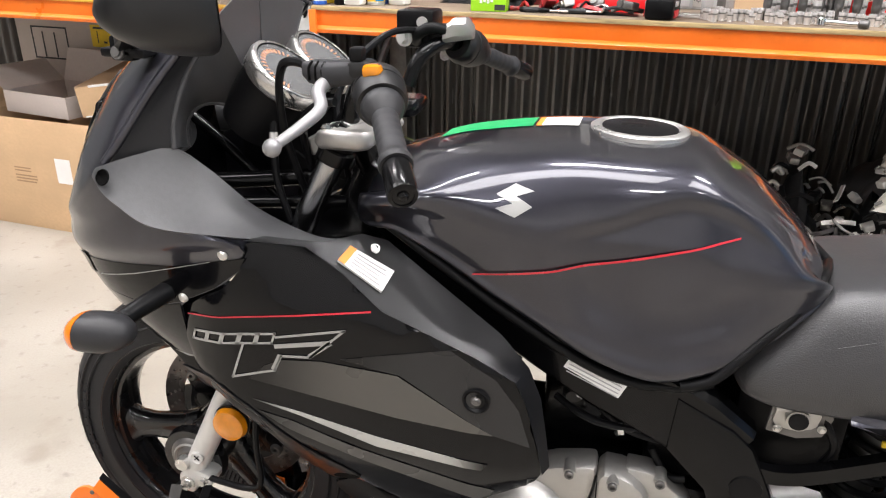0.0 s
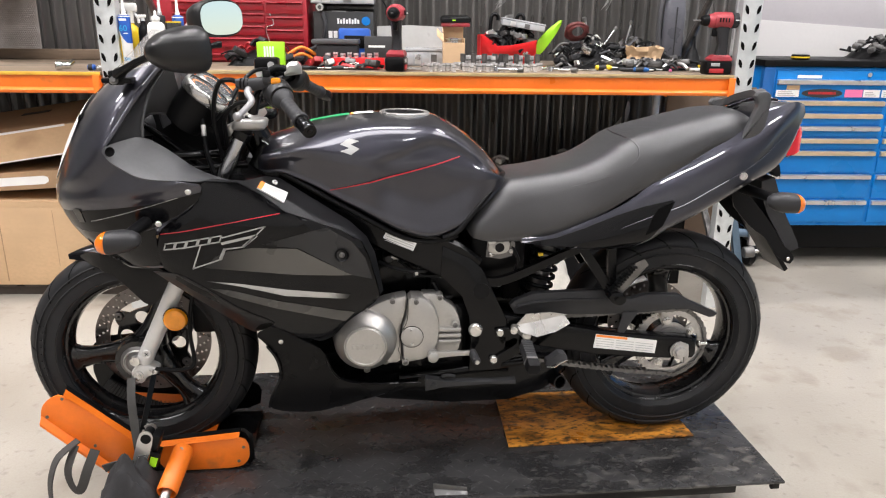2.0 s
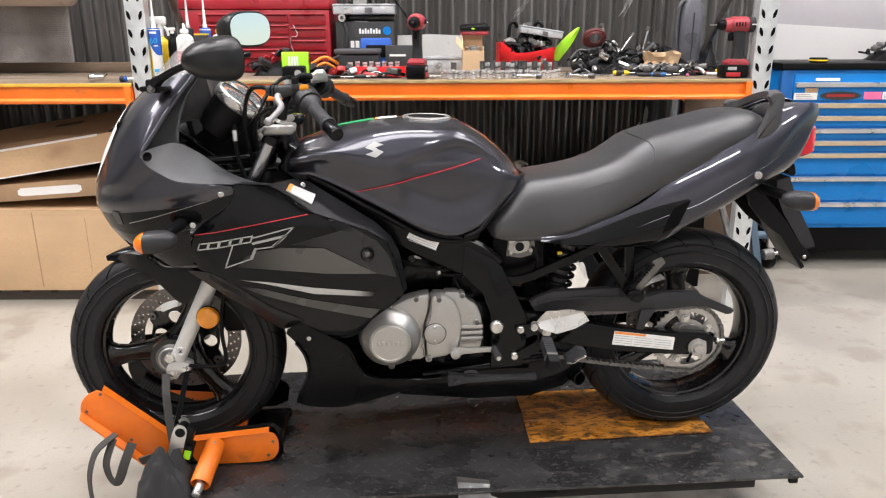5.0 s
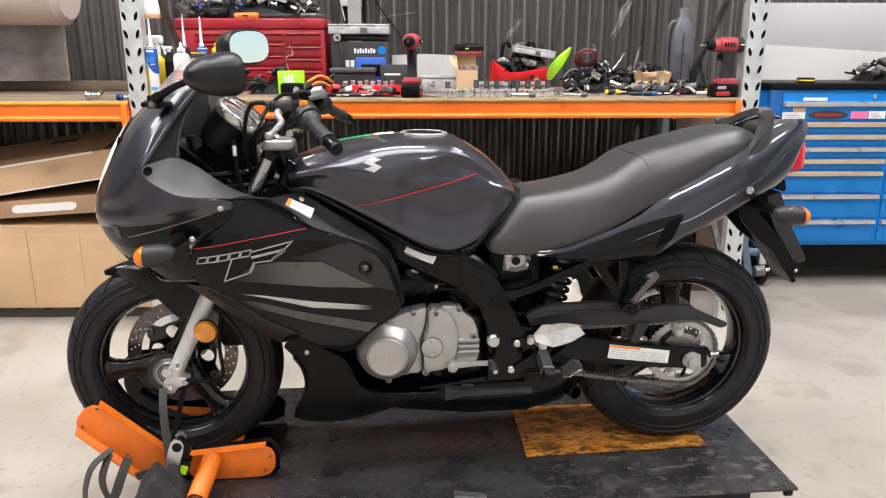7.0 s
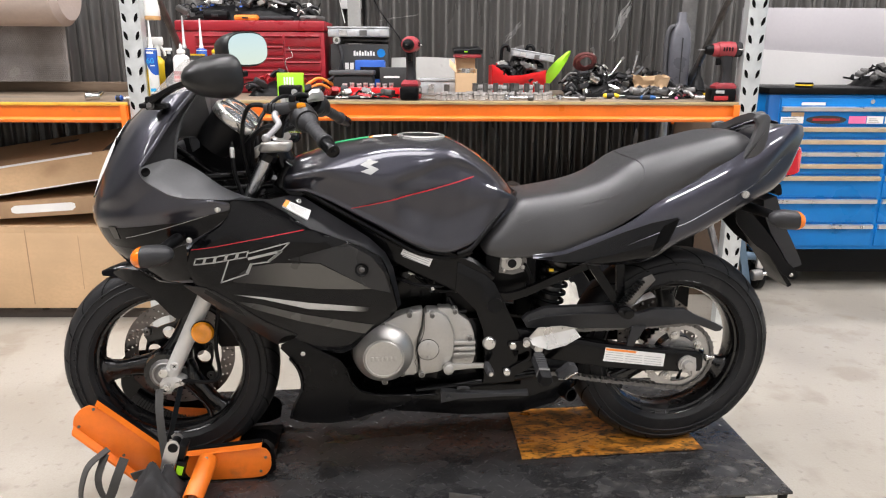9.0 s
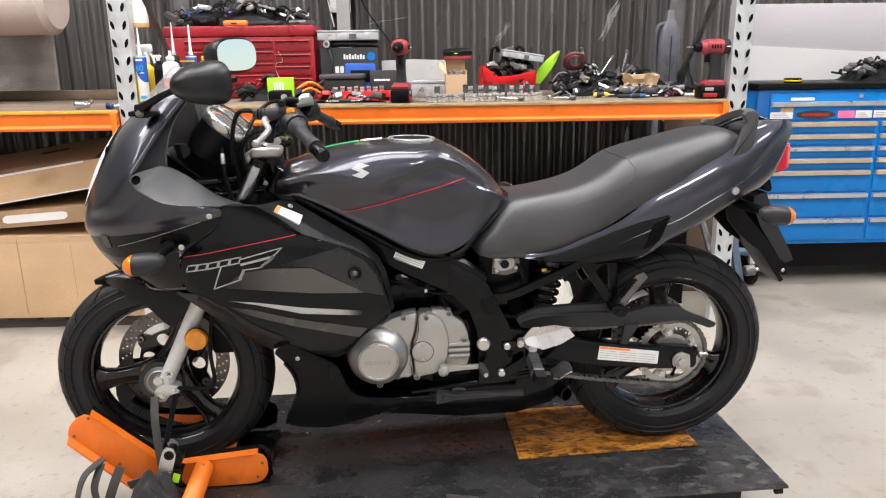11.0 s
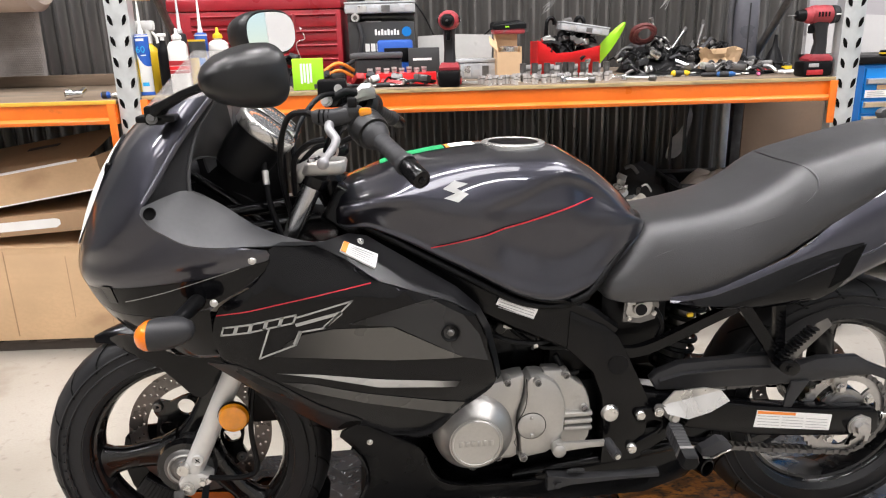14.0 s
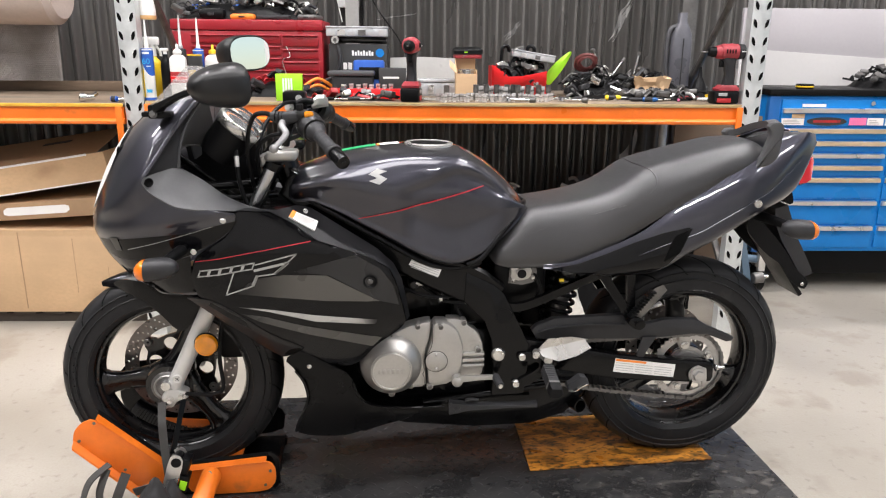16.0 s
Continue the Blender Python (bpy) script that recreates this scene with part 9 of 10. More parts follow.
# red bin full of black straps and brackets
rb = thing("parts_bin", on(1.665, 0.44), "red open-fronted plastic bin full of black brackets", "bin")
bm = B()
prism(bm, [(0, 0), (0.27, 0), (0.275, 0.130), (0.235, 0.120), (0.15, 0.104), (0.08, 0.100), (0.045, 0.130), (-0.005, 0.158)], 0.0, 0.006)
box(bm, -0.004, 0.004, 0.0, 0.22, 0.0, 0.15)
box(bm, 0.266, 0.274, 0.0, 0.22, 0.0, 0.125)
box(bm, 0, 0.27, 0.214, 0.22, 0.0, 0.15)
box(bm, 0, 0.27, 0, 0.22, 0.0, 0.005)
part("bin_wall", bm, BIN_RED, rb)
rng = random.Random(7)


def junk(m, w, dd, h, n, mat, label, name, seed, group="", cat="parts"):
    """A heap of bent bars, brackets and straps, each heap one thing, with its pieces as parts."""
    rr = random.Random(seed)
    t = thing(name, m, label, cat, group)
    for i in range(int(n * 1.5)):
        bm = B()
        x, y = rr.uniform(0, w), rr.uniform(0, dd)
        z = h * (0.30 + 0.55 * rr.random()) * (1 - 0.9 * abs(x / w - 0.5)) * (1 - 0.5 * abs(y / dd - 0.5))
        a = rr.uniform(0, math.pi)
        ln = rr.uniform(0.035, 0.11)
        dx, dy, dz = math.cos(a) * ln, math.sin(a) * ln * 0.6, rr.uniform(-0.4, 0.5) * ln
        if i % 3 == 0:
            tube(bm, [(x - dx / 2, y - dy / 2, max(0.012, z - dz / 2)), (x, y, z + 0.02), (x + dx / 2, y + dy / 2, max(0.012, z + dz / 2))], rr.uniform(0.003, 0.009))
        elif i % 3 == 1:
            tube(bm, [(x - dx / 2, y - dy / 2, max(0.012, z)), (x, y, z + 0.012), (x + dx / 2, y + dy / 2, max(0.012, z + dz))], 0.01, flat=(rr.uniform(0.008, 0.018), 0.005))
        else:
            box(bm, -ln / 3, ln / 3, -0.018, 0.018, -0.012, 0.014, 0.005)
            cyl(bm, (ln / 4, -0.02, 0.004), (ln / 4, 0.022, 0.004), 0.012)
            mm = Matrix.Translation((x, y, max(0.03, z))) @ Euler((rr.uniform(-0.5, 0.5), rr.uniform(-0.6, 0.6), a)).to_matrix().to_4x4()
            for v in bm.verts:
                v.co = mm @ v.co
        part(("strap", "bracket", "fitting")[i % 3], bm, mat if not isinstance(mat, tuple) else mat[i % len(mat)], t)
    # what they lie on
    n = 14
    bm = B()
    ph = [rr.uniform(0, 6.28) for _ in range(4)]
    g = []
    for q in range(n + 1):
        row = []
        for p in range(n + 1):
            u, v = p / n, q / n
            e = (math.sin(math.pi * u) * math.sin(math.pi * v)) ** 0.5
            row.append(bm.verts.new((w * u, dd * v, max(0.0, h * 0.55 * e * (0.85 + 0.25 * math.sin(9 * u + ph[0]) * math.sin(8 * v + ph[1]) + 0.15 * math.sin(21 * u + 13 * v + ph[2]))))))
        g.append(row)
    for a, b in zip(g, g[1:]):
        for p in range(n):
            bm.faces.new((a[p], a[p + 1], b[p + 1], b[p]))
    part("heap_base", bm, BLACK_PLASTIC, t)
    return t


junk(on(1.675, 0.448, 0, BENCH + 0.0055), 0.255, 0.17, 0.31, 48, (BLACK_PLASTIC, BLACK_PLASTIC, DARK_STEEL, BLACK_PLASTIC, BLACK_PLASTIC, STEEL), "tangle of black brackets and clamps in the bin", "clamp_heap", 3)
junk(on(2.08, 0.48), 0.30, 0.24, 0.20, 46, (BLACK_PLASTIC, DARK_STEEL, GREY_PLASTIC, BLACK_PLASTIC, BLACK_PLASTIC, STEEL, BLACK_PLASTIC), "heap of dark tools and fittings on the bench", "tool_heap", 5)
junk(on(2.34, 0.46), 0.26, 0.20, 0.19, 44, (BLACK_PLASTIC, DARK_STEEL, GREY_PLASTIC, BLACK_PLASTIC, STEEL, BLACK_PLASTIC, BLACK_PLASTIC), "heap of pliers and fittings on the bench", "tool_heap", 9)
junk(on(0.44, 0.30), 0.34, 0.20, 0.15, 22, (BLACK_PLASTIC, RED_PLASTIC, GREY_PLASTIC), "heap of air tools and cables on the bench", "tool_heap", 21)
junk(on(2.60, 0.42), 0.20, 0.16, 0.07, 12, (BLACK_PLASTIC, DARK_STEEL), "small dark fittings on the bench", "tool_heap", 31)
organiser(on(1.765, 0.45, 0, BENCH + 0.200) @ pose(0, 0, 0, 0, 9, 0), 0.215, 0.12, 0.038, 6, "clear organiser box lying tilted on the bin")
oc = thing("orange_clamp", on(0.72, 0.36, 20), "orange spring clamp on the bench", "clamp")
bm = B()
tube(bm, [(0, 0, 0.05), (0.07, 0, 0.085), (0.14, 0, 0.05)], 0.008)
tube(bm, [(0.0, 0.0, 0.02), (0.07, 0.0, 0.055), (0.15, 0, 0.014)], 0.008)
part("jaw", bm, ORANGE_LABEL, oc)
part("pad", box(B(), 0.02, 0.12, -0.01, 0.01, 0.001, 0.03, 0.004), RED_PLASTIC, oc)
yb = thing("yellow_switch", on(0.62, 0.40), "red and yellow tool switch", "tool")
part("body", box(B(), 0, 0.07, 0, 0.05, 0, 0.10, 0.008), RED_PLASTIC, yb)
part("button", box(B(), 0.01, 0.035, -0.006, 0.001, 0.07, 0.095, 0.004), YELLOW, yb)
# lime green guard
lg = thing("lime_guard", on(1.985, 0.57), "curved lime green plastic guard standing on edge", "guard")
bm = B()
secs = []
for i in range(13):
    f = i / 12
    w = 0.028 * math.sin(math.pi * (0.12 + 0.84 * f)) ** 0.7
    x = -0.03 + 0.125 * f ** 1.05
    z = 0.06 + 0.165 * f ** 0.95
    secs.append([(x - w, 0, z + 0.012 * (1 - f)), (x, -0.008, z), (x + w, 0, z - 0.02 * (1 - f)), (x + w, 0.004, z - 0.02 * (1 - f)), (x, -0.004, z), (x - w, 0.004, z + 0.012 * (1 - f))])
loft(bm, secs)
part("shell", bm, LIME, lg)
# coil of dark red cable
junk(on(0.03, 0.66, 0, ZL), 0.72, 0.24, 0.17, 60, (BLACK_PLASTIC, BLACK_PLASTIC, GREY_PLASTIC, BLACK_PLASTIC, DARK_STEEL, STEEL, DARK_STEEL, GREY_PLASTIC, BLACK_PLASTIC, CAST, BLUE_PLASTIC), "heap of dark tools and cables on the tool box", "tool_heap", 77)
junk(on(0.80, 0.08), 0.38, 0.07, 0.022, 14, (DARK_STEEL, BLACK_PLASTIC, GREY_PLASTIC, STEEL, RED_PLASTIC), "scattered pliers and small tools on the bench", "tool_heap", 83)
junk(on(2.02, 0.22), 0.60, 0.16, 0.05, 34, (ALU, DARK_STEEL, GREY_PLASTIC, BLACK_PLASTIC, DARK_STEEL), "scattered wrenches and bits on the bench", "tool_heap", 87)
cc = thing("cable_coil", on(2.155, 0.52, 0, BENCH + 0.13), "dark red cable wound in a coil on the tool heap", "cable")
bm = B()
rng = random.Random(2)
for k in range(7):
    r = 0.030 + 0.0038 * k
    tl = rng.uniform(0.25, 0.6)
    tube(bm, [(r * 1.12 * math.cos(a) + rng.uniform(-0.004, 0.004), -0.018 + 0.005 * k - tl * r * math.sin(a), 0.042 + r * 0.86 * math.sin(a)) for a in [2 * math.pi * q / 12 for q in range(13)]], 0.0038, seg=8, n=3)
part("loops", bm, surf("red_cable", (0.13, 0.028, 0.026), 0.5, var=0.3), cc)
part("loose_end", tube(B(), [(0.05, 0, 0.03), (0.085, -0.02, 0.02), (0.11, -0.05, -0.03), (0.09, -0.09, -0.06)], 0.0038, seg=8), BLACK_PLASTIC, cc)
for s_, d_, z_, rx, ry, ln, r in ((2.235, 0.56, 0.10, 8, -18, 0.13, 0.009), (2.41, 0.55, 0.09, 4, 10, 0.12, 0.007), (2.30, 0.58, 0.09, -6, 35, 0.11, 0.006)):
    t = thing("extension_bar", on(s_, d_, 0, BENCH + z_) @ pose(0, 0, 0, rx, ry, 0), "chrome extension bar sticking out of the heap", "tool", "extension bars")
    part("bar", cyl(B(), (0, 0, -0.03), (0, 0, ln), r, r, 14, bev=0.001), CHROME, t)
    part("socket_end", cyl(B(), (0, 0, ln), (0, 0, ln + 0.02), r * 1.3, r * 1.2, 14, bev=0.001), DARK_STEEL, t)
for s_, rz in ((1.715, 10), (1.845, -15)):
    t = thing("hose_clamp", on(s_, 0.56, rz, BENCH + 0.185), "black plastic hook clamp on the bin", "clamp", "hook clamps")
    part("hook", tube(B(), [(0.0, 0, -0.05), (0.004, 0, 0.02), (0.010, 0, 0.058), (0.030, 0, 0.066), (0.042, 0, 0.050), (0.040, 0, 0.036)], 0.01, flat=(0.014, 0.012)), BLACK_PLASTIC, t)
# crumpled paper bag
pb = thing("paper_bag", on(2.40, 0.40), "crumpled brown paper bag", "bag")
bm = B()
rng = random.Random(13)
secs = []
for z, k in ((0.0, 1.0), (0.025, 1.10), (0.055, 1.0), (0.085, 1.08), (0.10, 1.15), (0.095, 1.0), (0.05, 0.90)):
    ring = []
    for i in range(20):
        a = 2 * math.pi * i / 20
        j = 1 + rng.uniform(-0.14, 0.14)
        ring.append((0.09 + 0.085 * k * j * math.cos(a), 0.07 + 0.06 * k * j * math.sin(a), max(0.0, z + rng.uniform(-0.006, 0.012) * (z > 0) + 0.03 * (z > 0.1) * math.cos(a))))
    secs.append(ring)
loft(bm, secs)
part("paper", bm, CARD, pb, angle=20)
# oil bottle and funnel
ob_ = thing("oil_bottle", on(2.73, 0.78), "tall grey plastic oil bottle", "bottle")
bm = B()
secs = []
for z, wx, wy in ((0.0, 0.052, 0.040), (0.01, 0.058, 0.045), (0.27, 0.058, 0.045), (0.325, 0.052, 0.040), (0.375, 0.032, 0.028), (0.385, 0.024, 0.024), (0.43, 0.024, 0.024), (0.435, 0.022, 0.022)):
    secs.append([(wx * (abs(math.cos(a)) ** 0.6) * math.copysign(1, math.cos(a)), wy * (abs(math.sin(a)) ** 0.6) * math.copysign(1, math.sin(a)), z) for a in [2 * math.pi * (q + 0.5) / 20 for q in range(20)]])
loft(bm, secs)
part("body", bm, surf("grey_bottle_plastic", (0.10, 0.10, 0.115), 0.35, scale=8, var=0.15), ob_)
part("grip", tube(B(), [(-0.025, 0, 0.365), (-0.060, 0, 0.350), (-0.074, 0, 0.29), (-0.072, 0, 0.14), (-0.050, 0, 0.06)], 0.013), surf("dark_grey_plastic", (0.07, 0.07, 0.075), 0.4), ob_)
part("seam", box(B(), -0.003, 0.003, -0.047, -0.044, 0.02, 0.30), GREY_PLASTIC, ob_)
fn = thing("funnel", on(2.735, 0.46), "black plastic funnel standing upside down", "funnel")
part("cone", lathe(B(), [(0.052, 0), (0.054, 0.003), (0.026, 0.08), (0.012, 0.105), (0.007, 0.155), (0.005, 0.155), (0.010, 0.105), (0.024, 0.078), (0.050, 0.0)], (0, 0, 0), (0, 0, 1), 28, closed=True), BLACK_PLASTIC, fn)
# pens, markers and a yellow tape by the funnel
for s_, d_, rz, mt, lb in ((2.58, 0.30, 4, RED_PLASTIC, "red marker pen"), (2.60, 0.26, -3, BLACK_PLASTIC, "black marker pen"), (2.64, 0.22, 2, WHITE_PLASTIC, "white marker pen"), (2.57, 0.34, 7, BLACK_PLASTIC, "black marker pen"), (2.60, 0.36, 2, RED_PLASTIC, "red marker pen"), (2.66, 0.20, -2, WHITE_PLASTIC, "white marker pen")):
    t = thing("marker", on(s_, d_, rz), lb + " lying on the bench", "pen", "pens on the bench")
    part("barrel", cyl(B(), (0, 0, 0.008), (0.10, 0, 0.008), 0.0078, seg=10, bev=0.002), mt, t)
    part("cap", cyl(B(), (0.10, 0, 0.008), (0.135, 0, 0.008), 0.0085, seg=10, bev=0.002), BLACK_PLASTIC, t)
yt = thing("yellow_tape", on(2.775, 0.42), "small yellow roll of tape", "tape")
part("roll", lathe(B(), [(0.012, 0), (0.024, 0), (0.024, 0.02), (0.012, 0.02)], (0, 0, 0), (0, 0, 1), 20, closed=True), YELLOW, yt)

# ---- left bay ----
ch = thing("chrome_fitting", on(-0.215, 0.06, 18, BENCH_L), "chrome pipe fitting lying on the shelf", "fitting")
bm = lathe(B(), [(0.010, -0.03), (0.020, -0.03), (0.020, -0.008), (0.015, -0.005), (0.015, 0.03), (0.010, 0.03)], (0, 0, 0.020), (1, 0.3, 0), 18, closed=True)
cyl(bm, (0.02, 0.005, 0.018), (0.04, 0.03, 0.035), 0.011)
part("body", bm, CHROME, ch)
handle_tool(on(-0.105, 0.05, 6, BENCH_L), 0.035, 0.014, BLUE_PLASTIC, 0.02, "blue-capped grey tool lying on the shelf", "capped_tool")
t = thing("pry_bar", on(-0.065, 0.055, 4, BENCH_L), "grey metal handle lying on the shelf", "tool")
part("bar", tube(B(), [(0, 0, 0.011), (0.04, 0, 0.014), (0.075, 0, 0.011)], 0.010), STEEL, t)
pk = thing("timber_plank", on(-1.9, 0.92, 0, BENCH_L), "dusty brown timber plank at the back of the shelf", "plank")
part("plank", box(B(), 0, 1.86, 0, 0.045, 0, 0.055, 0.004), surf("old_timber", (0.16, 0.115, 0.08), 0.75, scale=4, fine=40, var=0.3, bump=0.3, stretch=(0.3, 2, 2)), pk)
# bubble wrap sheet hanging on the wall, and a roll added for an unidentified pale shape
bw = thing("bubble_wrap", on(-1.6, 0.80, 0, BENCH_L), "sheet of clear bubble wrap hanging behind the shelf", "packaging")
WRAP = surf("bubble_wrap", (0.33, 0.30, 0.285), 0.16, scale=5, fine=120, var=0.3, bump=0.4, bscale=160, coat=0.6)
bm = B()
n, k = 60, 20
g = [[bm.verts.new((0.94 * i / n, 0.015 * math.sin(9 * i / n) + 0.01 * math.sin(3 * j / k + i * 0.3), 0.06 + 0.75 * j / k)) for i in range(n + 1)] for j in range(k + 1)]
for a, b in zip(g, g[1:]):
    for i in range(n):
        bm.faces.new((a[i], a[i + 1], b[i + 1], b[i]))
bmesh.ops.solidify(bm, geom=bm.faces[:], thickness=0.003)
part("sheet", bm, WRAP, bw)
verts_, faces_ = [], []
for j in range(68):
    for i in range(46):
        x, z = 0.40 + 0.0115 * (i + 0.5 * (j % 2)), 0.07 + 0.0108 * j
        y = 0.015 * math.sin(9 * x / 0.94) + 0.01 * math.sin(3 * (z - 0.06) / 0.75 + x / 0.94 * n * 0.3) - 0.0032
        b0 = len(verts_)
        verts_ += [(x + 0.0044 * math.cos(radians(60 * q)), y, z + 0.0044 * math.sin(radians(60 * q))) for q in range(6)]
        verts_ += [(x + 0.0026 * math.cos(radians(60 * q)), y - 0.0026, z + 0.0026 * math.sin(radians(60 * q))) for q in range(6)]
        faces_ += [(b0 + q, b0 + (q + 1) % 6, b0 + 6 + (q + 1) % 6, b0 + 6 + q) for q in range(6)] + [tuple(b0 + 6 + q for q in range(6))]
bm = B()
me_ = bpy.data.meshes.new("bubbles")
me_.from_pydata(verts_, [], faces_)
bm.from_mesh(me_)
tagged(part("bubble_film", bm, WRAP, bw), kind="stuff")
ro = thing("foam_roll", on(-1.75, 0.62, 0, 1.625), "pale pink foam roll lying above the shelf", "roll")
part("roll", cyl(B(), (0, 0, 0.0), (1.22, 0, 0.0), 0.17, seg=40, bev=0.03), surf("pale_foam", (0.52, 0.43, 0.38), 0.7, scale=3, var=0.12), ro)
for x in (0.15, 1.05):
    part("cord", tube(B(), [(x, 0.0, 0.17), (x, 0.25, 0.6), (x, 0.40, 1.0)], 0.004), BLACK_PLASTIC, ro)

# ---- on the tool chest ----
junk(C @ pose(0.62, 0.14, 1.1605), 0.42, 0.26, 0.16, 30, (BLACK_PLASTIC, BLACK_PLASTIC, DARK_STEEL), "tangle of black cables and connectors on the chest", "cable_heap", 17, cat="cables")
tpr = thing("tape_measure", C @ pose(0.20, 0.05, 1.1605), "flat round black tape roll on the chest", "tape")
part("roll", lathe(B(), [(0.0, 0), (0.042, 0), (0.046, 0.004), (0.046, 0.022), (0.042, 0.026), (0, 0.026)], (0, 0, 0), (0, 0, 1), 28), BLACK_PLASTIC, tpr)
part("band", lathe(B(), [(0.0462, 0.008), (0.0468, 0.010), (0.0468, 0.014), (0.0462, 0.016)], (0, 0, 0), (0, 0, 1), 28), YELLOW, tpr)
# cables on the wall behind the bench
wc = thing("wall_cable", R @ pose(0, WALL_D - 0.012, 0), "thin black cables hanging down the wall", "cable")
part("cable", tube(B(), [(0.88, 0.005, 2.4), (0.92, 0, 1.9), (1.02, -0.005, 1.62), (1.16, 0, 1.42), (1.30, 0, 1.20), (1.52, -0.01, 1.33)], 0.004), BLACK_PLASTIC, wc)
part("cable", tube(B(), [(0.95, 0.005, 2.4), (0.96, 0, 1.8), (0.955, -0.005, 1.45)], 0.004), BLACK_PLASTIC, wc)
part("cable", tube(B(), [(0.70, 0.005, 2.3), (0.78, 0, 1.80), (0.84, -0.005, 1.50)], 0.003), WHITE_PLASTIC, wc)
wp_ = thing("wall_conduit", R @ pose(0.88, 0.90, 1.119), "pale grey steel channel standing against the wall", "channel")
part("channel", loft(B(), [[(x, y, z) for x, y in ((0, 0), (0.072, 0), (0.072, 0.04), (0.066, 0.04), (0.066, 0.006), (0.006, 0.006), (0.006, 0.04), (0, 0.04))] for z in (0.0, 1.6)]), surf("pale_channel", (0.30, 0.295, 0.28), 0.5, 0.2, scale=6, var=0.2), wp_)
sx = thing("wall_socket", R @ pose(0.82, WALL_D - 0.03, 1.58), "grey power socket box on the wall", "socket")
part("plate", box(B(), 0, 0.12, 0, 0.03, 0, 0.16, 0.006), PLAIN_WALL, sx)

# ---- cardboard and parts under the rack ----
def carton(m, w, dd, h, label, open_top=False, mat=None, flaps=()):
    t = thing("carton", m, label, "box", "cardboard boxes")
    mat = mat or CARD
    k = 0.006
    part("side", box(B(), 0, w, 0, k, 0, h, 0.001), mat, t)
    part("side", box(B(), 0, w, dd - k, dd, 0, h, 0.001), mat, t)
    part("side", box(B(), 0, k, k, dd - k, 0, h, 0.001), mat, t)
    part("side", box(B(), w - k, w, k, dd - k, 0, h, 0.001), mat, t)
    part("bottom", box(B(), k, w - k, k, dd - k, 0, k), CARD_DARK, t)
    if not open_top:
        part("top", box(B(), 0, w, 0, dd / 2 - 0.002, h + 0.0005, h + 0.005, 0.001), mat, t)
        part("top", box(B(), 0, w, dd / 2 + 0.002, dd, h + 0.0005, h + 0.005, 0.001), mat, t)
    for edge, ln, ang in flaps:
        bm = B()
        c, s = math.cos(radians(ang)), math.sin(radians(ang))
        if edge == "front":
            loft(bm, [[(x, 0, h), (x, 0.005, h), (x, 0.005 - c * ln, h + s * ln), (x, -c * ln, h + s * ln)] for x in (0.004, w - 0.004)])
        elif edge == "back":
            loft(bm, [[(x, dd, h), (x, dd - 0.005, h), (x, dd - 0.005 + c * ln, h + s * ln), (x, dd + c * ln, h + s * ln)] for x in (0.004, w - 0.004)])
        elif edge == "left":
            loft(bm, [[(0, y, h), (0.005, y, h), (0.005 - c * ln, y, h + s * ln), (-c * ln, y, h + s * ln)] for y in (0.004, dd - 0.004)])
        else:
            loft(bm, [[(w, y, h), (w - 0.005, y, h), (w - 0.005 + c * ln, y, h + s * ln), (w + c * ln, y, h + s * ln)] for y in (0.004, dd - 0.004)])
        part("flap", bm, mat, t)
    return t


WHITE_CARD = surf("white_cardboard", (0.50, 0.44, 0.40), 0.7, scale=3, var=0.08)
pl = thing("pallet", on(-1.05, 0.16, 0, 0.0), "low dark wooden pallet under the boxes", "pallet")
for i in range(3):
    part("runner", box(B(), 0.0, 1.02, 0.02 + 0.33 * i, 0.10 + 0.33 * i, 0, 0.045, 0.003), surf("dark_timber", (0.07, 0.055, 0.045), 0.8, bump=0.2) if i == 0 else bpy.data.materials["dark_timber"], pl)
for i in range(7):
    part("slat", box(B(), 0.01 + 0.145 * i, 0.12 + 0.145 * i, 0.0, 0.84, 0.046, 0.062, 0.003), bpy.data.materials["dark_timber"], pl)
big = carton(on(-1.03, 0.15, 0, 0.0625), 0.98, 0.80, 0.42, "large plain brown carton on a pallet")
part("seam_tape", box(B(), 0.36, 0.364, -0.0012, 0.0, 0.02, 0.41), CARD_DARK, big)
part("crease", box(B(), 0.62, 0.622, -0.0008, 0.0, 0.1, 0.38), CARD_DARK, big)
part("crease", box(B(), 0.78, 0.7815, -0.0008, 0.0, 0.04, 0.24), CARD_DARK, big)
part("tape", box(B(), 0.0, 0.98, -0.0008, 0.0, 0.395, 0.4195), CARD, big)
# flattened cartons lying slanted on it
fl1 = thing("flat_carton", on(-1.12, 0.17, -1, 0.500) @ pose(0, 0, 0, 0, -4, 0), "flattened brown carton with a white printed strip", "box", "cardboard boxes")
part("board", box(B(), 0, 0.95, 0.0, 0.62, 0.0, 0.085, 0.003), CARD_DARK, fl1)
part("strip", loft(B(), [[(x, -0.0015, z0), (x, -0.0015, z1), (x, -0.0002, z1), (x, -0.0002, z0)] for x, z0, z1 in ((0.40, 0.030, 0.050), (0.42, 0.022, 0.062), (0.70, 0.022, 0.062), (0.72, 0.035, 0.055))]), PAPER, fl1, "white printed strip")
fl2 = thing("flat_carton", on(-1.20, 0.14, 1, 0.575) @ pose(0, 0, 0, 0, -9, 0), "shallow brown carton lid lying slanted", "box", "cardboard boxes")
bm = B()
box(bm, 0, 1.02, 0.0, 0.006, 0, 0.135, 0.001)
box(bm, 0, 1.02, 0.006, 0.60, 0.0, 0.005)
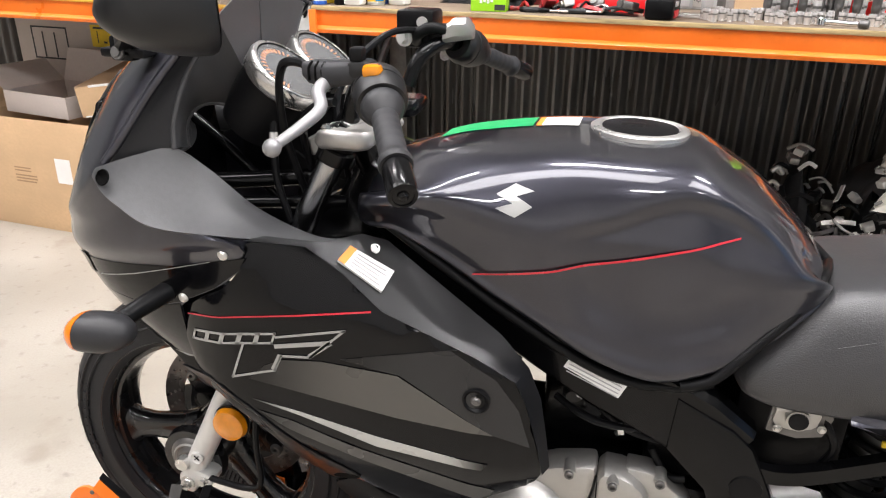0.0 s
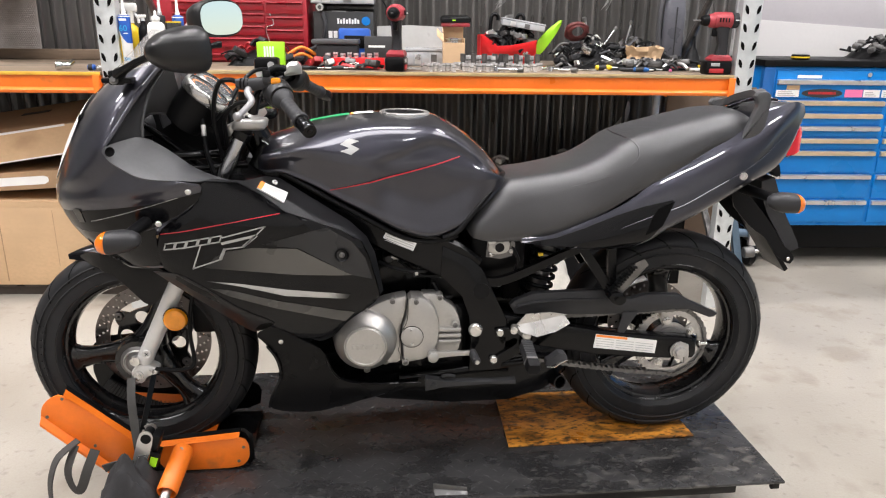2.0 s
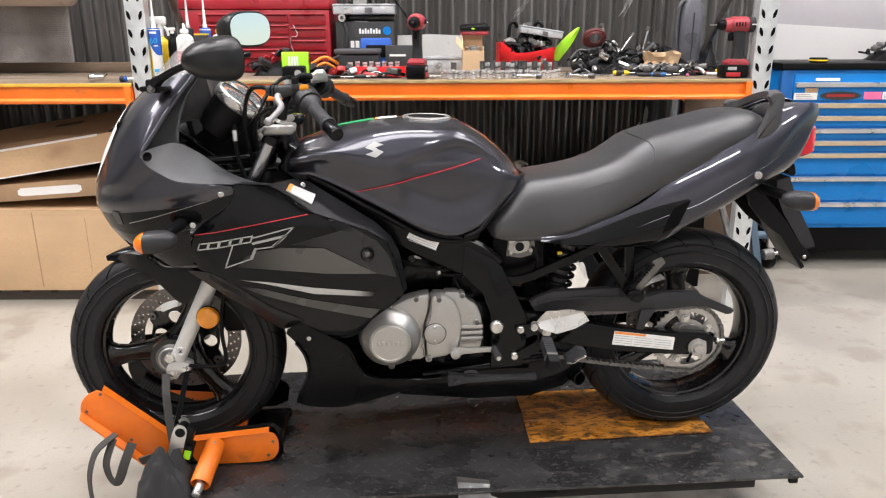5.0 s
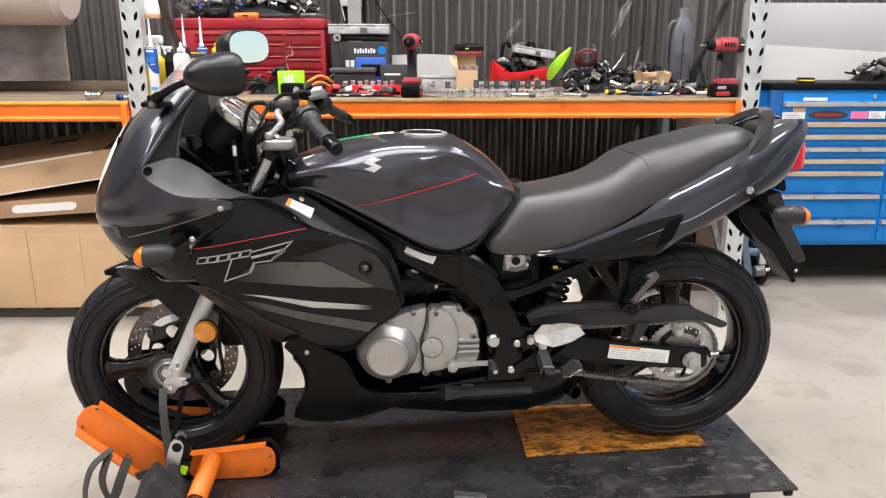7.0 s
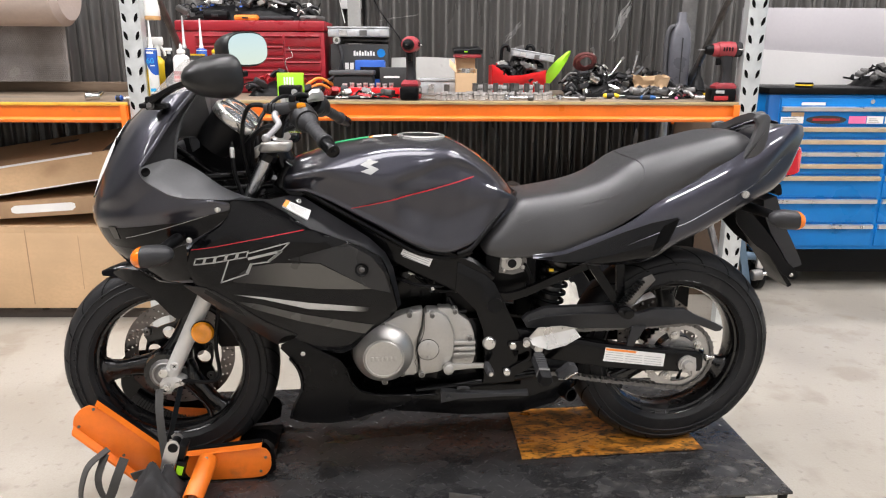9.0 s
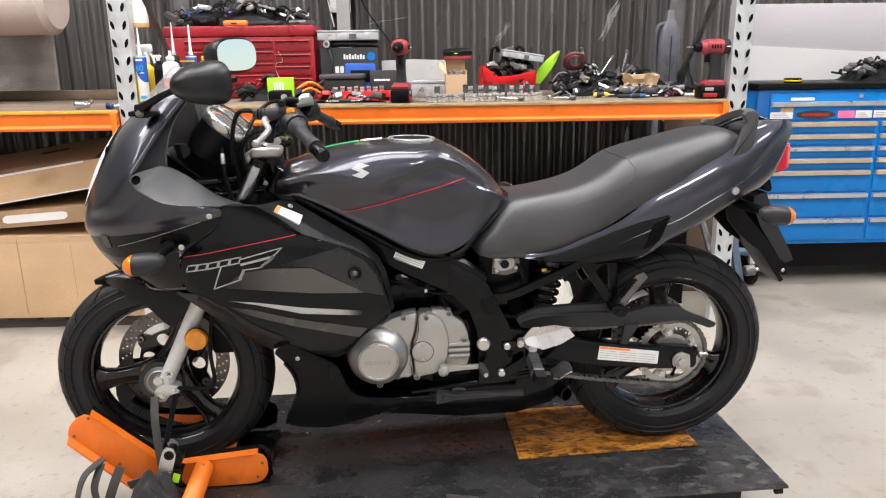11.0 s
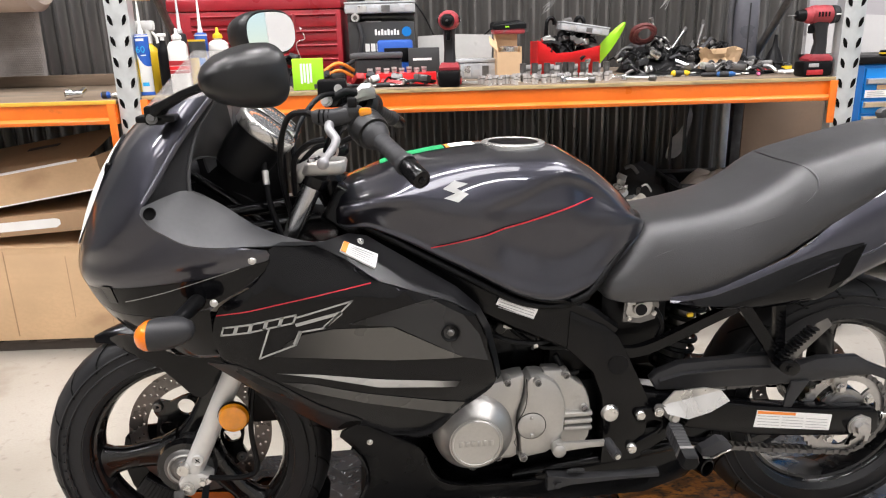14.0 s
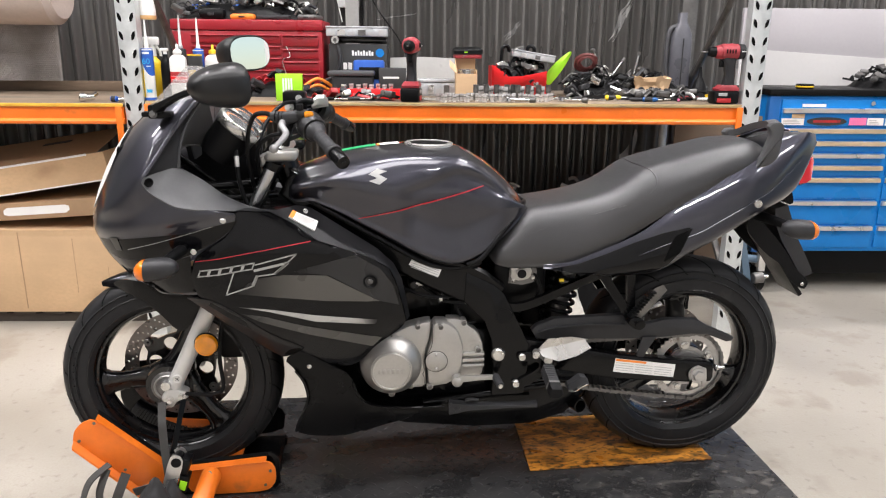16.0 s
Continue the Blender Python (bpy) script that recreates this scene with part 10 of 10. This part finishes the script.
box(bm, 1.014, 1.02, 0.006, 0.60, 0.005, 0.135)
part("tray", bm, CARD, fl2)
bm = B()
loft(bm, [[(x, 0.0, 0.136), (x, 0.004, 0.139), (x, 0.42, 0.215), (x, 0.42, 0.211)] for x in (0.0, 0.99)])
part("flap", bm, CARD_DARK, fl2)
part("torn_edge", loft(B(), [[(x, -0.002, 0.128), (x, -0.002, 0.137), (x, 0.006, 0.139), (x, 0.006, 0.130)] for x in (0.08, 0.94)]), PAPER, fl2, "pale torn edge")
part("torn_edge", loft(B(), [[(x, -0.003, 0.0), (x, -0.003, 0.006), (x, 0.002, 0.006), (x, 0.002, 0.0)] for x in (0.02, 1.0)]), PAPER, fl2, "pale lower edge")
part("hand_hole", loft(B(), [[(x, y, 0.1418 + 0.181 * y), (x, y + 0.035, 0.1418 + 0.181 * (y + 0.035)), (x, y + 0.035, 0.1438 + 0.181 * (y + 0.035)), (x, y, 0.1438 + 0.181 * y)] for x, y in ((0.62, 0.26), (0.76, 0.26))]), BLACK_INK, fl2)
# boxes further along, seen from the start
cA = carton(on(-1.86, 0.12, 0, 0.0), 0.70, 0.55, 0.545, "brown carton with printed lines and a white label", True, None, (("back", 0.20, 50), ("left", 0.2, 60), ("right", 0.2, 20)))
bm = B()
for j, (w0, z) in enumerate(((0.10, 0.30), (0.10, 0.285), (0.13, 0.262), (0.13, 0.247), (0.12, 0.232))):
    box(bm, 0.20, 0.20 + w0, -0.0012, 0, z, z + 0.006)
part("print", bm, CARD_DARK, cA)
part("label", box(B(), 0.46, 0.55, -0.0015, 0, 0.25, 0.37), PAPER, cA, "white paper label")
cB = carton(on(-1.72, 0.20, -6, 0.552), 0.42, 0.34, 0.10, "small white-fronted open carton", True, WHITE_CARD, (("left", 0.15, 40), ("back", 0.16, 70)))
cC = carton(on(-2.10, 0.68, 0, 0.0), 0.78, 0.28, 0.98, "tall pale carton with a yellow warning label", False, WHITE_CARD)
part("label", box(B(), 0.50, 0.66, -0.0015, 0, 0.80, 0.91), YELLOW, cC, "yellow warning label")
bm = B()
box(bm, 0.54, 0.545, -0.0025, -0.0016, 0.82, 0.88)
box(bm, 0.58, 0.60, -0.0025, -0.0016, 0.82, 0.83)
box(bm, 0.52, 0.64, -0.0025, -0.0016, 0.89, 0.90)
part("print", bm, BLACK_INK, cC)
bm = B()
for b in ((0.10, 0.34, 0.88, 0.888), (0.10, 0.34, 0.72, 0.728), (0.10, 0.108, 0.72, 0.888), (0.332, 0.34, 0.72, 0.888), (0.17, 0.178, 0.73, 0.86), (0.25, 0.258, 0.73, 0.86)):
    box(bm, b[0], b[1], -0.0015, 0, b[2], b[3])
part("print", bm, BLACK_INK, cC)
bm = B()
for j in range(4):
    box(bm, 0.40, 0.58, -0.0015, 0, 0.70 + 0.018 * j, 0.708 + 0.018 * j)
part("print", bm, surf("red_ink", (0.45, 0.12, 0.08), 0.6), cC)

# engines and parts under the main bench
def engine_lump(m, w, dd, h, seed, label):
    """An old engine: finned block, covers, pipes and bolts."""
    rr = random.Random(seed)
    t = thing("engine_block", m, label, "engine", "engines under the bench")
    bm = box(B(), 0, w, 0, dd, 0, h * 0.55, 0.02)
    part("crankcase", bm, DARK_STEEL, t)
    for i in range(5):
        part("fin", box(B(), w * 0.15, w * 0.7, 0.02, dd - 0.02, h * (0.57 + 0.06 * i), h * (0.59 + 0.06 * i), 0.001), DARK_STEEL, t)
    part("barrel", box(B(), w * 0.2, w * 0.65, 0.04, dd - 0.04, h * 0.55, h * 0.9, 0.006), DARK_STEEL, t)
    part("head", box(B(), w * 0.12, w * 0.72, 0.02, dd - 0.02, h * 0.88, h, 0.015), CAST, t)
    part("side_cover", lathe(B(), [(0, 0.03), (w * 0.16, 0.03), (w * 0.2, 0.02), (w * 0.22, 0)], (w * 0.35, 0, h * 0.30), (0, -1, 0), 28), CAST, t)
    part("side_cover", lathe(B(), [(0, 0.02), (w * 0.10, 0.02), (w * 0.13, 0)], (w * 0.78, 0, h * 0.32), (0, -1, 0), 24), CAST, t)
    for i in range(6):
        x, z = rr.uniform(0.1, 0.9) * w, rr.uniform(0.5, 0.8) * h
        part("pipe", tube(B(), [(x, 0.02, z), (x + rr.uniform(-0.06, 0.06), -0.03, z + 0.03), (x + rr.uniform(-0.1, 0.1), 0.0, z + rr.uniform(-0.05, 0.08))], 0.010), (BLACK_PLASTIC, STEEL, DARK_STEEL)[i % 3], t)
    for i in range(7):
        part("stud", cyl(B(), (w * (0.16 + 0.08 * i), 0.03 + rr.uniform(0, 0.1), h), (w * (0.16 + 0.08 * i), 0.03 + rr.uniform(0, 0.1), h + rr.uniform(0.01, 0.03)), 0.008, seg=8), (STEEL, CAST)[i % 2], t)
    return t


engine_lump(on(1.30, 0.28, 0, 0.0), 0.42, 0.36, 0.42, 1, "old silver and black engine under the bench")
junk(on(1.55, 0.30, 4, 0.0), 0.46, 0.38, 0.88, 80, (CAST, FORK_SILVER, DARK_STEEL, CAST, BLACK_PLASTIC), "greasy heap of old engine castings under the bench", "parts_heap", 12)
engine_lump(on(0.95, 0.45, 0, 0.0), 0.30, 0.30, 0.40, 6, "old engine standing under the bench")
bn = thing("parts_crate", on(2.31, 0.34, 0, 0.0), "black plastic crate holding rags and parts", "crate")
bm = B()
for b in ((0, 0.44, 0, 0.008, 0, 0.62), (0, 0.44, 0.352, 0.36, 0, 0.62), (0, 0.008, 0, 0.36, 0, 0.62), (0.432, 0.44, 0, 0.36, 0, 0.62), (0, 0.44, 0, 0.36, 0, 0.008)):
    box(bm, *b)
part("wall", bm, BLACK_PLASTIC, bn)
part("rim", tube(B(), [(0, 0, 0.62), (0.44, 0, 0.62), (0.44, 0.36, 0.62), (0, 0.36, 0.62), (0, 0, 0.62)], 0.012, smooth=False), GREY_PLASTIC, bn)


def rag(m, w, dd, h, mat, label, seed):
    rr = random.Random(seed)
    t = thing("rag", m, label, "rag", "rags")
    bm = B()
    n = 18
    ph = [rr.uniform(0, 6.28) for _ in range(6)]
    g = []
    for j in range(n + 1):
        row = []
        for i in range(n + 1):
            x, y = i / n, j / n
            e = math.sin(math.pi * x) * math.sin(math.pi * y)
            z = h * e ** 0.6 * (0.75 + 0.18 * math.sin(11 * x + ph[0]) * math.cos(9 * y + ph[1]) + 0.12 * math.sin(23 * y + 8 * x + ph[2]))
            row.append(bm.verts.new((w * (x + 0.03 * math.sin(9 * y + ph[3])), dd * (y + 0.04 * math.sin(8 * x + ph[4])), max(0.002, z))))
        g.append(row)
    for a, b in zip(g, g[1:]):
        for i in range(n):
            bm.faces.new((a[i], a[i + 1], b[i + 1], b[i]))
    bmesh.ops.solidify(bm, geom=bm.faces[:], thickness=0.003)
    part("cloth", bm, mat, t, angle=70)
    return t


junk(on(2.34, 0.37, 0, 0.009), 0.38, 0.30, 0.60, 40, (BLACK_PLASTIC, STEEL, CAST, DARK_STEEL), "jumble of engine parts filling the crate", "parts_heap", 41)
rag(on(2.36, 0.40, 0, 0.55), 0.32, 0.22, 0.13, surf("brown_rag", (0.34, 0.30, 0.265), 0.9, bump=0.3, bscale=300), "pale brown rag lying over the crate", 3)
rag(on(2.02, 0.48, 10, 0.46), 0.46, 0.28, 0.24, CLOTH, "large heap of black cloth under the bench", 8)
WHITE_CLOTH = surf("white_cloth", (0.70, 0.67, 0.60), 0.85, bump=0.2)
rag(on(2.00, 0.24, -20, 0.52), 0.16, 0.10, 0.10, WHITE_CLOTH, "white cloth lying on engine parts", 5)
rag(on(1.955, 0.06, 10, 0.0), 0.20, 0.13, 0.25, WHITE_CLOTH, "crumpled white cloth standing on the floor before the parts", 15)
junk(on(1.90, 0.22, 0, 0.0), 0.46, 0.34, 0.95, 80, (BLACK_PLASTIC, CAST, DARK_STEEL, STEEL, FORK_SILVER), "jumble of old engine parts under the bench", "parts_heap", 55)
sh = thing("brown_panel", on(2.66, 0.545, 0, 0.0), "brown fibreboard sheet leaning under the bench", "panel")
part("sheet", box(B(), 0, 0.47, 0, 0.012, 0, 1.02, 0.002), surf("fibreboard", (0.13, 0.085, 0.055), 0.7, scale=4, var=0.15), sh)
pp = thing("steel_tube", on(2.68, 0.80, 0, 0.0), "grey upright steel tube under the bench", "tube")
part("tube", cyl(B(), (0, 0, 0), (0.02, 0.05, 1.02), 0.022), GALV, pp)
mk = thing("paint_mark", R @ pose(2.49, WALL_D + 0.006, 0.60), "pale splash mark on the wall under the bench", "mark")
bm = prism(B(), [(0, 0), (0.09, 0.02), (0.12, 0.13), (0.15, 0.24), (0.13, 0.30), (0.115, 0.22), (0.07, 0.15), (0.03, 0.12)], 0, 0.003, rounds=2)
part("splash", bm, surf("pale_splash", (0.45, 0.43, 0.40), 0.6, scale=10, var=0.2), mk)
# engine stand beside the rack
es = thing("engine_stand", R @ pose(2.93, 0.12, 0), "steel-blue engine stand parked beside the rack", "stand")
part("upright", tube(B(), [(0.04, 0, 0.14), (-0.06, 0, 0.56)], 0.0, smooth=False, flat=(0.034, 0.034, (1, 0, 0))), STEEL_BLUE, es)
part("arm", tube(B(), [(-0.01, 0.03, 0.345), (0.09, 0.03, 0.335), (0.20, 0.03, 0.305)], 0.020), STEEL_BLUE, es)
part("arm", tube(B(), [(-0.03, 0.10, 0.455), (0.10, 0.10, 0.42)], 0.018), DARK_STEEL, es)
part("plate", box(B(), 0.065, 0.100, -0.012, 0.012, 0.285, 0.395, 0.003), ALU, es, "pale metal plate")
mtr = part("motor", cyl(B(), (0.035, -0.03, 0.255), (0.085, -0.03, 0.262), 0.028, seg=20, bev=0.004), DARK_STEEL, es)
part("shaft", cyl(B(), (0.085, -0.03, 0.262), (0.11, -0.03, 0.265), 0.010, seg=12), STEEL, mtr)
part("base_bar", tube(B(), [(0.04, -0.05, 0.14), (0.04, 0.45, 0.14)], 0.0, smooth=False, flat=(0.04, 0.04, (1, 0, 0))), STEEL_BLUE, es)
for y in (0.0, 0.42):
    part("leg", tube(B(), [(0.04, y, 0.13), (0.05, y, 0.035)], 0.015, smooth=False), DARK_STEEL, es)
    part("castor", cyl(B(), (0.035, y, 0.03), (0.065, y, 0.03), 0.03, seg=18, bev=0.004), BLACK_PLASTIC, es)

# ---- wheel chock, strap and front of the lift ----
ck = thing("wheel_chock", pose(-0.70, -0.11, P), "orange steel wheel chock plates clamping the front wheel", "wheel chock")


LEFT = [(-0.972, 0.350), (-0.966, 0.380), (-0.946, 0.403), (-0.912, 0.416), (-0.762, 0.282), (-0.700, 0.215), (-0.770, 0.176), (-0.832, 0.200), (-0.966, 0.326)]
RIGHT = [(-0.690, 0.250), (-0.620, 0.262), (-0.492, 0.270), (-0.466, 0.262), (-0.456, 0.243), (-0.456, 0.205), (-0.474, 0.180), (-0.512, 0.174), (-0.690, 0.174)]
for pts, up, low, holes in ((LEFT, ((-0.905, 0.415), (-0.735, 0.262)), ((-0.968, 0.340), (-0.815, 0.190)), ((-0.955, 0.352), (-0.912, 0.402), (-0.848, 0.262))),
                            (RIGHT, ((-0.690, 0.252), (-0.480, 0.270)), ((-0.660, 0.176), (-0.500, 0.177)), ((-0.470, 0.238), (-0.485, 0.196)))):
    pl_ = part("clamp_plate", prism(B(), pts, -0.154, -0.148, rounds=2, r=0.001), ORANGE, ck, "orange plate with a rounded end", True)
    part("upper_fold", loft(B(), [[(x, y, z + dz) for y, dz in ((-0.154, -0.004), (-0.160, 0.000), (-0.140, 0.006), (-0.140, 0.000))] for x, z in up]), ORANGE, pl_, "", True)
    part("rubber_edge", loft(B(), [[(x, y, z + dz) for y, dz in ((-0.139, 0.000), (-0.139, 0.009), (-0.128, 0.012), (-0.128, 0.000))] for x, z in up]), BLACK_PLASTIC, pl_, "black rubber edging", True)
    if pts is LEFT:
        part("lower_fold", loft(B(), [[(x, y, z + dz) for y, dz in ((-0.154, 0.0), (-0.155, 0.016), (-0.172, 0.004), (-0.172, -0.004))] for x, z in low]), ORANGE, pl_, "", True)
    for x, z in holes:
        part("rivet", cyl(B(), (x, -0.1535, z), (x, -0.1560, z), 0.0042, seg=12), DARK_STEEL, pl_, "", True)
part("back_plate", prism(B(), [(-0.655, 0.255), (-0.470, 0.280), (-0.450, 0.262), (-0.448, 0.180), (-0.655, 0.172)], -0.128, -0.122, r=0.001), FRAME_BLACK, ck, "black backing plate", True)
part("far_plate", prism(B(), [(-0.955, 0.300), (-0.950, 0.400), (-0.920, 0.432), (-0.80, 0.440), (-0.700, 0.400), (-0.655, 0.230), (-0.655, 0.176), (-0.90, 0.176)], 0.162, 0.168, rounds=1), FRAME_BLACK, ck, "black upright plate behind the wheel", True)
part("far_strip", prism(B(), [(-0.835, 0.256), (-0.690, 0.241), (-0.690, 0.216), (-0.757, 0.218), (-0.800, 0.238)], 0.139, 0.143), ORANGE, ck, "orange edge of the far clamp", True)
pad = [Vector((-0.920, 0.150, 0.284)), Vector((-0.880, 0.150, 0.252)), Vector((-0.830, 0.150, 0.224)), Vector((-0.770, 0.150, 0.204)), Vector((-0.695, 0.150, 0.197))]
pd_ = part("ribbed_pad", tube(B(), pad, 0.0, flat=(0.052, 0.010, (0.4, 0, 1)), n=8), BLACK_PLASTIC, ck, "ribbed black rubber pad", True)
lp = curve(pad, 6)
for q, (u, v) in enumerate(zip(lp, lp[1:])):
    dd_ = (v - u).normalized()
    up_ = Vector((-dd_.z, 0, dd_.x)) * (1 if dd_.x > 0 else -1)
    part("rib", loft(B(), [[p + up_ * h + Vector((0, y, 0)) for y, h in ((-0.005, -0.025), (-0.011, -0.023), (-0.011, 0.023), (-0.005, 0.025))] for p in (u + dd_ * 0.001, u + dd_ * 0.0075)]), GREY_PLASTIC, pd_, "", True)
part("far_plate", prism(B(), [(-0.66, 0.275), (-0.50, 0.285), (-0.46, 0.26), (-0.47, 0.19), (-0.66, 0.18)], 0.140, 0.146, rounds=1), FRAME_BLACK, ck, "far black clamp plate", True)
part("base_plate", box(B(), -0.74, -0.46, -0.147, 0.139, P + 0.001, P + 0.010, 0.003), FRAME_BLACK, ck, "", True)
part("cross_plate", ruled(B(), [(-0.655, -0.12, 0.200), (-0.655, 0.13, 0.200)], [(-0.560, -0.12, 0.240), (-0.560, 0.13, 0.240)], 2, 0.0, 0.004, (-0.4, 0, 0.9), 1), ORANGE, ck, "", True)
a, b = Vector((-0.622, -0.158, 0.246)), Vector((-0.642, -0.290, 0.196))
d = (b - a).normalized()
cyl_ = part("clamp_tube", lathe(B(), [(0.018, 0.0), (0.024, 0.003), (0.026, 0.012), (0.026, 0.132), (0.024, 0.136), (0.021, 0.132), (0.021, 0.02), (0.018, 0.02)], a, d, 32, closed=True), ORANGE, ck, "orange clamp tube with an open end", True)
part("screw_rod", cyl(B(), a + d * 0.05, a + d * 0.17, 0.012, seg=18, bev=0.003), STEEL, cyl_, "bright steel rod", True)
part("pivot_bolt", hexbolt(B(), a + Vector((0.004, 0.0, 0.022)) + d * 0.03, (0, -0.5, 0.8), 0.006, 0.005), DARK_STEEL, cyl_, "", True)
# ratchet strap
rsx = thing("ratchet_strap", pose(-0.70, -0.20, P), "grey webbing ratchet strap tied round the fork", "strap")
bm = tube(B(), [(-0.742, -0.135, 0.445), (-0.735, -0.175, 0.40), (-0.728, -0.195, 0.32), (-0.718, -0.215, 0.24), (-0.715, -0.235, 0.18)], 0.01, flat=(0.020, 0.003, (1, 0.2, 0)))
part("webbing", bm, WEBBING, rsx, "", True)
bm = tube(B(), [(-0.690, -0.120, 0.445), (-0.700, -0.165, 0.38), (-0.712, -0.190, 0.325)], 0.01, flat=(0.014, 0.003, (0.7, 0.7, 0)))
part("webbing", bm, BLACK_PLASTIC, rsx, "", True)
bm = B()
w = pose(-0.705, -0.205, 0.285, 0, 18, 0)
for y in (-0.022, 0.018):
    t2 = bmesh.new()
    prism(t2, [(-0.018, -0.045), (0.016, -0.045), (0.018, 0.040), (0.006, 0.056), (-0.010, 0.056), (-0.020, 0.042)], y, y + 0.004, rounds=1)
    merge(bm, t2, w)
rt = part("ratchet_frame", bm, ALU, rsx, "zinc-plated ratchet frame", True)
bm = B()
t2 = cyl(bmesh.new(), (0.0, -0.024, 0.036), (0.0, 0.026, 0.036), 0.013, seg=16)
merge(bm, t2, w)
t2 = box(bmesh.new(), 0.018, 0.042, -0.018, 0.016, -0.050, 0.000, 0.003)
merge(bm, t2, w)
t2 = box(bmesh.new(), 0.012, 0.034, -0.020, 0.020, 0.004, 0.048, 0.004)
merge(bm, t2, w)
part("handle", bm, BLACK_PLASTIC, rt, "", True)
bm = B()
t2 = box(bmesh.new(), 0.022, 0.040, -0.0195, -0.018, -0.040, -0.014)
merge(bm, t2, w)
part("tag", bm, LIME, rt, "small green tag", True)
for k, pts in enumerate((((-0.715, -0.222, 0.243), (-0.76, -0.225, 0.250), (-0.805, -0.228, 0.240)), ((-0.868, -0.20, 0.308), (-0.905, -0.235, 0.285), (-0.922, -0.25, 0.245), (-0.930, -0.255, 0.19), (-0.925, -0.26, 0.08), (-0.92, -0.27, 0.005)), ((-0.872, -0.21, 0.300), (-0.886, -0.24, 0.25), (-0.880, -0.245, 0.205), (-0.860, -0.25, 0.195), (-0.838, -0.24, 0.25), (-0.826, -0.21, 0.285)))):
    part("loose_end", tube(B(), pts, 0.01, flat=(0.024, 0.003, (0.25, -0.2, 1) if k == 0 else (0.9, -0.5, 0.1))), WEBBING, rsx, "loose grey strap end", True)
rg = rag(pose(-0.805, -0.318, P + 0.001), 0.14, 0.13, 0.13, CLOTH, "dark bundled rag lying on the lift", 23)
hk2 = thing("steel_ring", pose(-0.715, -0.24, P + 0.0), "steel tie-down ring at the lift's edge", "ring")
part("ring", lathe(B(), [(0.016 + 0.004 * math.cos(q), 0.004 * math.sin(q)) for q in [2 * math.pi * i / 8 for i in range(8)]], (0, 0, 0.018), (0.3, 1, 0), 24, closed=True), STEEL, hk2)
# bent steel bracket over the lift's front edge
bk_ = thing("steel_bracket", pose(0.06, -0.30, P), "scratched bent steel latch plate on the lift's front edge", "bracket")
bm = B()
loft(bm, [[(x, y, z), (x, y - 0.004, z), (x, -0.052, -0.055), (x, -0.048, -0.055)] for x, y, z in ((-0.03, 0.0, 0.012), (0.055, -0.008, 0.006))])
part("plate", bm, surf("scratched_steel", (0.20, 0.20, 0.20), 0.4, 0.6, scale=20, var=0.3, stain=(0.5, 0.5, 0.5), stain_scale=30, stain_at=0.6), bk_)
bm = loft(B(), [[(-0.032, 0.004, 0.0), (-0.032, 0.004, 0.026), (-0.032, 0.000, 0.026), (-0.032, 0.000, 0.0)], [(0.055, -0.002, 0.0), (0.055, -0.002, 0.014), (0.055, -0.006, 0.014), (0.055, -0.006, 0.0)]])
part("lip", bm, DARK_STEEL, bk_)
bm = tube(B(), [(0.05, -0.035, -0.02), (0.13, -0.06, -0.05), (0.22, -0.08, -0.10), (0.28, -0.09, -0.14)], 0.01, flat=(0.028, 0.006, (0, -0.4, 1)))
part("arm", bm, DARK_STEEL, bk_)
